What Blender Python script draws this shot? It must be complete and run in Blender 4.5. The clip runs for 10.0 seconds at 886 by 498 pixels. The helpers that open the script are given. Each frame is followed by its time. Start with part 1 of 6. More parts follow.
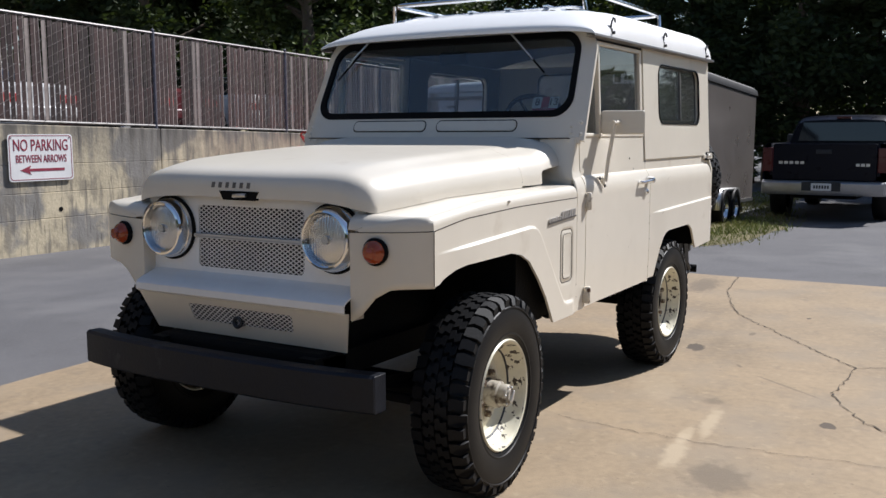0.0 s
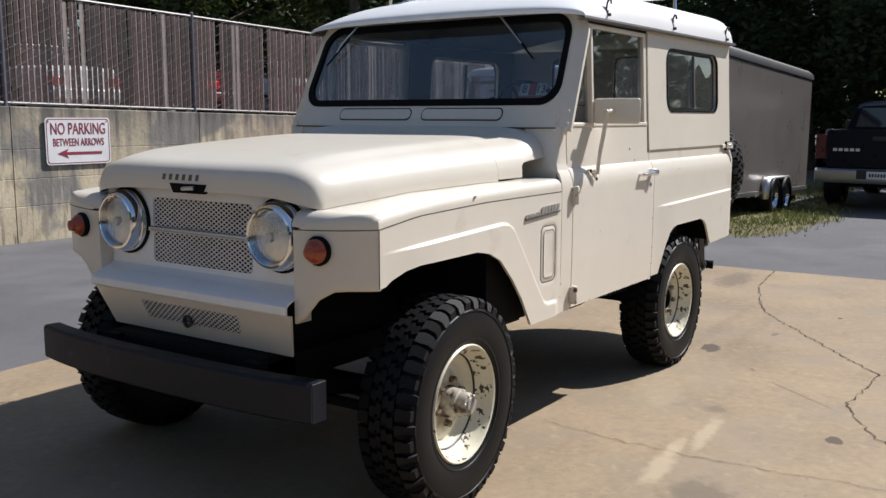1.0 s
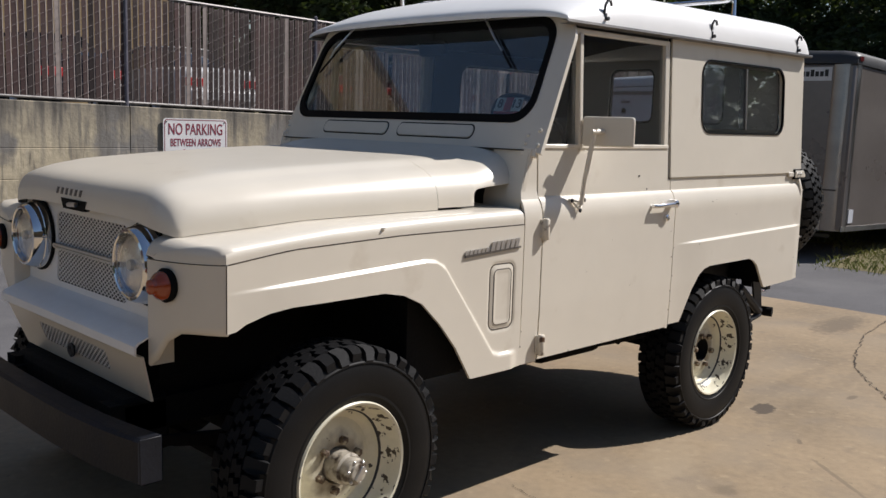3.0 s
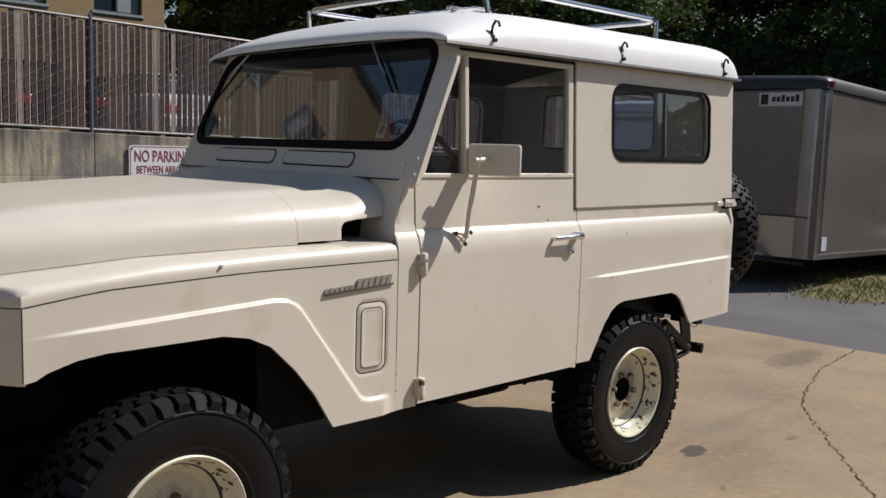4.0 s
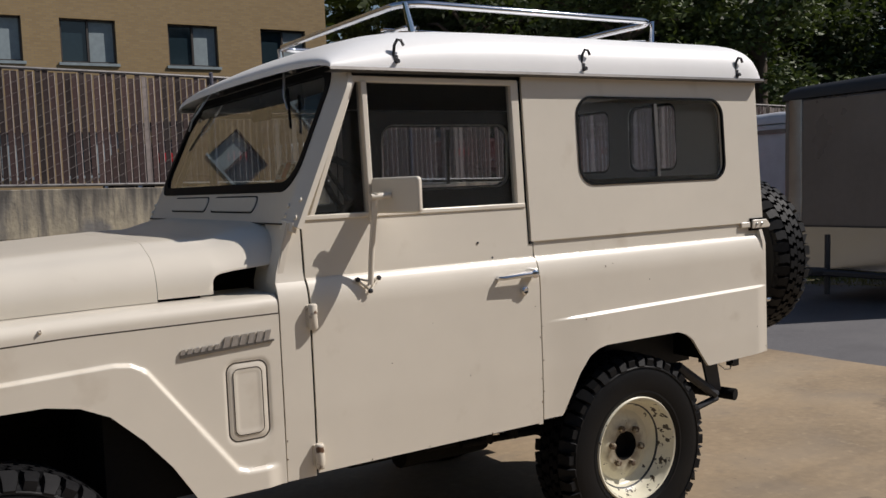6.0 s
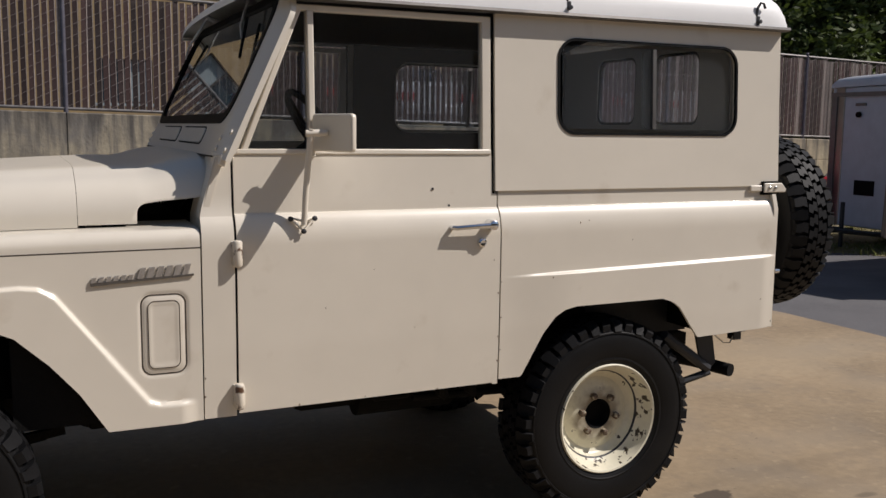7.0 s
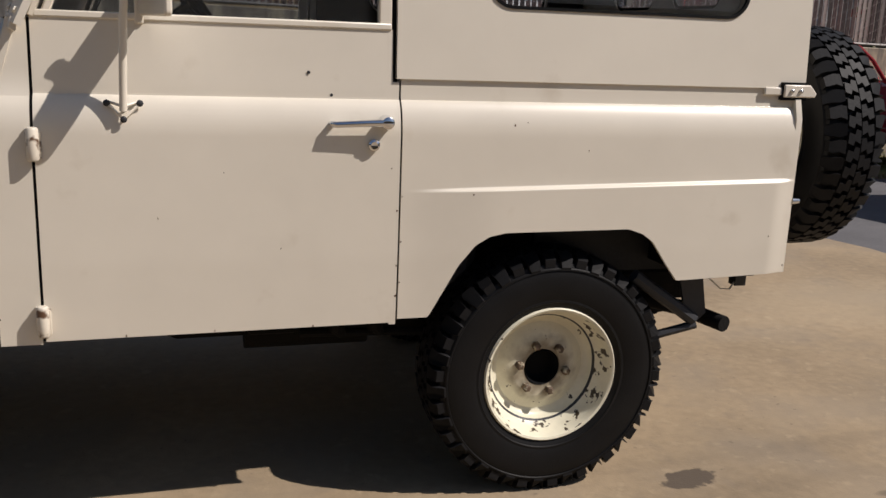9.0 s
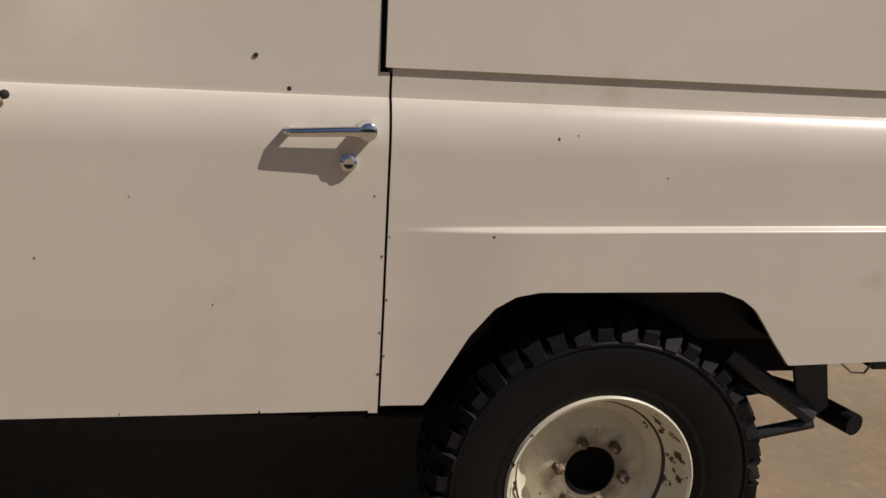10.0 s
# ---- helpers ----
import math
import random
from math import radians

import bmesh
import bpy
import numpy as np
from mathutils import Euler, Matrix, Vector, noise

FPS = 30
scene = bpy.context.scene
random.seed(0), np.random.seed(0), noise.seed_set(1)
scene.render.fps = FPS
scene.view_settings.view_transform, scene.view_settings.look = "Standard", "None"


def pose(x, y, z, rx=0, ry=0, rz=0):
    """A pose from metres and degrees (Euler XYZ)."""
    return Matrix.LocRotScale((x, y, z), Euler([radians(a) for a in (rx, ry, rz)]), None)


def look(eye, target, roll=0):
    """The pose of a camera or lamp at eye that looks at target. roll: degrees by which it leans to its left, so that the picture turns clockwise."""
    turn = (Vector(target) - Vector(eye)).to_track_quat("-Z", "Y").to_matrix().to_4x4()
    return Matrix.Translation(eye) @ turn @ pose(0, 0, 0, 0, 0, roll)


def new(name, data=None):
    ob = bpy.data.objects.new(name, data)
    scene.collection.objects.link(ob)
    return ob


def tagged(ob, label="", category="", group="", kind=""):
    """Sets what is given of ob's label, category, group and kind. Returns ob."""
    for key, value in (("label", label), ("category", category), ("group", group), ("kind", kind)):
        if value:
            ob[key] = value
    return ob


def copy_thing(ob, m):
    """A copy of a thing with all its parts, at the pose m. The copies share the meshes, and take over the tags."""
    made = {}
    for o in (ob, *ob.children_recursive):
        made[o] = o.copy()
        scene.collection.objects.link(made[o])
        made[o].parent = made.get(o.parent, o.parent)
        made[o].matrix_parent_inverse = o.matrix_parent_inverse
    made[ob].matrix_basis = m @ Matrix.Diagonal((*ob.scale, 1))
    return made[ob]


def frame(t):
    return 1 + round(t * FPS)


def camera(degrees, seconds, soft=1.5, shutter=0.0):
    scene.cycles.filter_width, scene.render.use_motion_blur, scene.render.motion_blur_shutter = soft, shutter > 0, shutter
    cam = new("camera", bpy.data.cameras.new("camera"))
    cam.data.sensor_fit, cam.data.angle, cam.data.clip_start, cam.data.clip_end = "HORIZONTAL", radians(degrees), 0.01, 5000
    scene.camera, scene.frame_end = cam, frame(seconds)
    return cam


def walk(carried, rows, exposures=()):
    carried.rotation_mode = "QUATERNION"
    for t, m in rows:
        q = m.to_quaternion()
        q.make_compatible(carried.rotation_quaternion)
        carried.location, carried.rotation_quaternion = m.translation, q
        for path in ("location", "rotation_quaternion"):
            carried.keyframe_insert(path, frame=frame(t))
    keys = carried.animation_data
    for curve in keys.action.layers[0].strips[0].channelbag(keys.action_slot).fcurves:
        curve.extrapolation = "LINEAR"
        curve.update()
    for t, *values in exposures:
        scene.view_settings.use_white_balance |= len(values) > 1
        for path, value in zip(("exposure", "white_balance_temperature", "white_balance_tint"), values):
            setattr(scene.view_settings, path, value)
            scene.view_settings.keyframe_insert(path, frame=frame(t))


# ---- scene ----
cam = camera(51.0, 10.0)
PATH = [
    (0, (-3.199, -2.606, 1.437), (-1.502, -1.577, 1.192), -0.1),
    (0.5, (-2.97, -2.696, 1.461), (-1.292, -1.638, 1.205), 1.2),
    (1, (-2.783, -2.804, 1.465), (-1.162, -1.667, 1.184), 0.1),
    (1.5, (-2.573, -2.992, 1.495), (-1.027, -1.759, 1.194), 2.5),
    (2, (-2.375, -3.068, 1.492), (-0.85, -1.815, 1.173), 0.4),
    (2.2, (-2.282, -3.077, 1.489), (-0.789, -1.775, 1.216), 0.3),
    (3.3, (-1.61, -3.225, 1.53), (-0.235, -1.8, 1.249), 1.7),
    (3.5, (-1.519, -3.273, 1.535), (-0.14, -1.852, 1.253), 1.5),
    (4, (-1.257, -3.325, 1.538), (0.125, -1.895, 1.32), 1.6),
    (4.5, (-0.997, -3.407, 1.539), (0.315, -1.911, 1.338), -0.4),
    (5, (-0.72, -3.591, 1.556), (0.483, -2.004, 1.373), 1.6),
    (5.2, (-0.623, -3.617, 1.567), (0.575, -2.023, 1.412), 0.6),
    (6.3, (-0.035, -3.657, 1.522), (0.952, -1.924, 1.374), -1.7),
    (6.5, (0.09, -3.717, 1.52), (1.02, -1.958, 1.32), -0.0),
    (7, (0.395, -3.773, 1.512), (1.22, -1.969, 1.255), 0.7),
    (7.5, (0.665, -3.74, 1.502), (1.428, -1.92, 1.18), 1.8),
    (8, (0.949, -3.744, 1.484), (1.579, -1.884, 1.108), 3.7),
    (8.5, (1.128, -3.651, 1.396), (1.71, -1.775, 1.021), 2.2),
    (9, (1.332, -3.365, 1.426), (1.893, -1.5, 0.97), 2.3),
    (9.5, (1.532, -2.998, 1.44), (2.029, -1.117, 0.975), 2.9),
    (10, (1.738, -2.621, 1.411), (2.093, -0.718, 0.907), 3.4),
]
walk(cam, [(t, look(eye, target, roll)) for t, eye, target, roll in PATH], [(0.0, 0.40, 6000, 12), (2.0, 0.27, 6250, 12), (3.5, 0.0, 6300, 13), (5.0, -0.14, 6400, 13), (6.5, -0.23, 6450, 14), (7.5, -0.13, 6500, 15), (8.5, 0.03, 6550, 15), (9.2, -0.17, 6600, 15), (10.0, -0.52, 6750, 17)])

# ---- world, sun, exposure ----
SUN = Vector((0.84, -0.44, 1.0)).normalized()
world = bpy.data.worlds.new("sky")
scene.world = world
world.use_nodes = True
wn = world.node_tree
sky = wn.nodes.new("ShaderNodeTexSky")
sky.sky_type, sky.sun_disc = "NISHITA", False
sky.sun_elevation = math.asin(SUN.z)
sky.sun_rotation = math.atan2(SUN.x, SUN.y)
sky.air_density, sky.dust_density = 1.2, 0.6
wn.links.new(sky.outputs[0], wn.nodes["Background"].inputs[0])
wn.nodes["Background"].inputs[1].default_value = 0.066
sun_data = bpy.data.lights.new("sun", "SUN")
sun_data.energy, sun_data.angle, sun_data.color = 5.0, radians(0.53), (1.0, 0.95, 0.875)
sun = new("sun", sun_data)
sun.matrix_world = look(SUN * 40, (0, 0, 0))
scene.view_settings.exposure = 0.0


# ---- materials ----
def material(name, color, rough=0.5, metal=0.0, var=0.15, scale=6.0, fine=60.0, bump=0.0, bump_scale=80.0, coat=0.0,
             second=None, second_scale=3.0, second_edge=(0.55, 0.65), rough_var=0.1, spec=0.5, per_piece=0.0, island=0.0):
    """Procedural surface: base colour with variation at two scales, optional worn second colour, bump and gloss variation."""
    m = bpy.data.materials.new(name)
    m.use_nodes = True
    nt = m.node_tree
    p = nt.nodes["Principled BSDF"]
    link, node = nt.links.new, nt.nodes.new
    tc = node("ShaderNodeTexCoord")

    def noise_node(s, detail=4.0):
        n = node("ShaderNodeTexNoise")
        n.inputs["Scale"].default_value, n.inputs["Detail"].default_value = s, detail
        link(tc.outputs["Object"], n.inputs["Vector"])
        return n
    big, small = noise_node(scale), noise_node(fine, 6.0)
    add = node("ShaderNodeMath")
    add.operation = "MULTIPLY_ADD"
    add.inputs[1].default_value = 0.5
    link(small.outputs[0], add.inputs[0])
    link(big.outputs[0], add.inputs[2])
    rng = node("ShaderNodeMapRange")
    rng.inputs[1].default_value, rng.inputs[2].default_value = 0.45, 1.05
    rng.inputs[3].default_value, rng.inputs[4].default_value = 1 - var, 1 + var
    link(add.outputs[0], rng.inputs[0])
    value = rng.outputs[0]
    for amount, kind in ((per_piece, "ShaderNodeObjectInfo"), (island, "ShaderNodeNewGeometry")):
        if amount:
            info = node(kind)
            r2 = node("ShaderNodeMapRange")
            r2.inputs[3].default_value, r2.inputs[4].default_value = 1 - amount, 1 + amount
            link(info.outputs["Random" if kind == "ShaderNodeObjectInfo" else "Random Per Island"], r2.inputs[0])
            mul = node("ShaderNodeMath")
            mul.operation = "MULTIPLY"
            link(value, mul.inputs[0])
            link(r2.outputs[0], mul.inputs[1])
            value = mul.outputs[0]
    mix = node("ShaderNodeVectorMath")
    mix.operation = "SCALE"
    mix.inputs[0].default_value = color
    link(value, mix.inputs["Scale"])
    out = mix.outputs[0]
    if second:
        worn = noise_node(second_scale, 8.0)
        r3 = node("ShaderNodeMapRange")
        r3.inputs[1].default_value, r3.inputs[2].default_value = second_edge
        link(worn.outputs[0], r3.inputs[0])
        mc = node("ShaderNodeMix")
        mc.data_type = "RGBA"
        link(r3.outputs[0], mc.inputs["Factor"])
        link(out, mc.inputs["A"])
        mc.inputs["B"].default_value = (*second, 1)
        out = mc.outputs["Result"]
    link(out, p.inputs["Base Color"])
    rr_ = node("ShaderNodeMapRange")
    rr_.inputs[3].default_value, rr_.inputs[4].default_value = max(0.0, rough - rough_var), min(1.0, rough + rough_var)
    link(big.outputs[0], rr_.inputs[0])
    link(rr_.outputs[0], p.inputs["Roughness"])
    p.inputs["Metallic"].default_value = metal
    p.inputs["Specular IOR Level"].default_value = spec
    p.inputs["Coat Weight"].default_value = coat
    if bump:
        bn = noise_node(bump_scale, 6.0)
        b = node("ShaderNodeBump")
        b.inputs["Strength"].default_value, b.inputs["Distance"].default_value = min(1.0, bump), 0.01
        link(bn.outputs[0], b.inputs["Height"])
        link(b.outputs[0], p.inputs["Normal"])
    return m


def glass_material(name, color, rough=0.0, ior=1.45, clear=1.0):
    m = bpy.data.materials.new(name)
    m.use_nodes = True
    p = m.node_tree.nodes["Principled BSDF"]
    p.inputs["Base Color"].default_value = (*color, 1)
    p.inputs["Transmission Weight"].default_value = clear
    p.inputs["Roughness"].default_value = rough
    p.inputs["IOR"].default_value = ior
    return m


CREAM = material("cream_paint", (0.70, 0.644, 0.545), 0.36, var=0.05, scale=1.3, fine=9, second=(0.55, 0.48, 0.38), second_scale=5.5, second_edge=(0.62, 0.85), spec=0.75, coat=0.25, rough_var=0.07, bump=0.03, bump_scale=5)
CREAM.node_tree.nodes["Principled BSDF"].inputs["Coat Roughness"].default_value = 0.18
WHITE = material("white_paint", (0.85, 0.85, 0.84), 0.4, var=0.04, scale=1.5, fine=14, rough_var=0.08, bump=0.03, bump_scale=6)
GRILLE_WHITE = material("grille_white_paint", (0.84, 0.83, 0.81), 0.42, var=0.05, scale=3, fine=30)
RIM_PAINT = material("chipped_cream_rim_paint", (0.72, 0.68, 0.53), 0.36, var=0.10, scale=9, fine=60)


def hub_grime(m):
    """Rust and brake dust spreading unevenly from the wheel nuts."""
    nt = m.node_tree
    node, link, p = nt.nodes.new, nt.links.new, nt.nodes["Principled BSDF"]
    tc = nt.nodes["Texture Coordinate"].outputs["Object"]
    flat = node("ShaderNodeVectorMath")
    flat.operation = "MULTIPLY"
    flat.inputs[1].default_value = (1, 0, 1)
    link(tc, flat.inputs[0])
    size = node("ShaderNodeVectorMath")
    size.operation = "LENGTH"
    link(flat.outputs[0], size.inputs[0])
    n = node("ShaderNodeTexNoise")
    n.inputs["Scale"].default_value, n.inputs["Detail"].default_value = 24.0, 6.0
    link(tc, n.inputs["Vector"])
    add = node("ShaderNodeMath")
    add.operation = "MULTIPLY_ADD"
    add.inputs[1].default_value = 0.11
    link(n.outputs[0], add.inputs[0])
    link(size.outputs["Value"], add.inputs[2])
    r = node("ShaderNodeMapRange")
    r.inputs[1].default_value, r.inputs[2].default_value = 0.122, 0.180
    r.inputs[3].default_value, r.inputs[4].default_value = 0.75, 0.0
    link(add.outputs[0], r.inputs[0])
    mc = node("ShaderNodeMix")
    mc.data_type = "RGBA"
    link(r.outputs[0], mc.inputs["Factor"])
    link(p.inputs["Base Color"].links[0].from_socket, mc.inputs["A"])
    mc.inputs["B"].default_value = (0.13, 0.085, 0.045, 1)
    link(mc.outputs["Result"], p.inputs["Base Color"])


def rim_chips(m):
    """Dark paint chips, crowded along the well of the rim and rare elsewhere."""
    nt = m.node_tree
    node, link, p = nt.nodes.new, nt.links.new, nt.nodes["Principled BSDF"]
    tc = nt.nodes["Texture Coordinate"].outputs["Object"]
    flat = node("ShaderNodeVectorMath")
    flat.operation = "MULTIPLY"
    flat.inputs[1].default_value = (1, 0, 1)
    link(tc, flat.inputs[0])
    size = node("ShaderNodeVectorMath")
    size.operation = "LENGTH"
    link(flat.outputs[0], size.inputs[0])
    off = node("ShaderNodeMath")
    off.operation = "COMPARE"
    off.inputs[1].default_value, off.inputs[2].default_value = 0.192, 0.017
    link(size.outputs["Value"], off.inputs[0])
    n = node("ShaderNodeTexNoise")
    n.inputs["Scale"].default_value, n.inputs["Detail"].default_value = 34.0, 7.0
    link(tc, n.inputs["Vector"])
    add = node("ShaderNodeMath")
    add.operation = "MULTIPLY_ADD"
    add.inputs[1].default_value = 0.085
    link(off.outputs[0], add.inputs[0])
    link(n.outputs[0], add.inputs[2])
    r = node("ShaderNodeMapRange")
    r.inputs[1].default_value, r.inputs[2].default_value = 0.672, 0.690
    link(add.outputs[0], r.inputs[0])
    mc = node("ShaderNodeMix")
    mc.data_type = "RGBA"
    link(r.outputs[0], mc.inputs["Factor"])
    link(p.inputs["Base Color"].links[0].from_socket, mc.inputs["A"])
    mc.inputs["B"].default_value = (0.05, 0.035, 0.02, 1)
    link(mc.outputs["Result"], p.inputs["Base Color"])


rim_chips(RIM_PAINT)
hub_grime(RIM_PAINT)
RUBBER = material("black_tyre_rubber", (0.006, 0.006, 0.0065), 0.5, var=0.3, scale=7, fine=90, bump=0.06, bump_scale=160, second=(0.010, 0.0095, 0.009), second_scale=5, second_edge=(0.55, 0.8), spec=0.20)
TREAD = material("scuffed_tread_rubber", (0.006, 0.006, 0.0068), 0.6, var=0.3, scale=9, fine=90, bump=0.08, bump_scale=120, spec=0.22)
SEAL = material("black_rubber_seal", (0.004, 0.004, 0.0045), 0.65, var=0.2, spec=0.12)
BLACK = material("black_painted_steel", (0.022, 0.023, 0.027), 0.55, var=0.3, scale=5, fine=60, bump=0.1)
BUMPER_PAINT = material("dark_worn_bumper_paint", (0.007, 0.0085, 0.014), 0.55, var=0.35, scale=6, fine=70, bump=0.15, second=(0.05, 0.048, 0.05), second_scale=9, second_edge=(0.62, 0.78), spec=0.35)
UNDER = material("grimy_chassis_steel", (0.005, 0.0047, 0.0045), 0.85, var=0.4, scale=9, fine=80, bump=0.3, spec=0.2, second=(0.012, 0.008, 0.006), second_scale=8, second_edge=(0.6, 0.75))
CHROME = material("polished_chrome", (0.75, 0.76, 0.78), 0.08, metal=1.0, var=0.05, rough_var=0.05)
ALLOY = material("dull_aluminium", (0.6, 0.6, 0.6), 0.35, metal=1.0, var=0.1)
MESHWIRE = material("pale_grille_wire", (0.74, 0.73, 0.71), 0.4, metal=0.1, var=0.15)
HUBSTEEL = material("grimy_hub_steel", (0.42, 0.38, 0.31), 0.65, metal=0.1, var=0.25, scale=20, second=(0.06, 0.04, 0.025), second_scale=25, second_edge=(0.5, 0.65))
AMBER = material("amber_lens", (0.31, 0.05, 0.01), 0.2, var=0.08, coat=0.5)
REDLENS = material("red_lens", (0.085, 0.005, 0.006), 0.3, coat=0.15)
HINGE = material("worn_hinge_paint", (0.66, 0.60, 0.50), 0.45, var=0.1, scale=20, fine=90, second=(0.10, 0.05, 0.025), second_scale=26, second_edge=(0.53, 0.6))
NUT_RUST = material("rusty_nut_paint", (0.10, 0.065, 0.04), 0.7, var=0.4, scale=40, fine=160, second=(0.32, 0.28, 0.20), second_scale=60, second_edge=(0.52, 0.6))
RUST = material("rust", (0.09, 0.045, 0.022), 0.85, var=0.3, scale=60)
GLASS = glass_material("window_glass", (0.80, 0.83, 0.86), ior=1.52, clear=0.985)
SCREEN_GLASS = glass_material("windscreen_glass", (0.74, 0.80, 0.80), ior=1.68, clear=0.985)
DOOR_GLASS = glass_material("door_glass", (0.64, 0.66, 0.67), ior=1.36, clear=0.990)
# Faint dust film; the bluish tint paints in reflected sky.
DUSTY_SKY = glass_material("dusty_sky_tinted_glass", (0.70, 0.76, 0.84), 0.02, 1.52, 0.988)
LAMP_SILVER = material("silvered_reflector", (0.68, 0.69, 0.71), 0.24, metal=1.0, var=0.1, scale=14, rough_var=0.08)
LAMP_GLASS = glass_material("headlight_glass", (0.96, 0.96, 0.95), 0.03)
MIRROR = material("mirror_glass", (0.85, 0.86, 0.87), 0.02, metal=1.0, var=0.0, rough_var=0.0)
BADGE = material("dull_badge_metal", (0.16, 0.15, 0.14), 0.4, metal=0.7, var=0.2)
BADGE_FACE = material("bright_badge_face", (0.50, 0.48, 0.46), 0.32, metal=0.7, var=0.25, scale=40, fine=200)
GROOVE = material("dark_seam_line", (0.05, 0.038, 0.026), 0.9, var=0.3, scale=14, fine=90)
VINYL = material("dark_seat_vinyl", (0.03, 0.03, 0.032), 0.5, var=0.2, bump=0.15)
DASH = material("dark_dashboard_paint", (0.05, 0.048, 0.045), 0.6, var=0.2)
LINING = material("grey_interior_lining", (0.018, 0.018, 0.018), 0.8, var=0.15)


# ---- shape helpers ----
def thicken(bm, shift):
    """Gives an open sheet a back face and rims."""
    bm.edges.ensure_lookup_table()
    rims = [tuple(e.verts) for e in bm.edges if e.is_boundary]
    faces = [tuple(f.verts) for f in bm.faces]
    twin = {v: bm.verts.new(v.co + shift) for v in list(bm.verts)}
    for f in faces:
        bm.faces.new([twin[v] for v in reversed(f)])
    for a, b in rims:
        bm.faces.new((a, b, twin[b], twin[a]))


def part(name, bm, mat, parent=None, label="", smooth=40.0, solid=0.0, bevel=0.0):
    """Links a bmesh as one mesh object under its thing."""
    if isinstance(solid, Vector):
        thicken(bm, solid)
        solid = 0.0
    bmesh.ops.recalc_face_normals(bm, faces=bm.faces)
    me = bpy.data.meshes.new(name)
    bm.to_mesh(me)
    bm.free()
    me.materials.append(mat)
    if smooth:
        me.shade_smooth()
        me.set_sharp_from_angle(angle=radians(smooth))
    ob = new(name, me)
    ob.parent = parent
    if bevel:
        b = ob.modifiers.new("bevel", "BEVEL")
        b.width, b.segments, b.limit_method, b.angle_limit = bevel, 2, "ANGLE", radians(50)
    if solid:
        s = ob.modifiers.new("solid", "SOLIDIFY")
        s.thickness, s.offset = abs(solid), -1.0 if solid > 0 else 1.0
    return tagged(ob, label)


def thing(name, label, category, group="", kind="", at=(0, 0, 0)):
    ob = new(name)
    ob.location = at
    ob.empty_display_size = 0.2
    return tagged(ob, label, category, group, kind)


def box(bm, x0, x1, y0, y1, z0, z1, m=None):
    v = [bm.verts.new(p) for p in ((x0, y0, z0), (x1, y0, z0), (x1, y1, z0), (x0, y1, z0), (x0, y0, z1), (x1, y0, z1), (x1, y1, z1), (x0, y1, z1))]
    for f in ((0, 3, 2, 1), (4, 5, 6, 7), (0, 1, 5, 4), (1, 2, 6, 5), (2, 3, 7, 6), (3, 0, 4, 7)):
        bm.faces.new([v[i] for i in f])
    if m is not None:
        for w in v:
            w.co = m @ w.co
    return bm


def grid(bm, rows, wrap=False):
    vs = [[bm.verts.new(p) for p in r] for r in rows]
    n = len(rows[0])
    for a, b in zip(vs, vs[1:]):
        for i in range(n if wrap else n - 1):
            j = (i + 1) % n
            bm.faces.new((a[i], a[j], b[j], b[i]))
    return vs


def tube(bm, pts, r, n=8, caps=True):
    """A round bar along points; r a number or a number for each point."""
    pts = [Vector(p) for p in pts]
    rs = r if isinstance(r, (list, tuple)) else [r] * len(pts)
    up, rows = None, []
    for i, p in enumerate(pts):
        d = (pts[min(i + 1, len(pts) - 1)] - pts[max(i - 1, 0)]).normalized()
        if up is None:
            up = d.orthogonal().normalized()
        up = (up - d * up.dot(d)).normalized()
        side = d.cross(up)
        rows.append([p + rs[i] * (math.cos(a) * up + math.sin(a) * side) for a in (2 * math.pi * k / n for k in range(n))])
    vs = grid(bm, rows, True)
    if caps:
        bm.faces.new(vs[0][::-1]), bm.faces.new(vs[-1])
    return bm


def revolve(bm, profile, n=48, m=None, closed=False):
    """Profile of (radius, along) turned about the y axis."""
    rows = []
    for k in range(n):
        a = 2 * math.pi * k / n
        rows.append([Vector((r * math.cos(a), y, r * math.sin(a))) for r, y in profile])
    rows.append(rows[0])
    vs = [[bm.verts.new(m @ p if m else p) for p in r] for r in rows[:-1]]
    vs.append(vs[0])
    for a, b in zip(vs, vs[1:]):
        for i in range(len(profile) - (0 if closed else 1)):
            j = (i + 1) % len(profile)
            bm.faces.new((a[i], b[i], b[j], a[j]))
    bmesh.ops.remove_doubles(bm, verts=bm.verts, dist=1e-6)
    return bm


def rounded(cu, cv, hu, hv, r, n=6):
    """A rounded rectangle's outline, as (u, v) points."""
    out = []
    for k, (su, sv) in enumerate(((1, 1), (-1, 1), (-1, -1), (1, -1))):
        for i in range(n + 1):
            a = math.pi / 2 * (k + i / n)
            out.append((cu + su * (hu - r) + r * math.cos(a), cv + sv * (hv - r) + r * math.sin(a)))
    return out


def dense(loop, step):
    out = []
    for (a, b), (c, d) in zip(loop, loop[1:] + loop[:1]):
        n = max(1, int(math.hypot(c - a, d - b) / step))
        out += [(a + (c - a) * i / n, b + (d - b) * i / n) for i in range(n)]
    return out


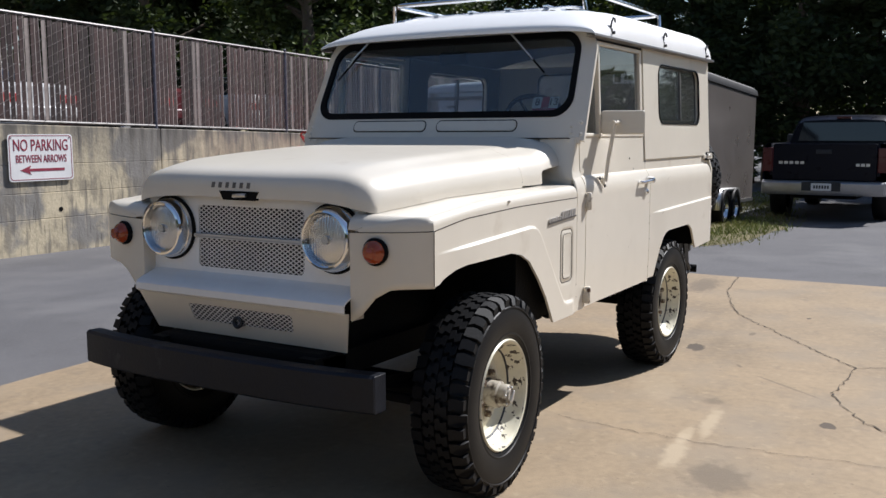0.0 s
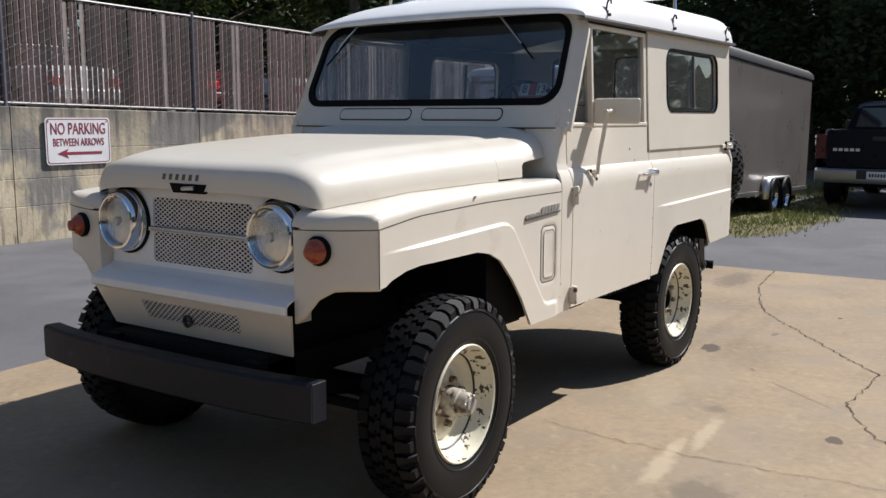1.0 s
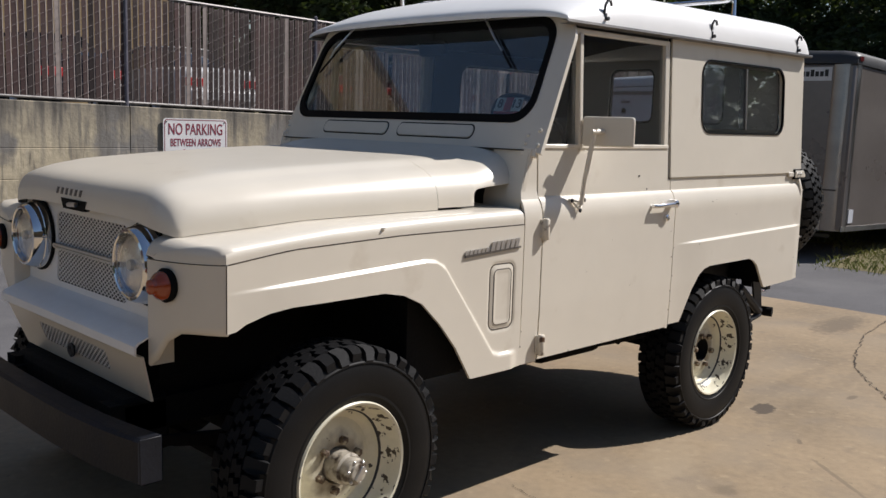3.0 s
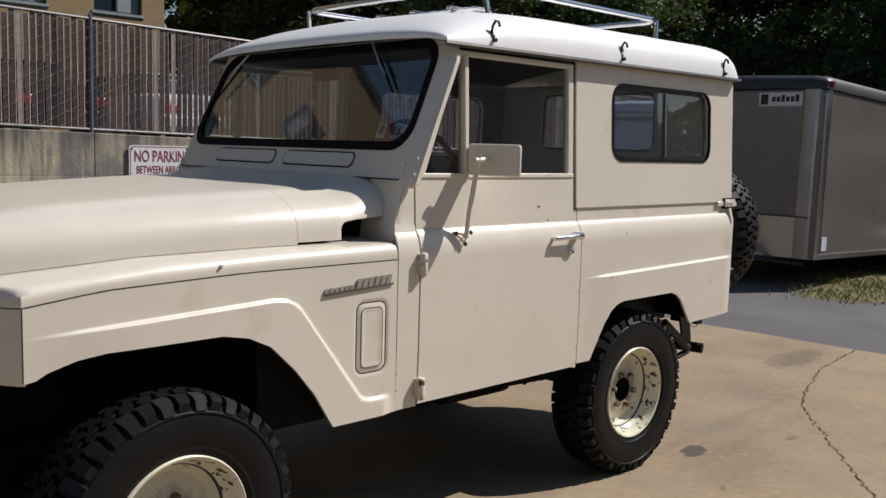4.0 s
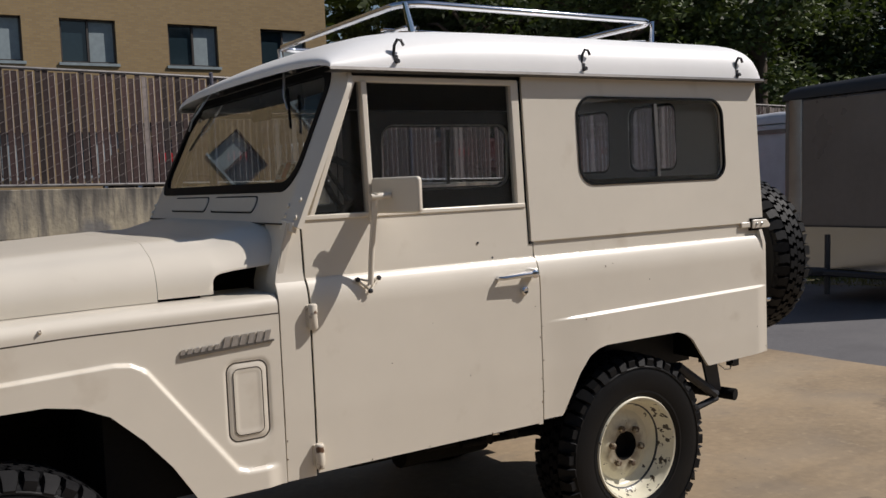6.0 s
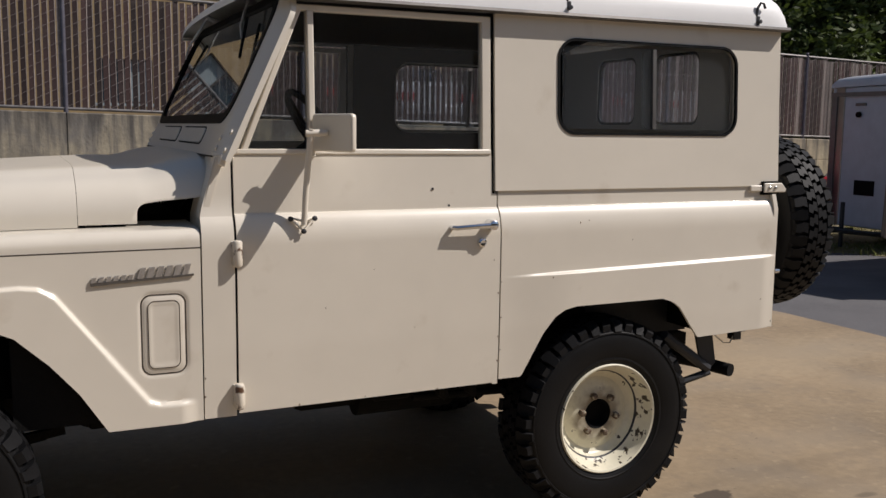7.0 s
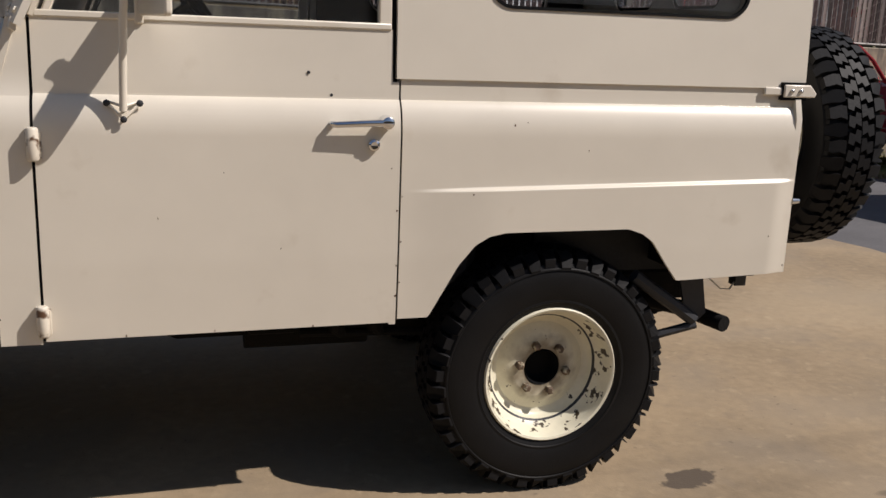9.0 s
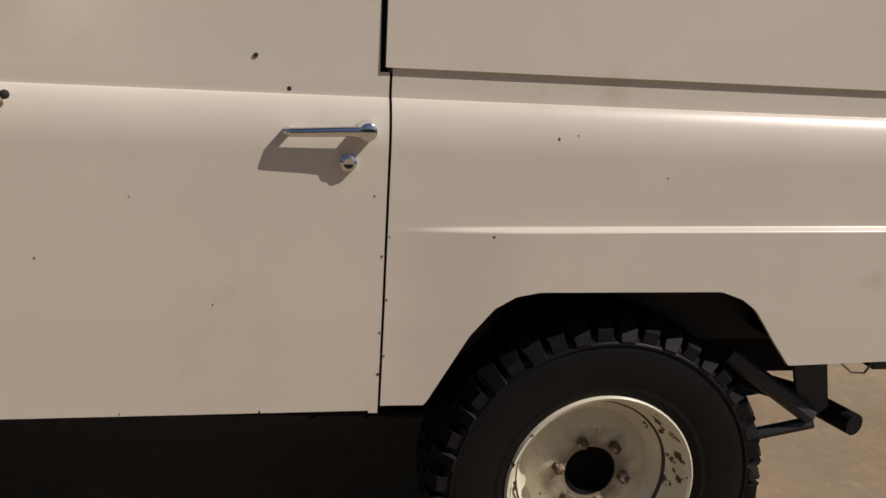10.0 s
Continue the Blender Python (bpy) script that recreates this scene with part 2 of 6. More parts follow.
def plate_with_hole(bm, u0, u1, v0, v1, hole, place, rings=5):
    """A plate u0..u1, v0..v1 with a hole, laid into space by place(u, v)."""
    hole = dense(hole, 0.03)
    cu, cv = sum(h[0] for h in hole) / len(hole), sum(h[1] for h in hole) / len(hole)
    outer = []
    for u, v in hole:
        du, dv = u - cu, v - cv
        s = min((((u1 if du > 0 else u0) - cu) / du) if abs(du) > 1e-9 else 1e9, (((v1 if dv > 0 else v0) - cv) / dv) if abs(dv) > 1e-9 else 1e9)
        outer.append((cu + du * s, cv + dv * s))
    for c in ((u0, v0), (u0, v1), (u1, v0), (u1, v1)):
        k = min(range(len(outer)), key=lambda i: (outer[i][0] - c[0]) ** 2 + (outer[i][1] - c[1]) ** 2)
        outer[k] = c
    rows = [[place(a + (c - a) * k / rings, b + (d - b) * k / rings) for (a, b), (c, d) in zip(hole, outer)] for k in range(rings + 1)]
    grid(bm, rows, True)
    return bm


def ring(bm, inner, outer, place, depth):
    """A raised frame between two outlines with the same number of points; depth along place's third argument."""
    rows = [[place(u, v, w) for u, v in loop] for loop, w in ((inner, 0), (inner, depth), (outer, depth), (outer, 0))]
    grid(bm, rows + rows[:1], True)
    bmesh.ops.remove_doubles(bm, verts=bm.verts, dist=1e-6)
    return bm


def pane(bm, loop, place, depth):
    a, b = [bm.verts.new(place(u, v, 0)) for u, v in loop], [bm.verts.new(place(u, v, depth)) for u, v in loop]
    bm.faces.new(a), bm.faces.new(b[::-1])
    for i in range(len(a)):
        j = (i + 1) % len(a)
        bm.faces.new((a[i], b[i], b[j], a[j]))
    return bm


def interp(x, table):
    return float(np.interp(x, [t[0] for t in table], [t[1] for t in table]))


def smooth01(t):
    t = min(1.0, max(0.0, t))
    return t * t * (3 - 2 * t)

# ---- ground ----
CONCRETE = material("weathered_concrete", (0.282, 0.211, 0.132), 0.85, var=0.30, scale=1.1, fine=22, bump=0.12, bump_scale=90, second=(0.215, 0.175, 0.13), second_scale=1.6, second_edge=(0.50, 0.76))
ASPHALT = material("worn_grey_asphalt", (0.112, 0.109, 0.113), 0.9, var=0.2, scale=0.5, fine=50, bump=0.5, bump_scale=150, second=(0.16, 0.155, 0.155), second_scale=0.7, second_edge=(0.5, 0.75))
WALLCON = material("stained_wall_concrete", (0.50, 0.425, 0.295), 0.9, var=0.36, scale=1.1, fine=18, bump=0.5, bump_scale=24, second=(0.235, 0.22, 0.20), second_scale=1.25, second_edge=(0.50, 0.58))

def streaks(m, amount, sx=2.2, sz=0.12, lo=0.42, hi=0.72, color=(0.09, 0.082, 0.07)):
    """Dark runs of dirt down an upright face."""
    nt = m.node_tree
    node, link, p = nt.nodes.new, nt.links.new, nt.nodes["Principled BSDF"]
    mp = node("ShaderNodeMapping")
    mp.inputs["Scale"].default_value = (sx, sx, sz)
    n = node("ShaderNodeTexNoise")
    n.inputs["Scale"].default_value, n.inputs["Detail"].default_value = 3.0, 7.0
    link(nt.nodes["Texture Coordinate"].outputs["Object"], mp.inputs["Vector"])
    link(mp.outputs[0], n.inputs["Vector"])
    r = node("ShaderNodeMapRange")
    r.inputs[1].default_value, r.inputs[2].default_value, r.inputs[4].default_value = lo, hi, amount
    link(n.outputs[0], r.inputs[0])
    mc = node("ShaderNodeMix")
    mc.data_type = "RGBA"
    link(r.outputs[0], mc.inputs["Factor"])
    link(p.inputs["Base Color"].links[0].from_socket, mc.inputs["A"])
    mc.inputs["B"].default_value = (*color, 1)
    link(mc.outputs["Result"], p.inputs["Base Color"])


streaks(WALLCON, 0.62, 4.0, 0.45, 0.53, 0.62, (0.15, 0.135, 0.115))
streaks(WALLCON, 0.55, 1.3, 0.8, 0.52, 0.62, (0.17, 0.15, 0.122))
streaks(WALLCON, 0.60, 7.0, 0.6, 0.61, 0.67, (0.07, 0.062, 0.052))
streaks(WALLCON, 0.35, 5.0, 0.6, 0.58, 0.70, (0.60, 0.53, 0.41))


def soot(m, low, high, amount, color):
    """Black weathering that has run down from the coping in uneven tongues."""
    nt = m.node_tree
    node, link, p = nt.nodes.new, nt.links.new, nt.nodes["Principled BSDF"]
    tc = nt.nodes["Texture Coordinate"].outputs["Object"]
    split = node("ShaderNodeSeparateXYZ")
    link(tc, split.inputs[0])
    mp = node("ShaderNodeMapping")
    mp.inputs["Scale"].default_value = (5.5, 5.5, 0.5)
    link(tc, mp.inputs["Vector"])
    n = node("ShaderNodeTexNoise")
    n.inputs["Scale"].default_value, n.inputs["Detail"].default_value = 1.6, 8.0
    link(mp.outputs[0], n.inputs["Vector"])
    add = node("ShaderNodeMath")
    add.operation = "MULTIPLY_ADD"
    add.inputs[1].default_value = 1.9
    link(n.outputs[0], add.inputs[0])
    link(split.outputs["Z"], add.inputs[2])
    r = node("ShaderNodeMapRange")
    r.inputs[1].default_value, r.inputs[2].default_value, r.inputs[4].default_value = low, high, amount
    link(add.outputs[0], r.inputs[0])
    mc = node("ShaderNodeMix")
    mc.data_type = "RGBA"
    link(r.outputs[0], mc.inputs["Factor"])
    link(p.inputs["Base Color"].links[0].from_socket, mc.inputs["A"])
    mc.inputs["B"].default_value = (*color, 1)
    link(mc.outputs["Result"], p.inputs["Base Color"])


soot(WALLCON, 1.78, 2.45, 0.72, (0.165, 0.150, 0.130))
soot(WALLCON, 2.38, 2.72, 0.80, (0.075, 0.068, 0.062))


def spots(m, rows):
    """Soft-edged stains and scuffs in a floor: centre, half lengths, turn, colour, strength."""
    nt = m.node_tree
    node, link, p = nt.nodes.new, nt.links.new, nt.nodes["Principled BSDF"]
    tc = nt.nodes["Texture Coordinate"].outputs["Object"]
    n = node("ShaderNodeTexNoise")
    n.inputs["Scale"].default_value, n.inputs["Detail"].default_value = 15.0, 8.0
    link(tc, n.inputs["Vector"])
    for x, y, rx, ry, turn, color, amount in rows:
        mp = node("ShaderNodeMapping")
        mp.vector_type = "TEXTURE"
        mp.inputs["Location"].default_value = (x, y, 0)
        mp.inputs["Rotation"].default_value = (0, 0, turn)
        mp.inputs["Scale"].default_value = (rx, ry, 1)
        link(tc, mp.inputs["Vector"])
        d = node("ShaderNodeVectorMath")
        d.operation = "LENGTH"
        link(mp.outputs[0], d.inputs[0])
        add = node("ShaderNodeMath")
        add.operation = "MULTIPLY_ADD"
        add.inputs[1].default_value = 1.7
        link(n.outputs[0], add.inputs[0])
        link(d.outputs["Value"], add.inputs[2])
        r = node("ShaderNodeMapRange")
        r.interpolation_type = "SMOOTHSTEP"
        soft = 0.12 if amount > 0.85 else 0.45
        r.inputs[1].default_value, r.inputs[2].default_value = 1.85 - soft, 1.85 + soft
        r.inputs[3].default_value, r.inputs[4].default_value = amount, 0.0
        link(add.outputs[0], r.inputs[0])
        mc = node("ShaderNodeMix")
        mc.data_type = "RGBA"
        link(r.outputs[0], mc.inputs["Factor"])
        link(p.inputs["Base Color"].links[0].from_socket, mc.inputs["A"])
        mc.inputs["B"].default_value = (*color, 1)
        link(mc.outputs["Result"], p.inputs["Base Color"])


OIL, FILM, CHALK = (0.075, 0.056, 0.040), (0.15, 0.115, 0.078), (0.42, 0.335, 0.225)
streaks(CONCRETE, 0.35, 0.55, 0.55, 0.46, 0.70, (0.36, 0.28, 0.185))
streaks(CONCRETE, 0.55, 9.0, 9.0, 0.66, 0.72, (0.13, 0.10, 0.07))
streaks(CONCRETE, 0.45, 4.5, 4.5, 0.60, 0.70, (0.40, 0.31, 0.20))
streaks(CONCRETE, 0.30, 2.2, 2.2, 0.56, 0.70, (0.17, 0.135, 0.10))
streaks(ASPHALT, 0.5, 16.0, 16.0, 0.62, 0.70, (0.21, 0.205, 0.20))
streaks(ASPHALT, 0.4, 0.5, 0.5, 0.50, 0.68, (0.075, 0.073, 0.076))
spots(CONCRETE, [
    (2.98, -0.87, 0.10, 0.06, 0.2, OIL, 0.9), (1.74, -1.32, 0.06, 0.05, 0.0, FILM, 0.7), (1.60, -1.93, 0.05, 0.04, 0.4, OIL, 0.9),
    (0.62, -1.64, 0.16, 0.12, 0.3, FILM, 0.8), (5.6, -0.18, 0.42, 0.13, 0.1, FILM, 0.8), (4.4, -1.35, 0.03, 0.02, 0.0, OIL, 0.9),
    (1.36, -1.41, 0.24, 0.035, 0.12, CHALK, 0.75), (1.08, -1.36, 0.14, 0.03, 0.1, CHALK, 0.6), (0.84, -1.39, 0.22, 0.045, 0.12, CHALK, 0.75),
    (3.6, -1.1, 0.05, 0.02, 0.0, FILM, 0.8), (2.6, -1.25, 0.04, 0.012, 0.5, FILM, 0.8), (2.25, -1.6, 0.25, 0.012, 0.9, FILM, 0.6),
    (3.55, -0.72, 0.9, 0.05, 0.05, FILM, 0.22), (3.6, -0.95, 0.9, 0.05, 0.05, FILM, 0.18), (4.6, -2.4, 0.8, 0.5, 0.3, CHALK, 0.3),
    (2.2, -2.9, 0.7, 0.4, 0.2, FILM, 0.35), (5.0, 0.9, 0.9, 0.4, 0.2, CHALK, 0.3), (1.9, -0.95, 0.3, 0.12, 0.4, CHALK, 0.3)])
CRACK = material("dark_crack_fill", (0.06, 0.045, 0.033), 0.95, var=0.2)
GRASS = material("dry_green_grass", (0.13, 0.15, 0.042), 0.8, var=0.3, scale=1.5, fine=20, island=0.45, second=(0.26, 0.22, 0.09), second_scale=0.9, second_edge=(0.45, 0.7))
LEAF = material("dark_green_leaf", (0.040, 0.054, 0.022), 0.7, var=0.25, scale=0.6, fine=5, island=0.35, spec=0.25)
LEAF_LIGHT = material("light_green_leaf", (0.07, 0.095, 0.025), 0.6, var=0.3, scale=0.6, fine=5, island=0.5)
for leaf_mat, tint in ((LEAF, (0.13, 0.19, 0.03, 1)), (LEAF_LIGHT, (0.14, 0.20, 0.035, 1)), (GRASS, (0.22, 0.26, 0.06, 1))):
    nt = leaf_mat.node_tree
    glow, both = nt.nodes.new("ShaderNodeBsdfTranslucent"), nt.nodes.new("ShaderNodeMixShader")
    glow.inputs["Color"].default_value = tint
    both.inputs["Fac"].default_value = 0.14
    nt.links.new(nt.nodes["Principled BSDF"].outputs[0], both.inputs[1])
    nt.links.new(glow.outputs[0], both.inputs[2])
    nt.links.new(both.outputs[0], nt.nodes["Material Output"].inputs["Surface"])
BARK = material("grey_brown_bark", (0.10, 0.075, 0.055), 0.9, var=0.3, scale=5, fine=40, bump=0.8, bump_scale=25)


def ground_z(x, y):
    """The lot falls a little from the slab to the retaining wall."""
    return -0.22 * smooth01((y - 2.0) / 6.5) if y < 9.0 else -0.22


bm = bmesh.new()
xs = [-600, -200, -80, -40, -20] + [-16 + i for i in range(0, 37)] + [24, 30, 45, 80, 200, 600]
ys = [-600, -200, -80, -40, -20, -12, -8, -5, -3, -1, 0, 1, 2, 2.5, 3, 3.5, 4, 4.5, 5, 5.5, 6, 6.5, 7, 7.5, 8, 8.5, 9, 12, 20, 40, 80, 200, 600]
grid(bm, [[(x, y, ground_z(x, y) - 0.012) for y in ys] for x in xs])
tagged(part("ground", bm, ASPHALT), "worn grey asphalt of a parking lot", "ground", kind="structure")

# The slab: a thin plate whose long edge runs beside the car.
bm = bmesh.new()
loop = dense([(-9.0, 1.72), (-9.0, -9.0), (6.5, -9.0), (6.36, -1.6), (6.30, 0.1), (6.24, 2.1), (6.03, 2.85), (3.0, 2.50)], 0.4)
rng = random.Random(4)
loop = [(a + rng.uniform(-0.012, 0.012), b + rng.uniform(-0.012, 0.012)) for a, b in loop]
pane(bm, loop, lambda u, v, w: Vector((u, v, w)), -0.09)
for v in bm.verts:
    if v.co.z > -0.01 and v.co.y > 1.5:
        v.co.z = min(0.0, ground_z(v.co.x, v.co.y) + 0.004)
bmesh.ops.triangulate(bm, faces=[f for f in bm.faces if len(f.verts) > 4])
tagged(part("pavement", bm, CONCRETE, smooth=0), "sunlit tan concrete slab with cracks and stains", "pavement", kind="structure")


def crack(ends, seed, width):
    """A jagged hairline along a few turning points."""
    rnd, bm = random.Random(seed), bmesh.new()
    pts = []
    for (a, b), (c, d) in zip(ends, ends[1:]):
        n = max(2, int(math.hypot(c - a, d - b) / 0.028))
        pts += [(a + (c - a) * i / n + rnd.gauss(0, 0.008), b + (d - b) * i / n + rnd.gauss(0, 0.008)) for i in range(n)]
    pts.append(ends[-1])
    rows = []
    for i, (x, y) in enumerate(pts):
        p, q = pts[max(0, i - 1)], pts[min(len(pts) - 1, i + 1)]
        d = Vector((q[0] - p[0], q[1] - p[1], 0)).normalized()
        s = Vector((-d.y, d.x, 0)) * width * rnd.uniform(0.15, 1.0)
        rows.append([Vector((x, y, 0.004)) - s, Vector((x, y, 0.004)) + s])
    grid(bm, rows)
    tagged(part("crack", bm, CRACK, smooth=0), "dark jagged crack across the concrete slab", "crack", kind="structure")


crack([(6.27, -0.35), (5.4, -0.46), (4.65, -0.69), (4.3, -0.835), (4.01, -1.04), (3.18, -1.65), (2.89, -1.89), (2.72, -1.88), (2.21, -1.853), (1.85, -2.0), (1.68, -2.12), (1.3, -2.6), (0.6, -3.6)], 1, 0.0055)
crack([(1.066, -0.697), (1.03, -1.13), (1.03, -1.52), (1.06, -1.87), (1.096, -2.085), (1.05, -2.6), (0.95, -3.2)], 2, 0.0026)
crack([(2.9, -1.89), (3.2, -2.4), (3.3, -3.2)], 3, 0.004)

# ---- the off-road car: x runs from the front axle to the rear, y to its right side ----
car = thing("off_road_car", "cream vintage off-road car with white roof, parked on concrete", "car")
ARCH_F = [(-0.39, 0.89), (-0.36, 0.895), (-0.33, 0.912), (-0.25, 0.936), (-0.17, 0.946), (0.19, 0.95), (0.28, 0.933), (0.362, 0.895), (0.454, 0.807), (0.532, 0.714), (0.612, 0.587), (0.90, 0.587)]
SEAM = [(-0.39, 1.09), (-0.17, 1.118), (0.28, 1.134), (0.90, 1.136)]
CREASE_F = [(-0.4, 1.008), (0.38, 1.043), (0.43, 1.037), (0.475, 1.012), (0.735, 0.668), (0.765, 0.656), (0.9, 0.652)]
ARCH_R = [(1.957, 0.61), (2.045, 0.611), (2.129, 0.765), (2.177, 0.825), (2.22, 0.851), (2.269, 0.861), (2.665, 0.864), (2.715, 0.847), (2.75, 0.822), (2.805, 0.747), (2.846, 0.695), (3.243, 0.708)]


def rounded_distance(u, v, hu, hv, r):
    du, dv = abs(u) - hu + r, abs(v) - hv + r
    return math.hypot(max(du, 0), max(dv, 0)) + min(max(du, dv), 0) - r


def half_body(z):
    """Half the body's width by height: tucked at the sill, round at the shoulder, upright above."""
    if z < 1.135:
        return interp(z, [(0.55, 0.862), (0.8, 0.868), (1.135, 0.868)])
    if z < 1.2365:
        return 0.833 + 0.035 * (1 - ((z - 1.135) / 0.1015) ** 2) ** 0.66
    return interp(z, [(1.2365, 0.833), (1.26, 0.833), (1.43, 0.824)])


def half_fender(x, z):
    h = 0.868
    d = (interp(x, CREASE_F) - z) * (0.6 if 0.46 < x < 0.745 else 1.0)
    fade = smooth01((x + 0.42) / 0.36) * smooth01((0.885 - x) / 0.06)
    h += 0.014 * fade * smooth01((d + 0.005) / 0.012)
    r = rounded_distance(x - 0.783, z - 0.873, 0.066, 0.124, 0.03)
    h -= 0.004 * math.exp(-(r / 0.006) ** 2)
    r = rounded_distance(x - 0.783, z - 0.873, 0.043, 0.101, 0.018)
    h += 0.002 * math.exp(-(r / 0.006) ** 2)
    return h


def half_quarter(x, z):
    d = 0.986 + 0.019 * (x - 2.0) - z
    fade = smooth01((x - 1.955) / 0.30) * smooth01((3.26 - x) / 0.10)
    return half_body(z) + 0.014 * fade * smooth01((d + 0.005) / 0.011)


def hood_half(x):
    return interp(x, [(-0.46, 0.60), (-0.42, 0.625), (-0.2, 0.665), (0.3, 0.725), (0.73, 0.765), (0.90, 0.772), (1.0, 0.775)])


def hood_base(x):
    return interp(x, [(-0.46, 1.165), (-0.42, 1.158), (-0.35, 1.166), (0.0, 1.196), (0.4, 1.208), (0.9, 1.214)])


def side_panel(name, parent, side, xs, zbot, ztop, half, nz, label="", crease=None):
    bm = bmesh.new()
    belt = [1.135, 1.145, 1.155, 1.165, 1.174, 1.183, 1.191, 1.198, 1.205, 1.211, 1.216, 1.221, 1.225, 1.2285, 1.2315, 1.234, 1.2355, 1.2364, 1.241] if ztop(xs[0]) > 1.25 else []

    def heights(x):
        if crease:
            c, lo = crease(x), zbot(x)
            low = [lo + (c - 0.011 - lo) * k / 24 for k in range(25)]
            high = [c + 0.008 + (1.125 - c - 0.008) * k / 14 for k in range(15)]
            return low + [c - 0.008, c - 0.006, c - 0.004, c - 0.002, c, c + 0.002, c + 0.004, c + 0.006] + high + belt + [1.27, ztop(x)]
        zs = [zbot(x) + (ztop(x) - zbot(x)) * k / nz for k in range(nz + 1)]
        return [zs[0]] + sorted(zs[1:-1] + belt) + [zs[-1]]
    full = heights(xs[0])
    cols = []
    for x in xs:
        zs = heights(x) if abs(ztop(x) - ztop(xs[0])) < 0.05 else [min(z, ztop(x)) for z in full]
        cols.append([(x, side * half(x, z), z) for z in zs])
    grid(bm, cols)
    bmesh.ops.remove_doubles(bm, verts=bm.verts, dist=1e-5)
    return part(name, bm, CREAM, parent, label, smooth=50, solid=Vector((0, -side * 0.012, 0)))


def span(a, b, step):
    n = max(1, round((b - a) / step))
    return [a + (b - a) * i / n for i in range(n + 1)]


def bolt(parent, p, r, axis, mat, name="bolt", height=0.006):
    bm = bmesh.new()
    n = Vector(axis).normalized()
    tube(bm, [Vector(p), Vector(p) + n * height * 0.6, Vector(p) + n * height], [r, r, r * 0.6], 8)
    return part(name, bm, mat, parent)


def text_bars(parent, place, count, w, h, gap, mat, depth=0.006, slant=0.15):
    """A maker's name as plain raised blocks."""
    for k in range(count):
        u = k * (w + gap)
        part("badge_block", pane(bmesh.new(), [(u, 0), (u + w, 0), (u + w + slant * h, h), (u + slant * h, h)], place, depth), mat, parent)


for side in (-1, 1):
    fender = side_panel("front_fender", car, side, span(-0.39, 0.897, 0.005), lambda x: interp(x, ARCH_F), lambda x: interp(x, SEAM), half_fender, 84)
    # Top of the fender, rounded inwards to the hood.
    bm = bmesh.new()
    rows = []
    for x in [-0.4745, -0.472, -0.467, -0.459, -0.448, -0.434, -0.418, -0.405] + span(-0.392, 0.897, 0.03):
        s = interp(x, SEAM) + 0.003 if x > -0.393 else interp(x, [(-0.475, 1.0825), (-0.393, 1.093)])
        rise = (hood_base(max(x, -0.39)) - 0.015 - s) * math.sqrt(max(0.0, 1 - min(1.0, max(0.0, (-0.41 - x) / 0.065)) ** 2))
        outer = interp(x, [(-0.4745, 0.60), (-0.471, 0.66), (-0.462, 0.72), (-0.449, 0.77), (-0.428, 0.82), (-0.408, 0.85), (-0.392, 0.866)])
        inner = hood_half(x) - 0.012 - 0.16 * smooth01((x - 0.70) / 0.03) if x > -0.393 else 0.552
        wide = max(0.02, outer - inner)
        curve = [(0.034 * (1 - math.cos(q)) / wide, 0.25 + 0.70 * math.sin(q)) for q in [math.pi / 2 * j / 9 for j in range(10)]]
        rows.append([(x, side * (outer + (inner - outer) * min(1.0, k)), s + rise * r) for k, r in [(0, 0), (0, 0.12)] + curve + [(0.4, 0.975), (0.7, 1.0), (1, 1.03)]])
    grid(bm, rows)
    part("fender_top", bm, CREAM, fender, smooth=38, solid=Vector((0, -side * 0.006, -0.0015)))
    bm = bmesh.new()
    tube(bm, [(x, side * 0.8672, interp(x, SEAM) + 0.002) for x in span(-0.385, 0.896, 0.08)], 0.0020, 6)
    tube(bm, [(-0.3915, side * 0.8662, 0.892), (-0.3915, side * 0.8668, 1.09)], 0.0016, 6)
    tube(bm, [(interp(h, [(0.55, -0.476), (0.60, -0.4752), (0.66, -0.4722), (0.72, -0.4632), (0.77, -0.4502), (0.82, -0.4292), (0.866, -0.394)]), side * h, interp(h, [(0.55, 1.080), (0.866, 1.092)])) for h in span(0.553, 0.866, 0.02)], 0.0013, 6)
    part("seam", bm, GROOVE, fender)
    # Dark lines painting dirt and groove shadow round the pressed cover behind the wheel.
    bm = bmesh.new()
    for hu, hv, rad, wide in ((0.066, 0.124, 0.030, 0.0024), (0.047, 0.105, 0.020, 0.0013)):
        loop = dense(rounded(0.783, 0.873, hu, hv, rad, 6), 0.02)
        tube(bm, [(u, side * (half_fender(u, v) + 0.0004), v) for u, v in loop + loop[:1]], wide, 6, False)
    part("cover_outline", bm, GROOVE, fender)
    # Front face of the fender.
    bm = bmesh.new()
    rows = []
    for h, x in ((0.5485, -0.395), (0.549, -0.43), (0.5495, -0.468), (0.553, -0.475), (0.60, -0.474), (0.66, -0.471), (0.72, -0.462), (0.77, -0.449), (0.82, -0.428), (0.85, -0.408), (0.866, -0.393)):
        zb = interp(h, [(0.55, 0.75), (0.568, 0.752), (0.60, 0.78), (0.63, 0.82), (0.68, 0.866), (0.73, 0.884), (0.80, 0.888), (0.866, 0.89)])
        zt = interp(h, [(0.55, 1.078), (0.866, 1.09)])
        rows.append([(x, side * h, zb + (zt - zb) * k / 10) for k in range(11)])
    grid(bm, rows)
    part("fender_front", bm, CREAM, fender, smooth=60, solid=Vector((0.008, 0, -0.006)))
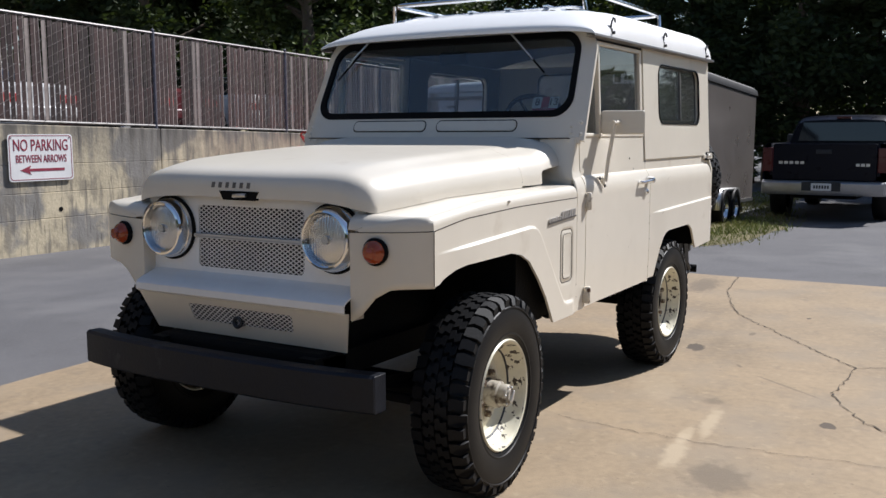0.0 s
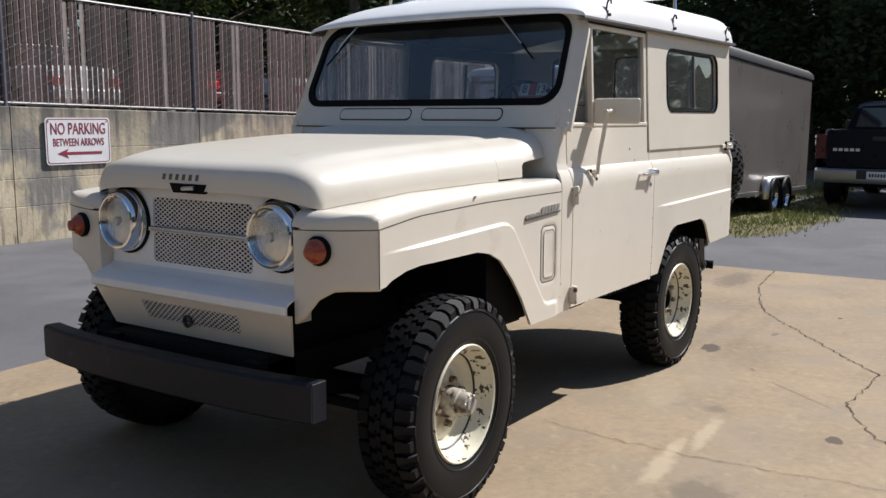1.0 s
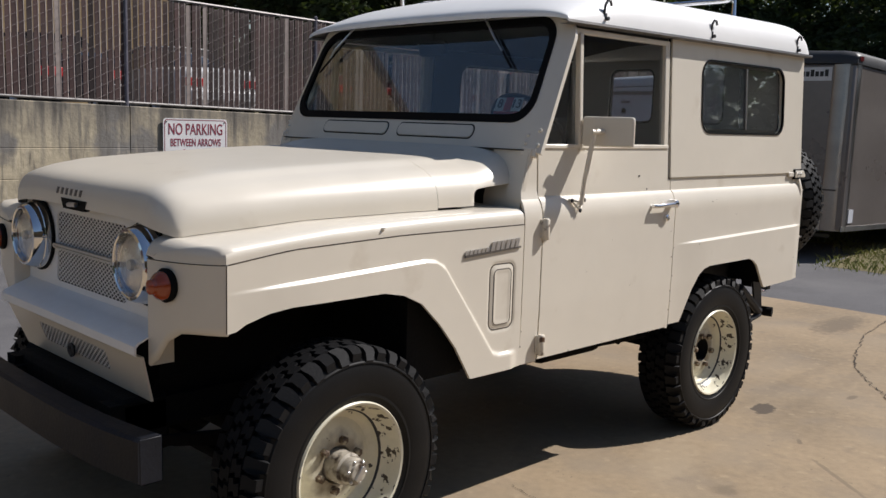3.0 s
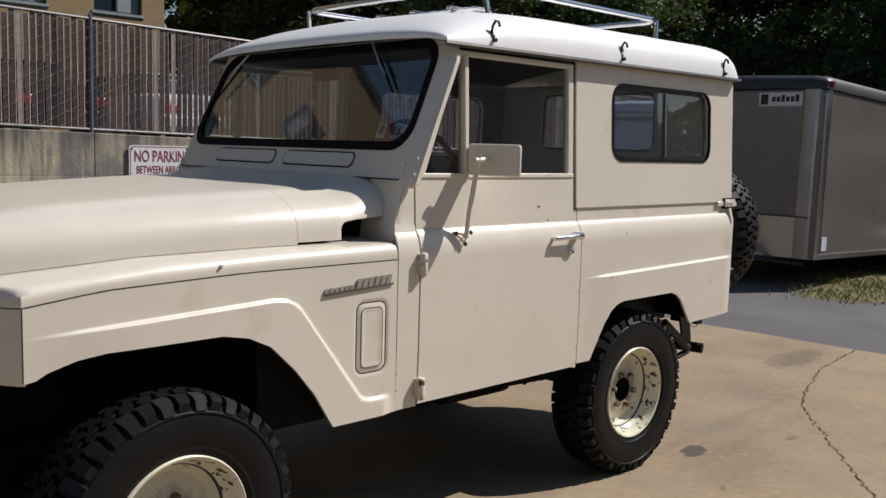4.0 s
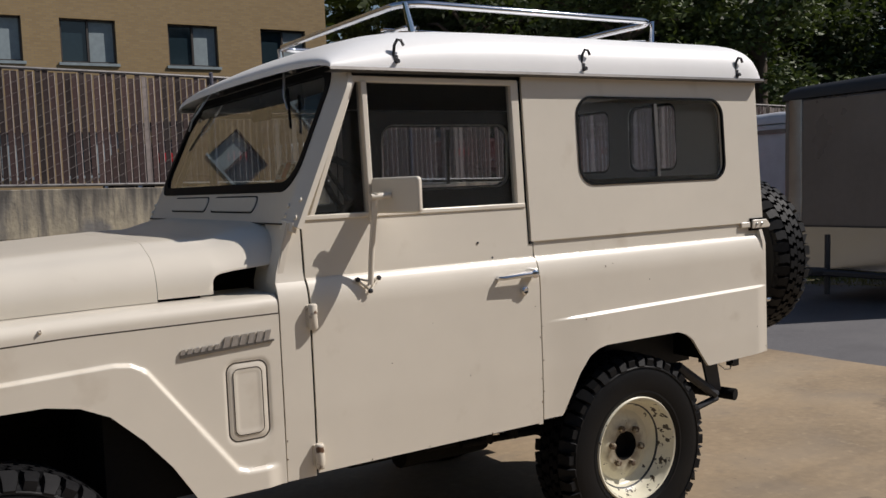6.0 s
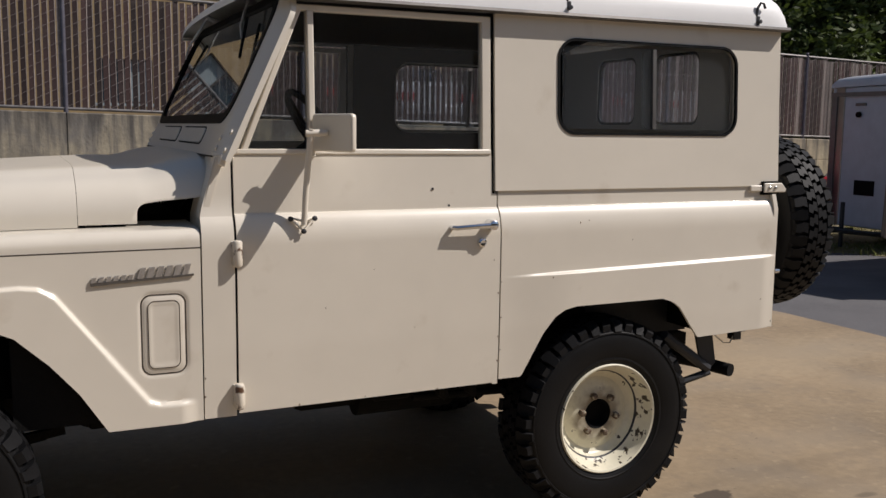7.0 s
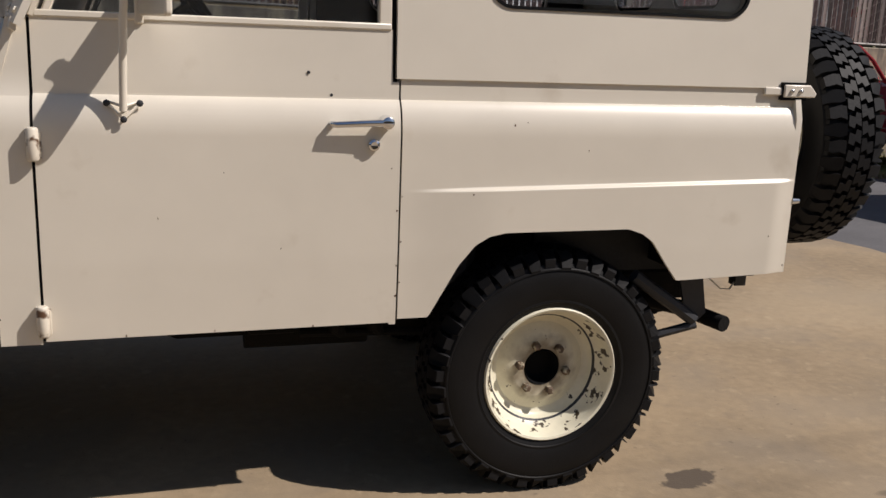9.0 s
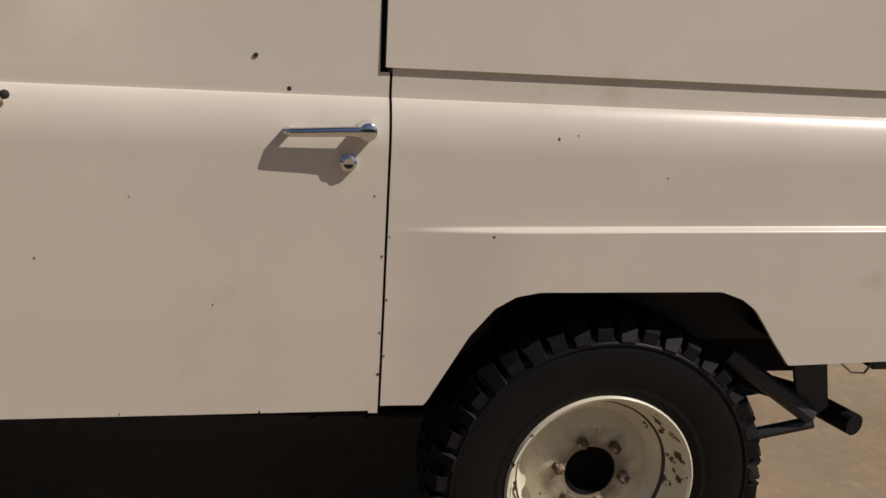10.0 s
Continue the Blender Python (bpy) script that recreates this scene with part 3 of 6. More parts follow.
    # Turn signal: dark base and amber lens.
    signal = part("turn_signal", revolve(bmesh.new(), [(0.0, 0.0), (0.050, 0.0), (0.052, -0.012), (0.044, -0.02), (0.0, -0.02)], 28, pose(-0.468, side * 0.668, 1.015, 0, 0, -90 + side * -6)), SEAL, car)
    part("lens", revolve(bmesh.new(), [(0.0, -0.02), (0.043, -0.02), (0.042, -0.032), (0.034, -0.042), (0.024, -0.05), (0.022, -0.062), (0.012, -0.068), (0.0, -0.069)], 28, pose(-0.468, side * 0.668, 1.015, 0, 0, -90 + side * -6)), AMBER, signal, "amber lens")
    # Headlight.
    lamp_at = pose(-0.415, side * 0.437, 1.045, 0, 0, -90)
    lamp = part("headlight", revolve(bmesh.new(), [(0.095, 0.01), (0.126, 0.010), (0.130, 0.004), (0.129, -0.012), (0.1265, -0.026), (0.1235, -0.028), (0.1225, -0.034), (0.119, -0.052), (0.112, -0.066), (0.104, -0.069), (0.099, -0.066), (0.0965, -0.056), (0.094, -0.035)], 48, lamp_at), CHROME, car, "round headlight in a deep chrome ring")
    part("gasket", revolve(bmesh.new(), [(0.120, 0.004), (0.136, 0.004), (0.137, -0.006), (0.128, -0.008)], 40, lamp_at), SEAL, lamp)
    bm = bmesh.new()
    rows = []
    for i in range(45):
        u = -0.094 + 0.188 * i / 44
        half = math.sqrt(max(0.0, 0.0941 ** 2 - u * u))
        rows.append([lamp_at @ Vector((u, -0.052 + 1.2 * (u * u + (half * q / 12) ** 2) - 0.0005 * (i % 3), half * q / 12)) for q in range(-12, 13)])
    grid(bm, rows)
    part("reflector", bm, LAMP_SILVER, lamp, smooth=18)
    part("lens", revolve(bmesh.new(), [(0.0, -0.075), (0.03, -0.073), (0.06, -0.067), (0.085, -0.057), (0.095, -0.050), (0.095, -0.047), (0.085, -0.054), (0.06, -0.064), (0.03, -0.070), (0.0, -0.072)], 40, lamp_at), LAMP_GLASS, lamp).visible_shadow = False
    bm = bmesh.new()
    tube(bm, [(-0.45, side * 0.437, 1.045), (-0.478, side * 0.437, 1.045)], [0.022, 0.016], 12)
    part("bulb", bm, ALLOY, lamp)

    # Cowl side between fender and door, door, quarter.
    side_panel("cowl_side", car, side, span(0.902, 1.003, 0.02), lambda x: 0.587, lambda x: 1.205 if x < 0.9 else 1.23 + (x - 0.9) * 0.0, lambda x, z: half_body(z), 40)
    bm = bmesh.new()
    grid(bm, [[(a + (1.003 - a) * k / 5, side * (half_body(z) - 0.001), z) for z, a in ((1.228, 0.902), (1.26, 0.910), (1.30, 0.922), (1.34, 0.934), (1.38, 0.946), (1.42, 0.957))] for k in range(6)])
    part("cowl_pillar", bm, CREAM, car, solid=Vector((0, -side * 0.075, 0)))
    bm = bmesh.new()
    grid(bm, [[(a, side * h, z) for z, a in ((1.14, 0.904), (1.228, 0.906), (1.30, 0.926), (1.38, 0.950), (1.42, 0.961))] for h in (0.832, 0.76, 0.64)])
    part("cowl_end", bm, CREAM, car, solid=Vector((0.02, 0, 0)))
    door = side_panel("door", car, side, span(1.011, 1.9285, 0.03) + [1.930, 1.9485], lambda x: 0.594 + 0.006 * (x - 1), lambda x: 1.424 if x < 1.9295 else 1.284, lambda x, z: half_body(z), 64, "cream door with upright window, mirror and two hinges")
    # Upper frame of the door.
    y = lambda z: side * interp(z, [(1.42, 0.822), (1.9, 0.800)])
    bm = bmesh.new()

    def bar(bm, x0, z0, x1, z1, w, d0=0.004, d1=0.03):
        """A flat bar in the plane of the door's window."""
        a, b = Vector((x0, z0)), Vector((x1, z1))
        n = Vector((-(b - a).y, (b - a).x)).normalized() * w / 2
        vs = []
        for dep in (-d0, d1):
            vs.append([bm.verts.new((q.x, y(q.y) - side * dep, q.y)) for q in (a - n, b - n, b + n, a + n)])
        bm.faces.new(vs[0]), bm.faces.new(vs[1][::-1])
        for i in range(4):
            bm.faces.new((vs[0][i], vs[1][i], vs[1][(i + 1) % 4], vs[0][(i + 1) % 4]))
    bar(bm, 1.040, 1.418, 1.238, 1.90, 0.020)
    bar(bm, 1.20, 1.893, 1.925, 1.893, 0.022)
    bar(bm, 1.908, 1.42, 1.908, 1.90, 0.036)
    bar(bm, 1.02, 1.432, 1.925, 1.432, 0.018, 0.008)
    bar(bm, 1.269, 1.415, 1.269, 1.885, 0.022, 0.012)
    part("window_frame", bm, CREAM, door, bevel=0.004)
    bm = bmesh.new()
    bar(bm, 1.013, 1.424, 1.208, 1.90, 0.016, 0.008)
    part("pillar_strip", bm, CREAM, car, bevel=0.003)
    put = lambda u, v, w: Vector((u, y(v) - side * (0.012 + w), v))
    part("vent_window", pane(bmesh.new(), [(1.055, 1.44), (1.258, 1.44), (1.258, 1.883), (1.24, 1.883)], put, 0.004), DOOR_GLASS, door).visible_shadow = False
    part("door_window", pane(bmesh.new(), [(1.280, 1.44), (1.892, 1.44), (1.892, 1.883), (1.280, 1.883)], put, 0.004), DOOR_GLASS, door).visible_shadow = False
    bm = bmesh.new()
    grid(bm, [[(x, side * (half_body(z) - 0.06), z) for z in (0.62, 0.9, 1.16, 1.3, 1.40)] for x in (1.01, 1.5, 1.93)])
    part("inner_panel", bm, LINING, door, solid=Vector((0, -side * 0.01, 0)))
    # Handle, lock and hinges.
    handle = bmesh.new()
    tube(handle, [(1.757, side * 0.866, 1.171), (1.757, side * 0.884, 1.172), (1.766, side * 0.892, 1.172), (1.86, side * 0.895, 1.177), (1.90, side * 0.896, 1.178)], [0.009, 0.009, 0.009, 0.010, 0.011], 10)
    hd = part("door_handle", handle, CHROME, door, "worn chrome handle")
    part("handle_boss", revolve(bmesh.new(), [(0, 0.0), (0.02, 0), (0.02, -0.025), (0.017, -0.042), (0.012, -0.046), (0, -0.046)], 16, pose(1.905, side * 0.862, 1.178, 0, 0, 0 if side < 0 else 180)), CHROME, door)
    part("lock", revolve(bmesh.new(), [(0, 0.0), (0.018, 0), (0.016, -0.018), (0.010, -0.022), (0, -0.020)], 16, pose(1.872, side * 0.862, 1.115, 0, 0, 0 if side < 0 else 180)), CHROME, door)
    for z in (0.655, 1.115):
        bm = bmesh.new()
        tube(bm, [(1.009, side * 0.882, z - 0.042), (1.009, side * 0.882, z - 0.036), (1.009, side * 0.882, z + 0.036), (1.009, side * 0.882, z + 0.042)], [0.012, 0.0155, 0.0155, 0.012], 12)
        box(bm, 0.991, 1.009, *sorted((side * 0.866, side * 0.876)), z - 0.034, z + 0.038)
        box(bm, 1.009, 1.028, *sorted((side * 0.866, side * 0.876)), z - 0.038, z + 0.030)
        part("hinge", bm, HINGE, door, "worn rusty cream hinge", bevel=0.002)

    # Rubber in the door gaps, set back from the skin.
    for x0, x1, z0, z1, back in ((0.998, 1.016, 0.595, 1.42, 0.007), (1.944, 1.958, 0.605, 1.285, 0.006), (1.926, 1.945, 1.280, 1.92, 0.010)):
        bm = bmesh.new()
        zs = [z for z in (z0, 0.8, 1.0, 1.135, 1.163, 1.188, 1.207, 1.220, 1.2285, 1.234, 1.26, z1) if z0 <= z <= z1]
        rim = lambda z: half_body(z) if z < 1.43 else interp(z, [(1.43, 0.824), (1.93, 0.806)])
        grid(bm, [[(x, side * (rim(z) - back), z) for z in zs] for x in (x0, x1)])
        part("door_gap", bm, SEAL, car, solid=Vector((0, -side * 0.004, 0)))
    # Rear quarter below, hardtop side above.
    side_panel("rear_quarter", car, side, span(1.954, 3.238, 0.008), lambda x: interp(x, ARCH_R), lambda x: 1.304, half_quarter, 76, crease=lambda x: 0.986 + 0.019 * (x - 2.0))
    up = lambda z: side * interp(z, [(1.28, 0.8405), (1.31, 0.8385), (1.6, 0.822), (1.93, 0.806)])
    bm = bmesh.new()
    hole = rounded(2.618, 1.671, 0.418, 0.174, 0.075, 8)
    plate_with_hole(bm, 1.940, 3.262, 1.294, 1.925, hole, lambda u, v: Vector((u, up(v), v)))
    top_side = part("hardtop_side", bm, CREAM, car, smooth=40, solid=Vector((0, -side * 0.025, 0)))
    put = lambda u, v, w: Vector((u, up(v) + side * (0.004 - w), v))
    part("window_seal", ring(bmesh.new(), rounded(2.618, 1.671, 0.411, 0.167, 0.070, 8), rounded(2.618, 1.671, 0.420, 0.176, 0.077, 8), put, 0.012), SEAL, top_side, "black rubber seal")
    part("sliding_pane", pane(bmesh.new(), rounded(2.43, 1.671, 0.205, 0.153, 0.03, 5), lambda u, v, w: put(u, v, w + 0.010), 0.004), DUSTY_SKY, top_side, "dusty sliding pane tinted for reflected sky").visible_shadow = False
    part("fixed_pane", pane(bmesh.new(), rounded(2.80, 1.671, 0.215, 0.153, 0.03, 5), lambda u, v, w: put(u, v, w + 0.020), 0.004), GLASS, top_side).visible_shadow = False
    bm = bmesh.new()
    for u in (2.632,):
        pane(bm, [(u - 0.008, 1.52), (u + 0.008, 1.52), (u + 0.008, 1.822), (u - 0.008, 1.822)], lambda a, b, w: put(a, b, w + 0.004), 0.016)
    part("window_bar", bm, BADGE, top_side)
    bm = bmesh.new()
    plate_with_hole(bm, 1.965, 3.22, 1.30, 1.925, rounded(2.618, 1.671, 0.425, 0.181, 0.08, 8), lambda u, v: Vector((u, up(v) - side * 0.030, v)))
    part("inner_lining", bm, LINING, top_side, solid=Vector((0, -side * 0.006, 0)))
    # Drip rail, coloured dark to paint the shadow line under the roof.
    bm = bmesh.new()
    grid(bm, [[(x, side * h, z + 0.004 * (x - 1.2)) for h, z in ((0.800, 1.912), (0.840, 1.912), (0.849, 1.917), (0.846, 1.927), (0.80, 1.927))] for x in span(1.13, 3.275, 0.1)])
    part("drip_rail", bm, BADGE, car, "thin drip rail, darkened as the roof's shadow line")
    # Roof hooks.
    for x in (1.385, 2.225, 3.11):
        bm = bmesh.new()
        box(bm, x - 0.008, x + 0.008, *sorted((side * 0.815, side * 0.838)), 1.937, 1.972)
        tube(bm, [(x, side * 0.829, 1.94), (x - 0.006, side * 0.832, 1.975), (x - 0.004, side * 0.836, 2.005), (x + 0.006, side * 0.840, 2.024), (x + 0.020, side * 0.842, 2.022), (x + 0.029, side * 0.842, 2.004)], 0.0054, 8)
        tube(bm, [(x, side * 0.83, 1.95), (x, side * 0.853, 1.95)], 0.008, 8)
        part("roof_hook", bm, BLACK, car, "black J-shaped roof hook")

# Hood.
bm = bmesh.new()


FRONT_R = 0.10


def hood_front(t):
    """The hood's front edge in plan: nearly straight, with rounded corners."""
    c = max(0.0, (abs(t) - 0.86) / 0.14)
    return -0.465 + 0.010 * t * t + 0.060 * (1 - math.sqrt(max(0.0, 1 - c * c)))


def hood_z(x, t):
    """Height over the hood at t of the half width."""
    crown = interp(x, [(-0.47, 1.300), (-0.36, 1.316), (-0.2, 1.335), (0.1, 1.356), (0.45, 1.375), (0.80, 1.390), (0.92, 1.403), (1.0, 1.408)])
    u = min(1.0, max(0.0, (x - hood_front(t)) / FRONT_R))
    base = hood_base(x) + (1.200 - hood_base(x)) * (1 - abs(t) ** 5) * (1 - u)
    edge = (1 - abs(t) ** 9.0) ** (1 / 2.3) * (1 - (1 - u) ** 3.2) ** (1 / 2.5)
    bulge = 0.014 * smooth01((0.86 - abs(t)) / 0.10) * smooth01((x + 0.43) / 0.16) * smooth01((0.93 - x) / 0.3)
    return base + (crown - base - 0.012) * edge + bulge * edge


rows = []
ts = [math.sin(math.pi / 2 * k / 40) for k in range(-40, 41)]
for u in (0.0, 0.015, 0.04, 0.08, 0.14, 0.22, 0.32, 0.45, 0.6, 0.8, 1.0, 1.3):
    rows.append([(hood_front(t) + u * FRONT_R, t * hood_half(hood_front(t) + u * FRONT_R), hood_z(hood_front(t) + u * FRONT_R, t)) for t in ts])
for x in span(-0.22, 0.552, 0.05):
    rows.append([(x, t * hood_half(x), hood_z(x, t)) for t in ts])
grid(bm, rows)
hood = part("hood", bm, CREAM, car, "cream hood with a wide raised centre", smooth=55, solid=Vector((0, 0, -0.012)))
text_bars(hood, lambda u, v, w: Vector((-0.458 - w + v * 0.25, 0.150 - u, 1.226 + v)), 6, 0.017, 0.022, 0.021, BADGE, 0.007, 0.0)
bm = bmesh.new()
pane(bm, [(-0.085, 1.178), (0.085, 1.178), (0.105, 1.214), (-0.105, 1.214)], lambda u, v, w: Vector((-0.467 + w, u, v)), 0.02)
part("latch_recess", bm, SEAL, hood)
bm = bmesh.new()
tube(bm, [(-0.475, 0.02, 1.195), (-0.483, -0.01, 1.198), (-0.478, -0.05, 1.20)], 0.008, 8)
part("latch", bm, ALLOY, hood)

# Grille panel with an outward kick at its foot, and the tapered apron under it.
bm = bmesh.new()
prof = [(-0.405, 1.205), (-0.408, 1.15), (-0.412, 0.95), (-0.418, 0.885), (-0.43, 0.862), (-0.455, 0.848), (-0.512, 0.822), (-0.522, 0.812), (-0.522, 0.785), (-0.512, 0.778)]
hole = [rounded(0.0, 1.088, 0.285, 0.062, 0.02, 4), rounded(0.0, 0.952, 0.285, 0.062, 0.02, 4)]
place = lambda u, v: Vector((interp(v, [(0.885, -0.416), (0.95, -0.412), (1.15, -0.408), (1.205, -0.405)]), -u, v))
plate_with_hole(bm, -0.575, 0.575, 1.020, 1.205, hole[0], place, 3)
plate_with_hole(bm, -0.575, 0.575, 0.868, 1.020, hole[1], place, 3)
grid(bm, [[(x, s * 0.556, z) for s in (-1, -0.5, 0, 0.5, 1)] for x, z in [(-0.4165, 0.868), (-0.425, 0.860), (-0.455, 0.848), (-0.512, 0.822), (-0.522, 0.812), (-0.522, 0.785), (-0.512, 0.778)]])
panel = part("grille_panel", bm, GRILLE_WHITE, car, "white-painted grille panel with a sloping lip", smooth=22, solid=Vector((0.006, 0, -0.004)))


def wire_mesh(u0, u1, v0, v1, place, pitch_u, pitch_v, w):
    """Expanded metal: crossed flat strands between the edges of an opening."""
    bm = bmesh.new()
    slope = pitch_v / pitch_u
    for s in (1, -1):
        c = u0 - (v1 - v0) / slope
        while c < u1 + (v1 - v0) / slope:
            pts = []
            for u, v in ((c, v0 if s > 0 else v1), (c + (v1 - v0) / slope, v1 if s > 0 else v0)):
                pts.append((u, v))
            (a, b), (d, e) = pts
            if d > u0 and a < u1:
                if a < u0:
                    b, a = b + (e - b) * (u0 - a) / (d - a), u0
                if d > u1:
                    e, d = b + (e - b) * (u1 - a) / (d - a), u1
                n = Vector((-(e - b), d - a)).normalized() * w / 2
                q = [(a - n.x, b - n.y), (d - n.x, e - n.y), (d + n.x, e + n.y), (a + n.x, b + n.y)]
                pane(bm, q, lambda uu, vv, ww: place(uu, vv) + Vector((-0.002 - ww - (0.0015 if s > 0 else 0), 0, 0)), -0.002)
            c += pitch_u
    return bm


for v0, v1 in ((1.026, 1.150), (0.890, 1.014)):
    part("grille_mesh", wire_mesh(-0.285, 0.285, v0, v1, lambda u, v: place(u, v) + Vector((0.006, 0, 0)), 0.0285, 0.0175, 0.0044), MESHWIRE, panel, "grey expanded-metal mesh")
bm = bmesh.new()
for z in (1.013, 1.025):
    box(bm, -0.424, -0.408, -0.295, 0.295, z - 0.0035, z + 0.0035)
box(bm, -0.418, -0.408, -0.295, 0.295, 1.010, 1.028)
part("grille_bar", bm, ALLOY, panel, bevel=0.002)
for s in (-1, 1):
    bolt(panel, (-0.418, s * 0.295, 1.019), 0.009, (-1, 0, 0), ALLOY)
bm = bmesh.new()
box(bm, -0.385, -0.34, -0.45, 0.45, 0.66, 1.16)
part("radiator", bm, SEAL, car)
bm = bmesh.new()
apl = lambda u, v: Vector((interp(v, [(0.615, -0.445), (0.778, -0.502)]), -u * interp(v, [(0.615, 0.53 / 0.585), (0.778, 1.0)]), v))
plate_with_hole(bm, -0.560, 0.560, 0.615, 0.778, rounded(0.0, 0.707, 0.285, 0.036, 0.012, 3), apl, 3)
apron = part("apron", bm, CREAM, car, "cream apron tapering to the bumper", smooth=45, solid=Vector((0.008, 0, 0)))
part("lower_mesh", wire_mesh(-0.285, 0.285, 0.671, 0.743, lambda u, v: apl(u, v) + Vector((0.004, 0, 0)), 0.0285, 0.0175, 0.0044), MESHWIRE, apron, "grey expanded-metal mesh")
part("crank_hole", revolve(bmesh.new(), [(0.012, 0), (0.024, 0), (0.026, -0.008), (0.018, -0.012), (0.012, -0.006), (0.012, 0)], 16, pose(-0.476, 0.012, 0.685, 0, 0, -90)), BLACK, apron)
# Bumper: a bowed channel on two irons.
bm = bmesh.new()
rows = []
for k in range(-16, 17):
    t = k / 16
    x = -0.665 + 0.055 * abs(t) ** 3
    yy = 0.765 * t + 0.015
    rows.append([(x + dx, yy, z) for dx, z in ((0.07, 0.592), (0.012, 0.594), (0.0, 0.584), (0.0, 0.462), (0.012, 0.452), (0.07, 0.454))])
vs = grid(bm, rows)
for end in (vs[0], vs[-1]):
    bm.faces.new(end)
bumper = part("front_bumper", bm, BUMPER_PAINT, car, "dark worn steel bumper", smooth=40, solid=Vector((0.006, 0, 0)))
for s in (-1, 1):
    bm = bmesh.new()
    box(bm, -0.606, -0.536, *sorted((0.015 + s * 0.760, 0.015 + s * 0.7665)), 0.454, 0.592)
    part("end_plate", bm, BUMPER_PAINT, bumper, bevel=0.003)
    bm = bmesh.new()
    box(bm, -0.64, -0.30, s * 0.36 - 0.03, s * 0.36 + 0.03, 0.48, 0.57)
    part("bumper_iron", bm, UNDER, bumper, bevel=0.004)

# Cowl top, windscreen frame, glass, wipers.
bm = bmesh.new()


def cowl_low(x):
    """The lower edge of the cowl: cut away over the fender behind the hood."""
    return 1.0 if x < 0.7245 else interp(x, [(0.7245, 1.246), (0.728, 1.258), (0.736, 1.268), (0.75, 1.274), (0.80, 1.281), (0.90, 1.289), (1.0, 1.30)])


def cowl_z(x, t):
    """The hood's section carried on, rising to the foot of the windscreen."""
    z = hood_z(x, t)
    lift = (1.424 - 1.395) * smooth01((x - 0.74) / 0.16) * (1 - abs(t) ** 12)
    return z + lift


def cowl_row(x):
    """One section of the cowl, ending at the notch's upper edge."""
    lo, hi = 0.8, 1.0
    if cowl_z(x, 1.0) < cowl_low(x) and x > 0.7244:
        for _ in range(30):
            mid = (lo + hi) / 2
            lo, hi = (mid, hi) if cowl_z(x, mid) > cowl_low(x) else (lo, mid)
    return [(x, t * hi * hood_half(x), cowl_z(x, t * hi)) for t in ts]


grid(bm, [cowl_row(x) for x in [0.5535, 0.60, 0.64, 0.66, 0.68, 0.695, 0.708, 0.724, 0.725, 0.728, 0.732, 0.738, 0.75, 0.77, 0.80, 0.84, 0.88, 0.92, 0.95, 0.975]])
part("cowl_top", bm, CREAM, car, smooth=45, solid=Vector((0, 0, -0.005)))
bm = bmesh.new()
box(bm, 0.68, 0.94, -0.70, 0.70, 1.12, 1.18)
part("cowl_box", bm, SEAL, car)
SLOPE = 0.47
norm = Vector((-1, 0, SLOPE)).normalized()


def screen(u, v, w=0.0):
    """The windscreen's plane: u to the left of the driver's view, v the height."""
    return Vector((0.958 + (v - 1.43) * SLOPE, u, v)) + norm * w


frame_ob = bmesh.new()


def narrow(u, v):
    """The frame's plate, with its upper corners rounded off."""
    cu, cv, rad = abs(u) - 0.762, v - 1.868, 0.10
    if cu > 0 and cv > 0 and math.hypot(cu, cv) > rad:
        k = rad / math.hypot(cu, cv)
        u, v = math.copysign(0.762 + cu * k, u), 1.868 + cv * k
    roll = max(0.0, (abs(u) - 0.795) / 0.067, (v - 1.945) / 0.04)
    return screen(u * interp(v, [(1.42, 1.0), (1.99, 0.960)]), v, -0.030 * min(1.0, roll) ** 1.5)



glass_loop = rounded(0.0, 1.735, 0.785, 0.208, 0.10, 8)
plate_with_hole(frame_ob, -0.862, 0.862, 1.418, 1.968, glass_loop, narrow, 9)
wf = part("windscreen_frame", frame_ob, CREAM, car, "cream fold-down windscreen frame", smooth=50, solid=norm * -0.018, bevel=0.004)
sc2 = lambda u, v, w: screen(u * interp(v, [(1.42, 1.0), (1.99, 0.960)]), v, 0.004 - w)
part("windscreen_seal", ring(bmesh.new(), rounded(0.0, 1.735, 0.760, 0.183, 0.085, 8), rounded(0.0, 1.735, 0.792, 0.215, 0.105, 8), sc2, 0.02), SEAL, wf, "black rubber seal")
part("windscreen", pane(bmesh.new(), rounded(0.0, 1.735, 0.778, 0.20, 0.09, 8), lambda u, v, w: sc2(u, v, w + 0.008), 0.005), SCREEN_GLASS, wf, "clear glass").visible_shadow = False
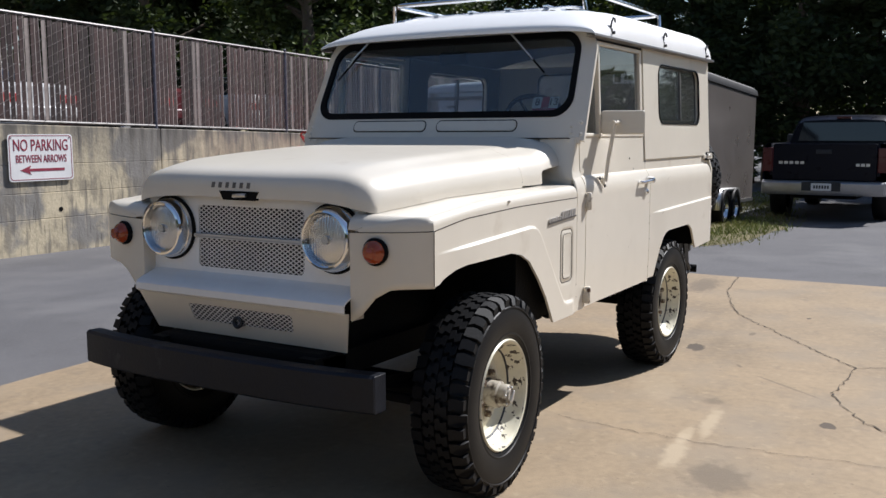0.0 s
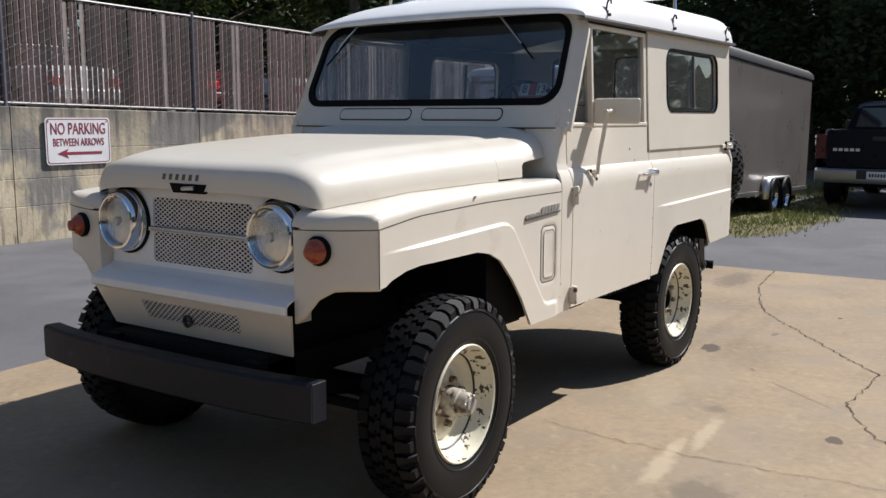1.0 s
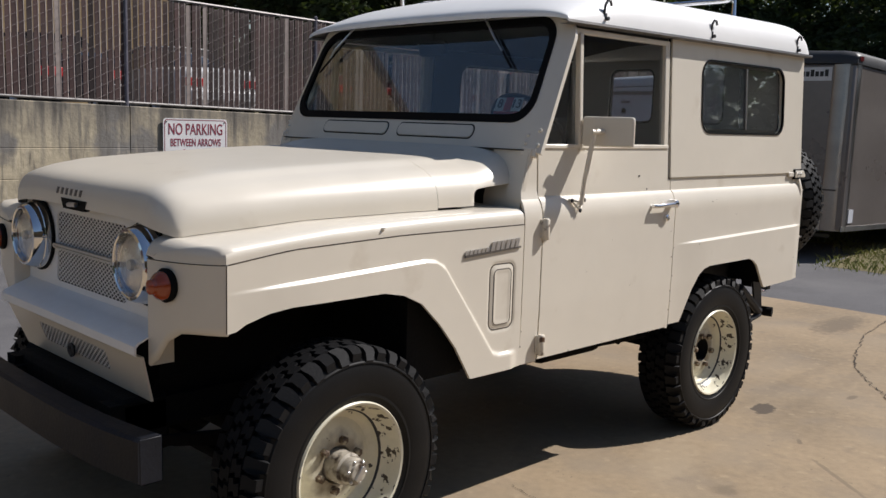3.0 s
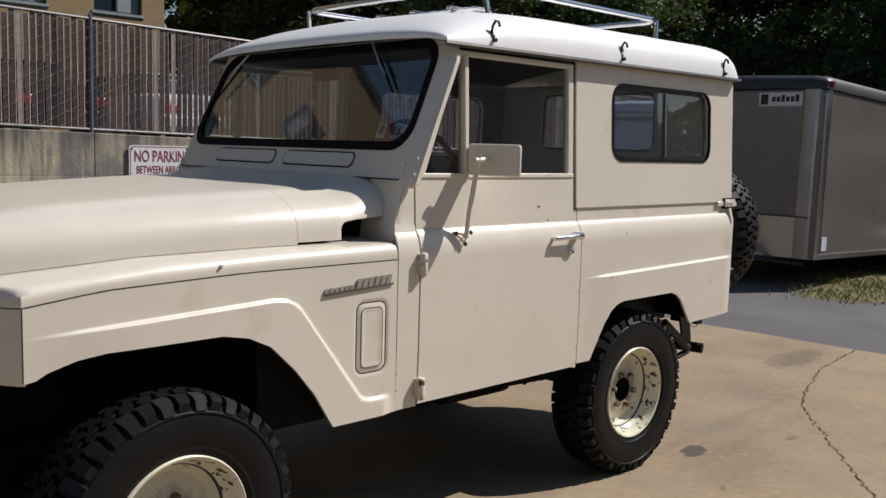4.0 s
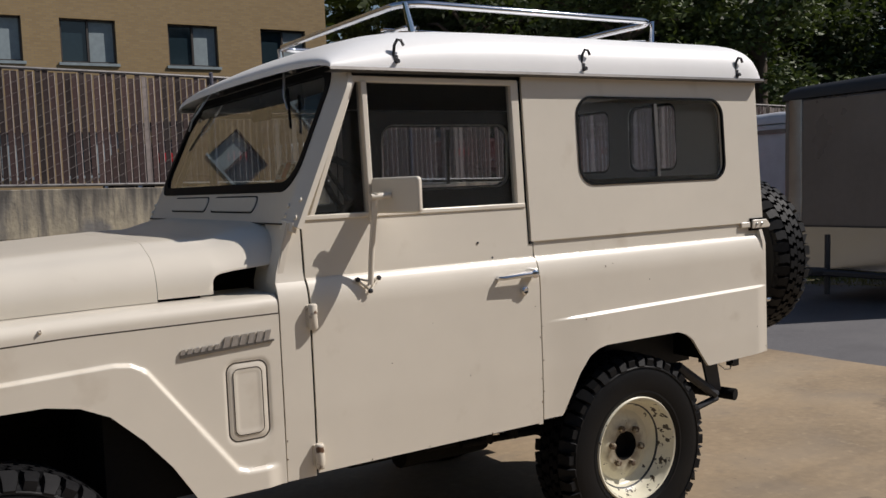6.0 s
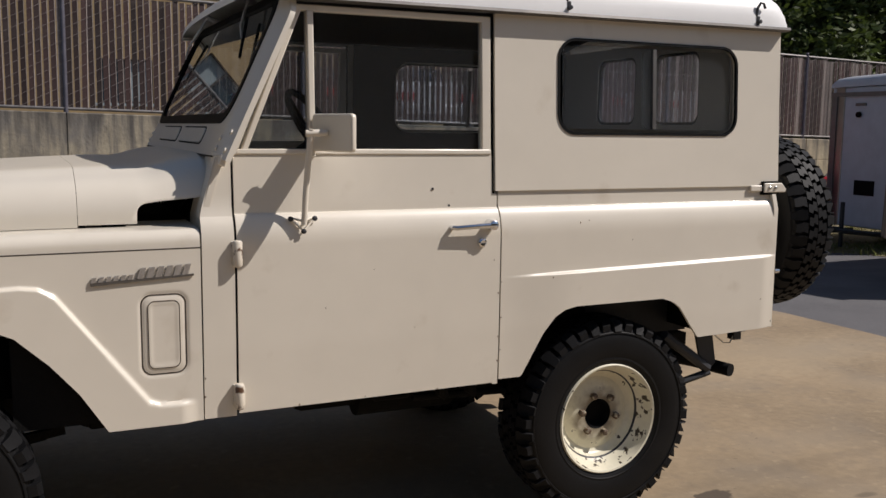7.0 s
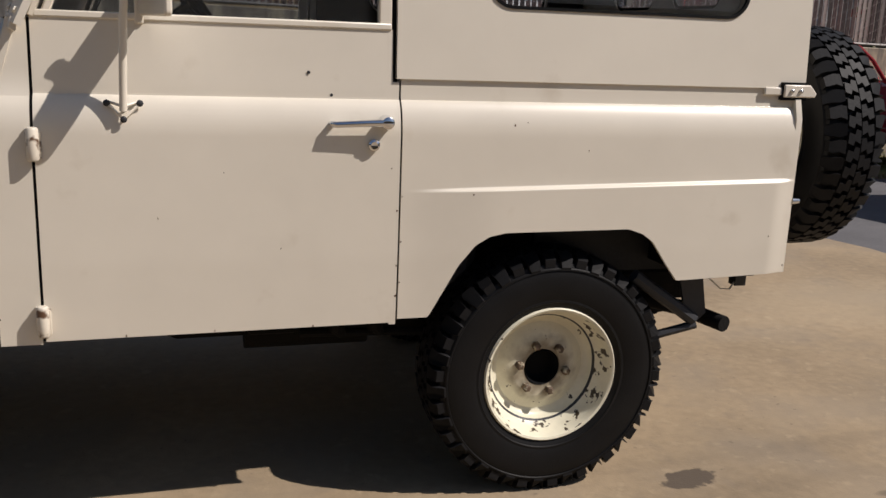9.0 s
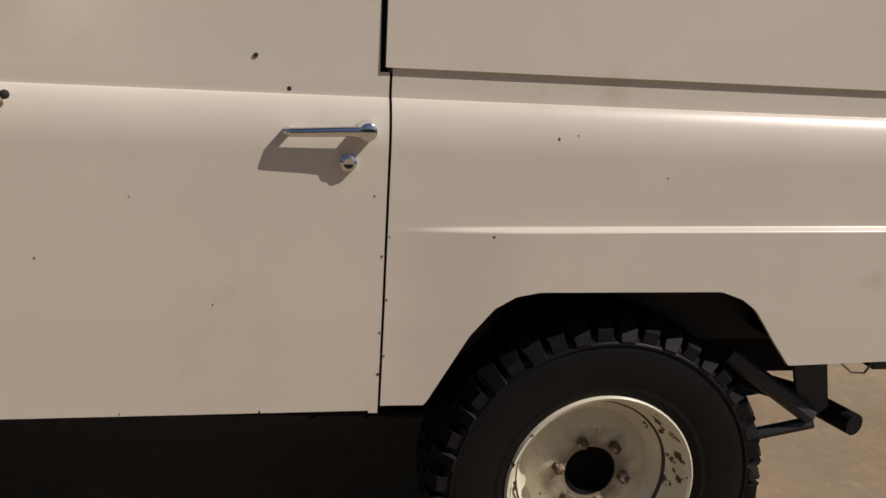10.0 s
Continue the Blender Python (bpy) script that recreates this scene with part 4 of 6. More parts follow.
for s in (-1, 1):
    flap = ring(bmesh.new(), rounded(s * 0.268, 1.479, 0.232, 0.026, 0.024, 6), rounded(s * 0.268, 1.479, 0.2365, 0.0305, 0.027, 6), lambda u, v, w: screen(u, v, 0.0015 - w), 0.004)
    part("vent_gap", flap, SEAL, wf)
    bm = bmesh.new()
    pane(bm, rounded(s * 0.268, 1.479, 0.231, 0.025, 0.023, 6), lambda u, v, w: screen(u, v, 0.005 - w), 0.006)
    part("air_vent", bm, CREAM, wf, bevel=0.002)
    for u, v in ((0.80, 1.445), (0.80, 1.475), (0.845, 1.445), (0.84, 1.50)):
        bolt(wf, narrow(s * u, v) - norm * 0.001, 0.009, norm, CREAM)
    bm = bmesh.new()
    pane(bm, [(s * 0.785, 1.398), (s * 0.845, 1.398), (s * 0.845, 1.432), (s * 0.785, 1.432)], lambda u, v, w: narrow(u, max(v, 1.418)) + Vector((0, 0, min(0.0, v - 1.418))) + norm * (0.006 - w), 0.02)
    part("frame_hinge", bm, CREAM, wf, bevel=0.003)
for base, tip in (((0.50, 1.975), (0.69, 1.735)), ((-0.33, 1.975), (-0.60, 1.735))):
    bm = bmesh.new()
    a, b = screen(*base, 0.03), screen(*tip, 0.022)
    tube(bm, [screen(base[0], base[1], -0.02), a], 0.012, 10)
    mid = a.lerp(b, 0.55) + norm * 0.012
    tube(bm, [a, mid, a.lerp(b, 0.72)], [0.006, 0.004, 0.004], 6)
    wiper = part("wiper", bm, ALLOY, wf, "thin metal wiper arm with a black blade")
    bm = bmesh.new()
    tube(bm, [a.lerp(b, 0.38) - norm * 0.006, b - norm * 0.006], [0.006, 0.005], 6)
    part("blade", bm, SEAL, wiper)
bm = bmesh.new()
tube(bm, [screen(u, 1.4165, 0.001) for u in span(-0.80, 0.80, 0.2)], 0.0028, 6)
part("frame_seam", bm, GROOVE, wf)
# Inspection sticker inside the glass.
bm = bmesh.new()
pane(bm, [(-0.555, 1.573), (-0.695, 1.573), (-0.695, 1.627), (-0.555, 1.627)], lambda u, v, w: screen(u, v, -0.018 - w), 0.001)
stk = part("inspection_sticker", bm, material("white_sticker", (0.62, 0.62, 0.60), 0.6), wf, "white and red inspection sticker", smooth=0)
bm = bmesh.new()
pane(bm, [(-0.605, 1.573), (-0.645, 1.573), (-0.645, 1.627), (-0.605, 1.627)], lambda u, v, w: screen(u, v, -0.0165 - w), 0.001)
pane(bm, [(-0.56, 1.550), (-0.69, 1.550), (-0.69, 1.570), (-0.56, 1.570)], lambda u, v, w: screen(u, v, -0.0165 - w), 0.001)
part("red_field", bm, material("red_sticker", (0.35, 0.03, 0.04), 0.6), stk, smooth=0)


def words(name, body, size, m, mat, parent=None, label="", depth=0.001):
    """Built-in lettering, turned into a mesh."""
    cu = bpy.data.curves.new(name, "FONT")
    cu.body, cu.size, cu.align_x, cu.align_y, cu.extrude = body, size, "CENTER", "CENTER", depth
    cu.offset = size * 0.006
    tmp = new("lettering", cu)
    me = bpy.data.meshes.new_from_object(tmp.evaluated_get(bpy.context.evaluated_depsgraph_get()))
    bpy.data.objects.remove(tmp)
    bpy.data.curves.remove(cu)
    me.transform(m)
    me.materials.clear()
    me.materials.append(mat)
    ob = new(name, me)
    ob.parent = parent
    return tagged(ob, label)


INK = material("black_ink", (0.02, 0.02, 0.02), 0.6)
tilt = math.degrees(math.atan(1 / SLOPE))
for txt, u in (("8", -0.582), ("13", -0.668)):
    words("sticker_number", txt, 0.055, Matrix.Translation(screen(u, 1.60, -0.0155)) @ pose(0, 0, 0, 0, 0, -90) @ pose(0, 0, 0, tilt, 0, 0), INK, stk)

# Roof cap: a low rounded lip on the windscreen frame that swells into the full section.
bm = bmesh.new()
rows = []
for x, lift in [(1.132, 0.18), (1.134, 0.23), (1.140, 0.28), (1.155, 0.345), (1.18, 0.425), (1.215, 0.525), (1.26, 0.64), (1.32, 0.76), (1.40, 0.87), (1.50, 0.95), (1.65, 0.99)] + [(v, 1.0) for v in span(1.8, 2.9, 0.15)] + [(3.05, 1.0), (3.12, 0.99), (3.18, 0.96), (3.22, 0.90), (3.25, 0.80), (3.268, 0.60), (3.275, 0.35), (3.278, 0.05)]:
    edge = interp(x, [(1.13, 1.928), (1.3, 1.925), (3.27, 1.936)])
    half = interp(x, [(1.13, 0.846), (1.3, 0.840), (3.2, 0.837), (3.27, 0.825)])
    sharp = interp(x, [(1.13, 6.0), (1.5, 10.0), (1.9, 14.0)])
    row = []
    for k in range(-24, 25):
        t = math.sin(math.pi / 2 * k / 24)
        e = (1 - abs(t) ** sharp) ** (1 / 2.4)
        row.append((x - 0.025 * (1 - t * t) * max(0.0, 1 - (x - 1.13) / 0.2), t * half, edge + (0.157 * e + 0.035 * (1 - t * t)) * lift))
    rows.append(row)
grid(bm, rows)
roof = part("roof", bm, WHITE, car, "white fibreglass roof cap", smooth=60, solid=Vector((0, 0, -0.012)))
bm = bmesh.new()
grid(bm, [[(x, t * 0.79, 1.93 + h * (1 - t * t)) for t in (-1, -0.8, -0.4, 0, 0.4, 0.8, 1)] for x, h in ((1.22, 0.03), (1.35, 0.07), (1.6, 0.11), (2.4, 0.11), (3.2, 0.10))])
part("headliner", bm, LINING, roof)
# Rack on the roof.
rack = thing("roof_rack", "chrome tubular luggage rack clamped on the white roof", "roof rack")
bm = bmesh.new()
loop = rounded(2.21, 0.015, 0.65, 0.62, 0.10, 5)
tube(bm, [(u, v, 2.203) for u, v in loop + loop[:1]], 0.0135, 10, False)
part("rail", bm, CHROME, rack)
for yy in (-0.36, -0.12, 0.12, 0.36):
    bm = bmesh.new()
    box(bm, 1.60, 2.82, yy - 0.016, yy + 0.016, 2.136, 2.148)
    part("slat", bm, CHROME, rack, bevel=0.003)
for x in (1.62, 2.80):
    bm = bmesh.new()
    tube(bm, [(x, -0.60, 2.112), (x, -0.5, 2.128), (x, 0.5, 2.128), (x, 0.63, 2.112)], 0.009, 8)
    part("cross_bar", bm, CHROME, rack)
for x in (1.57, 2.845):
    for yy in (-0.595, 0.625):
        bm = bmesh.new()
        tube(bm, [(x, yy, 2.205), (x + (0.02 if x < 2 else -0.02), yy * 1.02, 2.095)], [0.010, 0.014], 8)
        box(bm, x - 0.04, x + 0.06, yy - 0.03, yy + 0.03, 2.070, 2.094)
        part("foot", bm, CHROME, rack)

# Rear panel, tailgate hardware.
REAR_AT = {-1: -0.195, 1: 0.30}
bm = bmesh.new()
back = lambda u, v: Vector((3.245 + 0.0 * v, u * interp(v, [(0.70, 0.866), (1.2, 0.866), (1.30, 0.836), (1.93, 0.806)]) / 0.84, v))
for s in (-1, 1):
    plate_with_hole(bm, *sorted((0.0, s * 0.84)), 1.29, 1.93, rounded(REAR_AT[s], 1.71, 0.172, 0.167, 0.05, 5), back, 3)
grid(bm, [[back(u, v) for u in (-0.84, -0.4, 0, 0.4, 0.84)] for v in (0.705, 0.9, 1.1, 1.2, 1.29)])
tail = part("tail_panel", bm, CREAM, car, smooth=40, solid=Vector((-0.02, 0, 0)))
for s in (-1, 1):
    part("rear_window", pane(bmesh.new(), rounded(REAR_AT[s], 1.71, 0.170, 0.165, 0.05, 5), lambda u, v, w: back(u, v) + Vector((-0.008 - w, 0, 0)), 0.004), GLASS, tail).visible_shadow = False
    part("rear_seal", ring(bmesh.new(), rounded(REAR_AT[s], 1.71, 0.160, 0.155, 0.045, 5), rounded(REAR_AT[s], 1.71, 0.182, 0.177, 0.055, 5), lambda u, v, w: back(u, v) + Vector((0.006 - w, 0, 0)), 0.02), SEAL, tail)
    bm = bmesh.new()
    box(bm, 3.112, 3.24, *sorted((s * 0.836, s * 0.8455)), 1.272, 1.297)
    pane(bm, [(3.178, 1.267), (3.292, 1.267), (3.298, 1.280), (3.272, 1.306), (3.178, 1.306)], lambda u, v, w: Vector((u, s * (0.853 - w), v)), 0.05)
    latch = part("tail_hinge", bm, CREAM, tail, bevel=0.004)
    bm = bmesh.new()
    box(bm, 3.172, 3.262, *sorted((s * 0.82, s * 0.8475)), 1.258, 1.313)
    part("hinge_gap", bm, SEAL, latch)
    for x in (3.205, 3.237):
        bolt(latch, (x, s * 0.853, 1.287), 0.007, (0, s, 0), ALLOY)
    bm = bmesh.new()
    tube(bm, [(3.245, s * 0.86, 0.94), (3.272, s * 0.86, 0.94)], [0.012, 0.009], 10)
    part("reflector_stud", bm, CHROME, tail)

# Fender badge, as plain blocks.
fbadge = lambda u, v, w: Vector((0.575 + u, -(0.870 + w), 1.045 + v + 0.045 * u))
bm = bmesh.new()
pane(bm, [(0, -0.010), (0.30, -0.006), (0.30, 0.0), (0.0, 0.0)], fbadge, 0.005)
badge = part("badge", bm, BADGE, car, "dull raised maker's badge")
text_bars(badge, fbadge, 6, 0.013, 0.015, 0.008, BADGE_FACE, slant=0.3)
text_bars(badge, lambda u, v, w: fbadge(u + 0.132, v, w), 6, 0.018, 0.032, 0.0085, BADGE_FACE, slant=0.3)

# Door mirror on the driver's side.
mirror = bmesh.new()
tube(mirror, [(1.225, -0.880, 1.20), (1.228, -0.890, 1.30), (1.234, -0.910, 1.43), (1.240, -0.920, 1.505)], 0.0100, 10)
tube(mirror, [(1.185, -0.862, 1.218), (1.225, -0.876, 1.178), (1.265, -0.862, 1.218)], 0.0045, 8)
tube(mirror, [(1.185, -0.850, 1.222), (1.225, -0.878, 1.21), (1.265, -0.850, 1.222)], 0.004, 8)
tube(mirror, [(1.222, -0.917, 1.492), (1.262, -0.922, 1.494), (1.29, -0.925, 1.495)], [0.011, 0.012, 0.009], 12)
arm = part("mirror_arm", mirror, CREAM, car, "cream tubular mirror arm")
for p in ((1.185, -0.864, 1.218), (1.265, -0.864, 1.218), (1.225, -0.876, 1.178)):
    bolt(arm, p, 0.009, (0, -1, 0), BLACK)
mm = pose(1.276, -0.832, 1.495, 0, 0, -72.4)
bm = bmesh.new()
pane(bm, rounded(0.108, 0.0, 0.108, 0.060, 0.014, 5), lambda u, v, w: mm @ Vector((u, w - 0.010, v)), 0.020)
head = part("mirror_head", bm, CREAM, arm, "cream rectangular mirror", bevel=0.006)
bm = bmesh.new()
pane(bm, rounded(0.108, 0.0, 0.098, 0.050, 0.012, 5), lambda u, v, w: mm @ Vector((u, w + 0.0105, v)), 0.002)
part("mirror_glass", bm, MIRROR, head)
# Rust spot and dents of age on the fender's top edge.
bm = bmesh.new()
tube(bm, [(0.192, -0.862, 1.160), (0.192, -0.8725, 1.164)], [0.007, 0.004], 9)
part("rust_spot", bm, HINGE, car)
# Chips of bare, rusty metal along the seams and in the panels.
chips = random.Random(17)
for x, z, r in ((2.285, 1.172, 0.0022), (2.325, 1.180, 0.0016), (2.165, 0.975, 0.0018), (1.925, 1.05, 0.0016), (1.944, 0.93, 0.0024), (1.945, 0.77, 0.0020), (1.946, 0.68, 0.0026), (1.956, 0.72, 0.0018), (1.957, 0.84, 0.0022),
                (1.957, 0.97, 0.0016), (1.30, 0.92, 0.0015), (1.62, 0.83, 0.0014), (1.47, 1.04, 0.0013), (2.52, 1.10, 0.0014), (3.16, 0.83, 0.0018), (3.235, 0.73, 0.0026), (1.21, 0.60, 0.0022), (1.44, 0.602, 0.0018), (1.71, 0.601, 0.0020), (0.905, 0.72, 0.0022), (0.904, 0.66, 0.0026)):
    h = half_quarter(x, z) if x > 1.95 else half_body(z)
    bm = bmesh.new()
    ring_ = []
    for k in range(7):
        q, rr_ = math.tau * k / 7, r * chips.uniform(0.6, 1.5)
        ring_.append(bm.verts.new((x + rr_ * math.cos(q), -(h + 0.0006), z + 1.3 * rr_ * math.sin(q))))
    bm.faces.new(ring_)
    part("paint_chip", bm, RUST, car, smooth=0, solid=Vector((0, 0.002, 0)))
# Small holes in the door skin.
for x, z in ((1.698, 1.305), (1.760, 1.246)):
    bm = bmesh.new()
    tube(bm, [(x, -0.825, z), (x, -0.8335, z)], 0.0045, 8)
    part("screw_hole", bm, BLACK, car)


# ---- wheels ----
def build_wheel(name, front, spare=False):
    """A mud-terrain tyre on a six-hole steel rim; its axis is y, the outer face towards -y."""
    R, half = 0.392, 0.112
    w = new(name)
    bm = bmesh.new()
    prof = [(0.205, 0.085), (0.222, 0.098), (0.26, 0.110), (0.31, 0.114), (0.345, 0.108), (0.362, 0.10), (0.370, 0.085), (0.374, 0.04), (0.375, 0.0)]
    prof = prof + [(r, -yy) for r, yy in prof[-2::-1]]
    revolve(bm, prof, 72)
    tyre = part("tyre", bm, RUBBER, w, "black mud-terrain tyre with chunky lugs", smooth=30)
    # Raised lines on both walls: the rim guard and the ledge under the lugs.
    for s in (-1, 1):
        for prof in ([(0.236, s * 0.1005), (0.240, s * 0.107), (0.246, s * 0.1065), (0.250, s * 0.1055)], [(0.340, s * 0.1085), (0.3425, s * 0.1125), (0.3465, s * 0.1120), (0.350, s * 0.1075)]):
            part("wall_ridge", revolve(bmesh.new(), prof, 72), RUBBER, tyre)
    bm = bmesh.new()
    count = 44
    pitch = 2 * math.pi / count

    def lug(outline, shift, s):
        """One tread block: an outline over the width and the turn, standing up from the carcass."""
        rings = []
        for low in (False, True):
            ring_ = []
            for yy, da in outline:
                r = interp(yy, [(0.0, 0.394), (0.085, 0.392), (0.098, 0.388), (0.1085, 0.377), (0.1135, 0.352)]) if not low else interp(yy, [(0.0, 0.364), (0.098, 0.360), (0.1085, 0.352), (0.1135, 0.345)])
                q = (shift + (da if low is False else da * 1.06)) * pitch
                ring_.append(bm.verts.new((r * math.cos(q), s * (yy if not low else yy * 0.985), r * math.sin(q))))
            rings.append(ring_)
        bm.faces.new(rings[0])
        for i in range(len(outline)):
            j = (i + 1) % len(outline)
            bm.faces.new((rings[0][i], rings[0][j], rings[1][j], rings[1][i]))
    centre = [(0.002, -0.52), (0.020, -0.60), (0.025, -0.30), (0.047, -0.42), (0.050, 0.20), (0.030, 0.34), (0.023, 0.06), (0.002, 0.24)]
    shoulder = [(0.055, -0.40), (0.078, -0.44), (0.098, -0.36), (0.1085, -0.33), (0.1085, 0.30), (0.098, 0.34), (0.078, 0.26), (0.055, 0.40)]
    long_one = [(0.055, -0.36), (0.080, -0.42), (0.098, -0.38), (0.1085, -0.36), (0.1135, -0.30), (0.1135, 0.28), (0.1085, 0.34), (0.098, 0.38), (0.080, 0.40), (0.055, 0.30)]
    for k in range(count):
        for s in (-1, 1):
            lug(centre, k + (0.5 if s > 0 else 0.0), s)
            lug(long_one if k % 2 else shoulder, k + (0.95 if s > 0 else 0.45), s)
    bmesh.ops.recalc_face_normals(bm, faces=bm.faces)
    tagged(part("tread", bm, TREAD, tyre, smooth=30), kind="stuff")
    bm = bmesh.new()
    dish = -0.006
    prof = [(0.216, -0.090), (0.221, -0.098), (0.216, -0.104), (0.209, -0.101), (0.203, -0.088), (0.197, -0.06), (0.190, -0.046), (0.184, -0.040), (0.178, -0.030), (0.174, dish - 0.022), (0.170, dish - 0.008), (0.160, dish + 0.001), (0.148, dish + 0.004),
            (0.125, dish - 0.006), (0.105, dish - 0.018), (0.092, dish - 0.020), (0.062, dish - 0.020), (0.056, dish - 0.012), (0.054, dish + 0.02)]
    revolve(bm, prof, 64)
    revolve(bm, [(0.203, -0.088), (0.190, 0.0), (0.203, 0.088), (0.216, 0.09)], 48)
    rim = part("rim", bm, RIM_PAINT, w, "chipped cream-painted steel rim", smooth=35)
    # The split ring: a dark line round the well.
    bm, rnd_ = bmesh.new(), random.Random(3)
    rows, grow = [], 0.002
    for k in range(97):
        q = math.tau * k / 96
        grow = min(0.0026, max(0.0001, grow + rnd_.gauss(0, 0.0008))) if k < 96 else grow
        wide = 0.0011 + grow * (0.35 + 0.65 * max(0.0, math.cos(q - 0.6)))
        rows.append([((r + d) * math.cos(q), y_, (r + d) * math.sin(q)) for r, y_, d in ((0.1768, -0.0290, -wide), (0.1775, -0.0318, -0.0006), (0.1798, -0.0352, wide * 0.5), (0.1810, -0.030, 0.001), (0.180, -0.024, 0.002))])
    grid(bm, rows)
    bmesh.ops.remove_doubles(bm, verts=bm.verts, dist=1e-5)
    part("lock_ring", bm, BLACK, rim)
    for k in range(6):
        a = 2 * math.pi * (k + 0.5) / 6
        bm = bmesh.new()
        c = Vector((0.081 * math.cos(a), dish - 0.02, 0.081 * math.sin(a)))
        tube(bm, [c, c + Vector((0, -0.018, 0)), c + Vector((0, -0.022, 0))], [0.0145, 0.014, 0.008], 6)
        part("lug_nut", bm, NUT_RUST, rim, smooth=0)
    if front:
        hub = part("locking_hub", revolve(bmesh.new(), [(0.0, -0.128), (0.028, -0.128), (0.030, -0.120), (0.040, -0.118), (0.044, -0.110), (0.044, -0.085), (0.052, -0.08), (0.053, -0.03), (0.056, 0.03)], 28), HUBSTEEL, w, "grimy steel locking hub")
        bm = bmesh.new()
        box(bm, -0.008, 0.008, -0.137, -0.127, -0.024, 0.024, pose(0, 0, 0, 0, 25, 0))
        part("dial", bm, ALLOY, hub, bevel=0.002)
        for k in range(6):
            a = 2 * math.pi * k / 6
            bolt(hub, (0.036 * math.cos(a), -0.117, 0.036 * math.sin(a)), 0.006, (0, -1, 0), ALLOY)
    else:
        # Black cup puts the hub hole's shade into the colour.
        part("axle_cap", revolve(bmesh.new(), [(0.0, 0.016), (0.040, 0.014), (0.053, 0.0), (0.0545, -0.018), (0.0575, -0.028), (0.0600, -0.024)], 24), SEAL, w)
    part("brake_drum", revolve(bmesh.new(), [(0.0, 0.12), (0.16, 0.12), (0.165, 0.11), (0.165, 0.06), (0.05, 0.05), (0.0, 0.05)], 32), UNDER, w)
    return w


wheel_f = build_wheel("wheel", True)
wheel_f.parent = car
wheel_f.matrix_basis = pose(0.018, -0.838, 0.400, 0, 12, 3) @ Matrix.Scale(1.027, 4)
wheel_r = build_wheel("wheel", False)
wheel_r.parent = car
wheel_r.matrix_basis = pose(2.462, -0.735, 0.390, 0, 40, 0)
copy_thing(wheel_f, pose(0.018, 0.838, 0.400, 0, 77, 180 + 3))
copy_thing(wheel_r, pose(2.462, 0.735, 0.390, 0, 20, 180))
spare = copy_thing(wheel_r, pose(3.495, -0.455, 1.105, 0, 25, 90))
spare.parent = car
bm = bmesh.new()
box(bm, 3.25, 3.43, -0.575, -0.335, 0.98, 1.22)
part("spare_carrier", bm, BLACK, car)

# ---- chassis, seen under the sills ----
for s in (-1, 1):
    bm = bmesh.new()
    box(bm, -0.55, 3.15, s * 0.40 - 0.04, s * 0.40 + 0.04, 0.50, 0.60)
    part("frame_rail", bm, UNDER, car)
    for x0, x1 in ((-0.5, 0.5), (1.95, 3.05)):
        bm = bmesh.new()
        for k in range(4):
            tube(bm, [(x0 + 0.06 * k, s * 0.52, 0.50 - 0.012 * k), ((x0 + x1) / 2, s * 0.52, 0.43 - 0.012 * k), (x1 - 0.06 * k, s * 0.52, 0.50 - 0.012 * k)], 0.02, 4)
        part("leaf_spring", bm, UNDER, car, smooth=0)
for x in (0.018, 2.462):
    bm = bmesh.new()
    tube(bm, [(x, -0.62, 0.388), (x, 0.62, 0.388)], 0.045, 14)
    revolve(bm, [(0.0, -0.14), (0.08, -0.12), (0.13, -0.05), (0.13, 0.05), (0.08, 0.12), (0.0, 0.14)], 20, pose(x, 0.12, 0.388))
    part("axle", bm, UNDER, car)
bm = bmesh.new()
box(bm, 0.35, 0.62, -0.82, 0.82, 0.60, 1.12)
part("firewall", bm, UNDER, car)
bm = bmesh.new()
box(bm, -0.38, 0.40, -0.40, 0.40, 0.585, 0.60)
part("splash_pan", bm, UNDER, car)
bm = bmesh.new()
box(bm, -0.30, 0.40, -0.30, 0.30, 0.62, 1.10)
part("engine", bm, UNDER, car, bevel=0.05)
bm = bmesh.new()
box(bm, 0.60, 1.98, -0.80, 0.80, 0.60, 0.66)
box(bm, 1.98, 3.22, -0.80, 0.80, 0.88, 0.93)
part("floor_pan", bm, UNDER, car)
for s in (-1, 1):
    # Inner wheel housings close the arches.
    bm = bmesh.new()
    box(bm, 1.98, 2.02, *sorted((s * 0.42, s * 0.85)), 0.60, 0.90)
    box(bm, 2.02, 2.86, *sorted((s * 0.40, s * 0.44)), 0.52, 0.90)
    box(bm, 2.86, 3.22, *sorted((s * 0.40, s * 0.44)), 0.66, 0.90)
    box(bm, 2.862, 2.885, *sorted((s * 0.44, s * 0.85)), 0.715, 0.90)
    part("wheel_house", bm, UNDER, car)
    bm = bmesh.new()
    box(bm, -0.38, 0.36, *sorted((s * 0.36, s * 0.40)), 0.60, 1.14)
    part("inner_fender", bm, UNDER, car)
bm = bmesh.new()
tube(bm, [(1.1, 0.25, 0.48), (1.5, 0.2, 0.45), (1.9, 0.0, 0.42), (2.3, -0.02, 0.40)], 0.035, 10)
tube(bm, [(0.45, 0.0, 0.55), (1.1, 0.1, 0.48)], [0.16, 0.14], 14)
part("gearbox", bm, UNDER, car)
bm = bmesh.new()
tube(bm, [(1.55, -0.42, 0.47), (1.95, -0.42, 0.47)], 0.075, 14)
tube(bm, [(0.6, -0.30, 0.50), (1.55, -0.42, 0.47)], 0.025, 10)
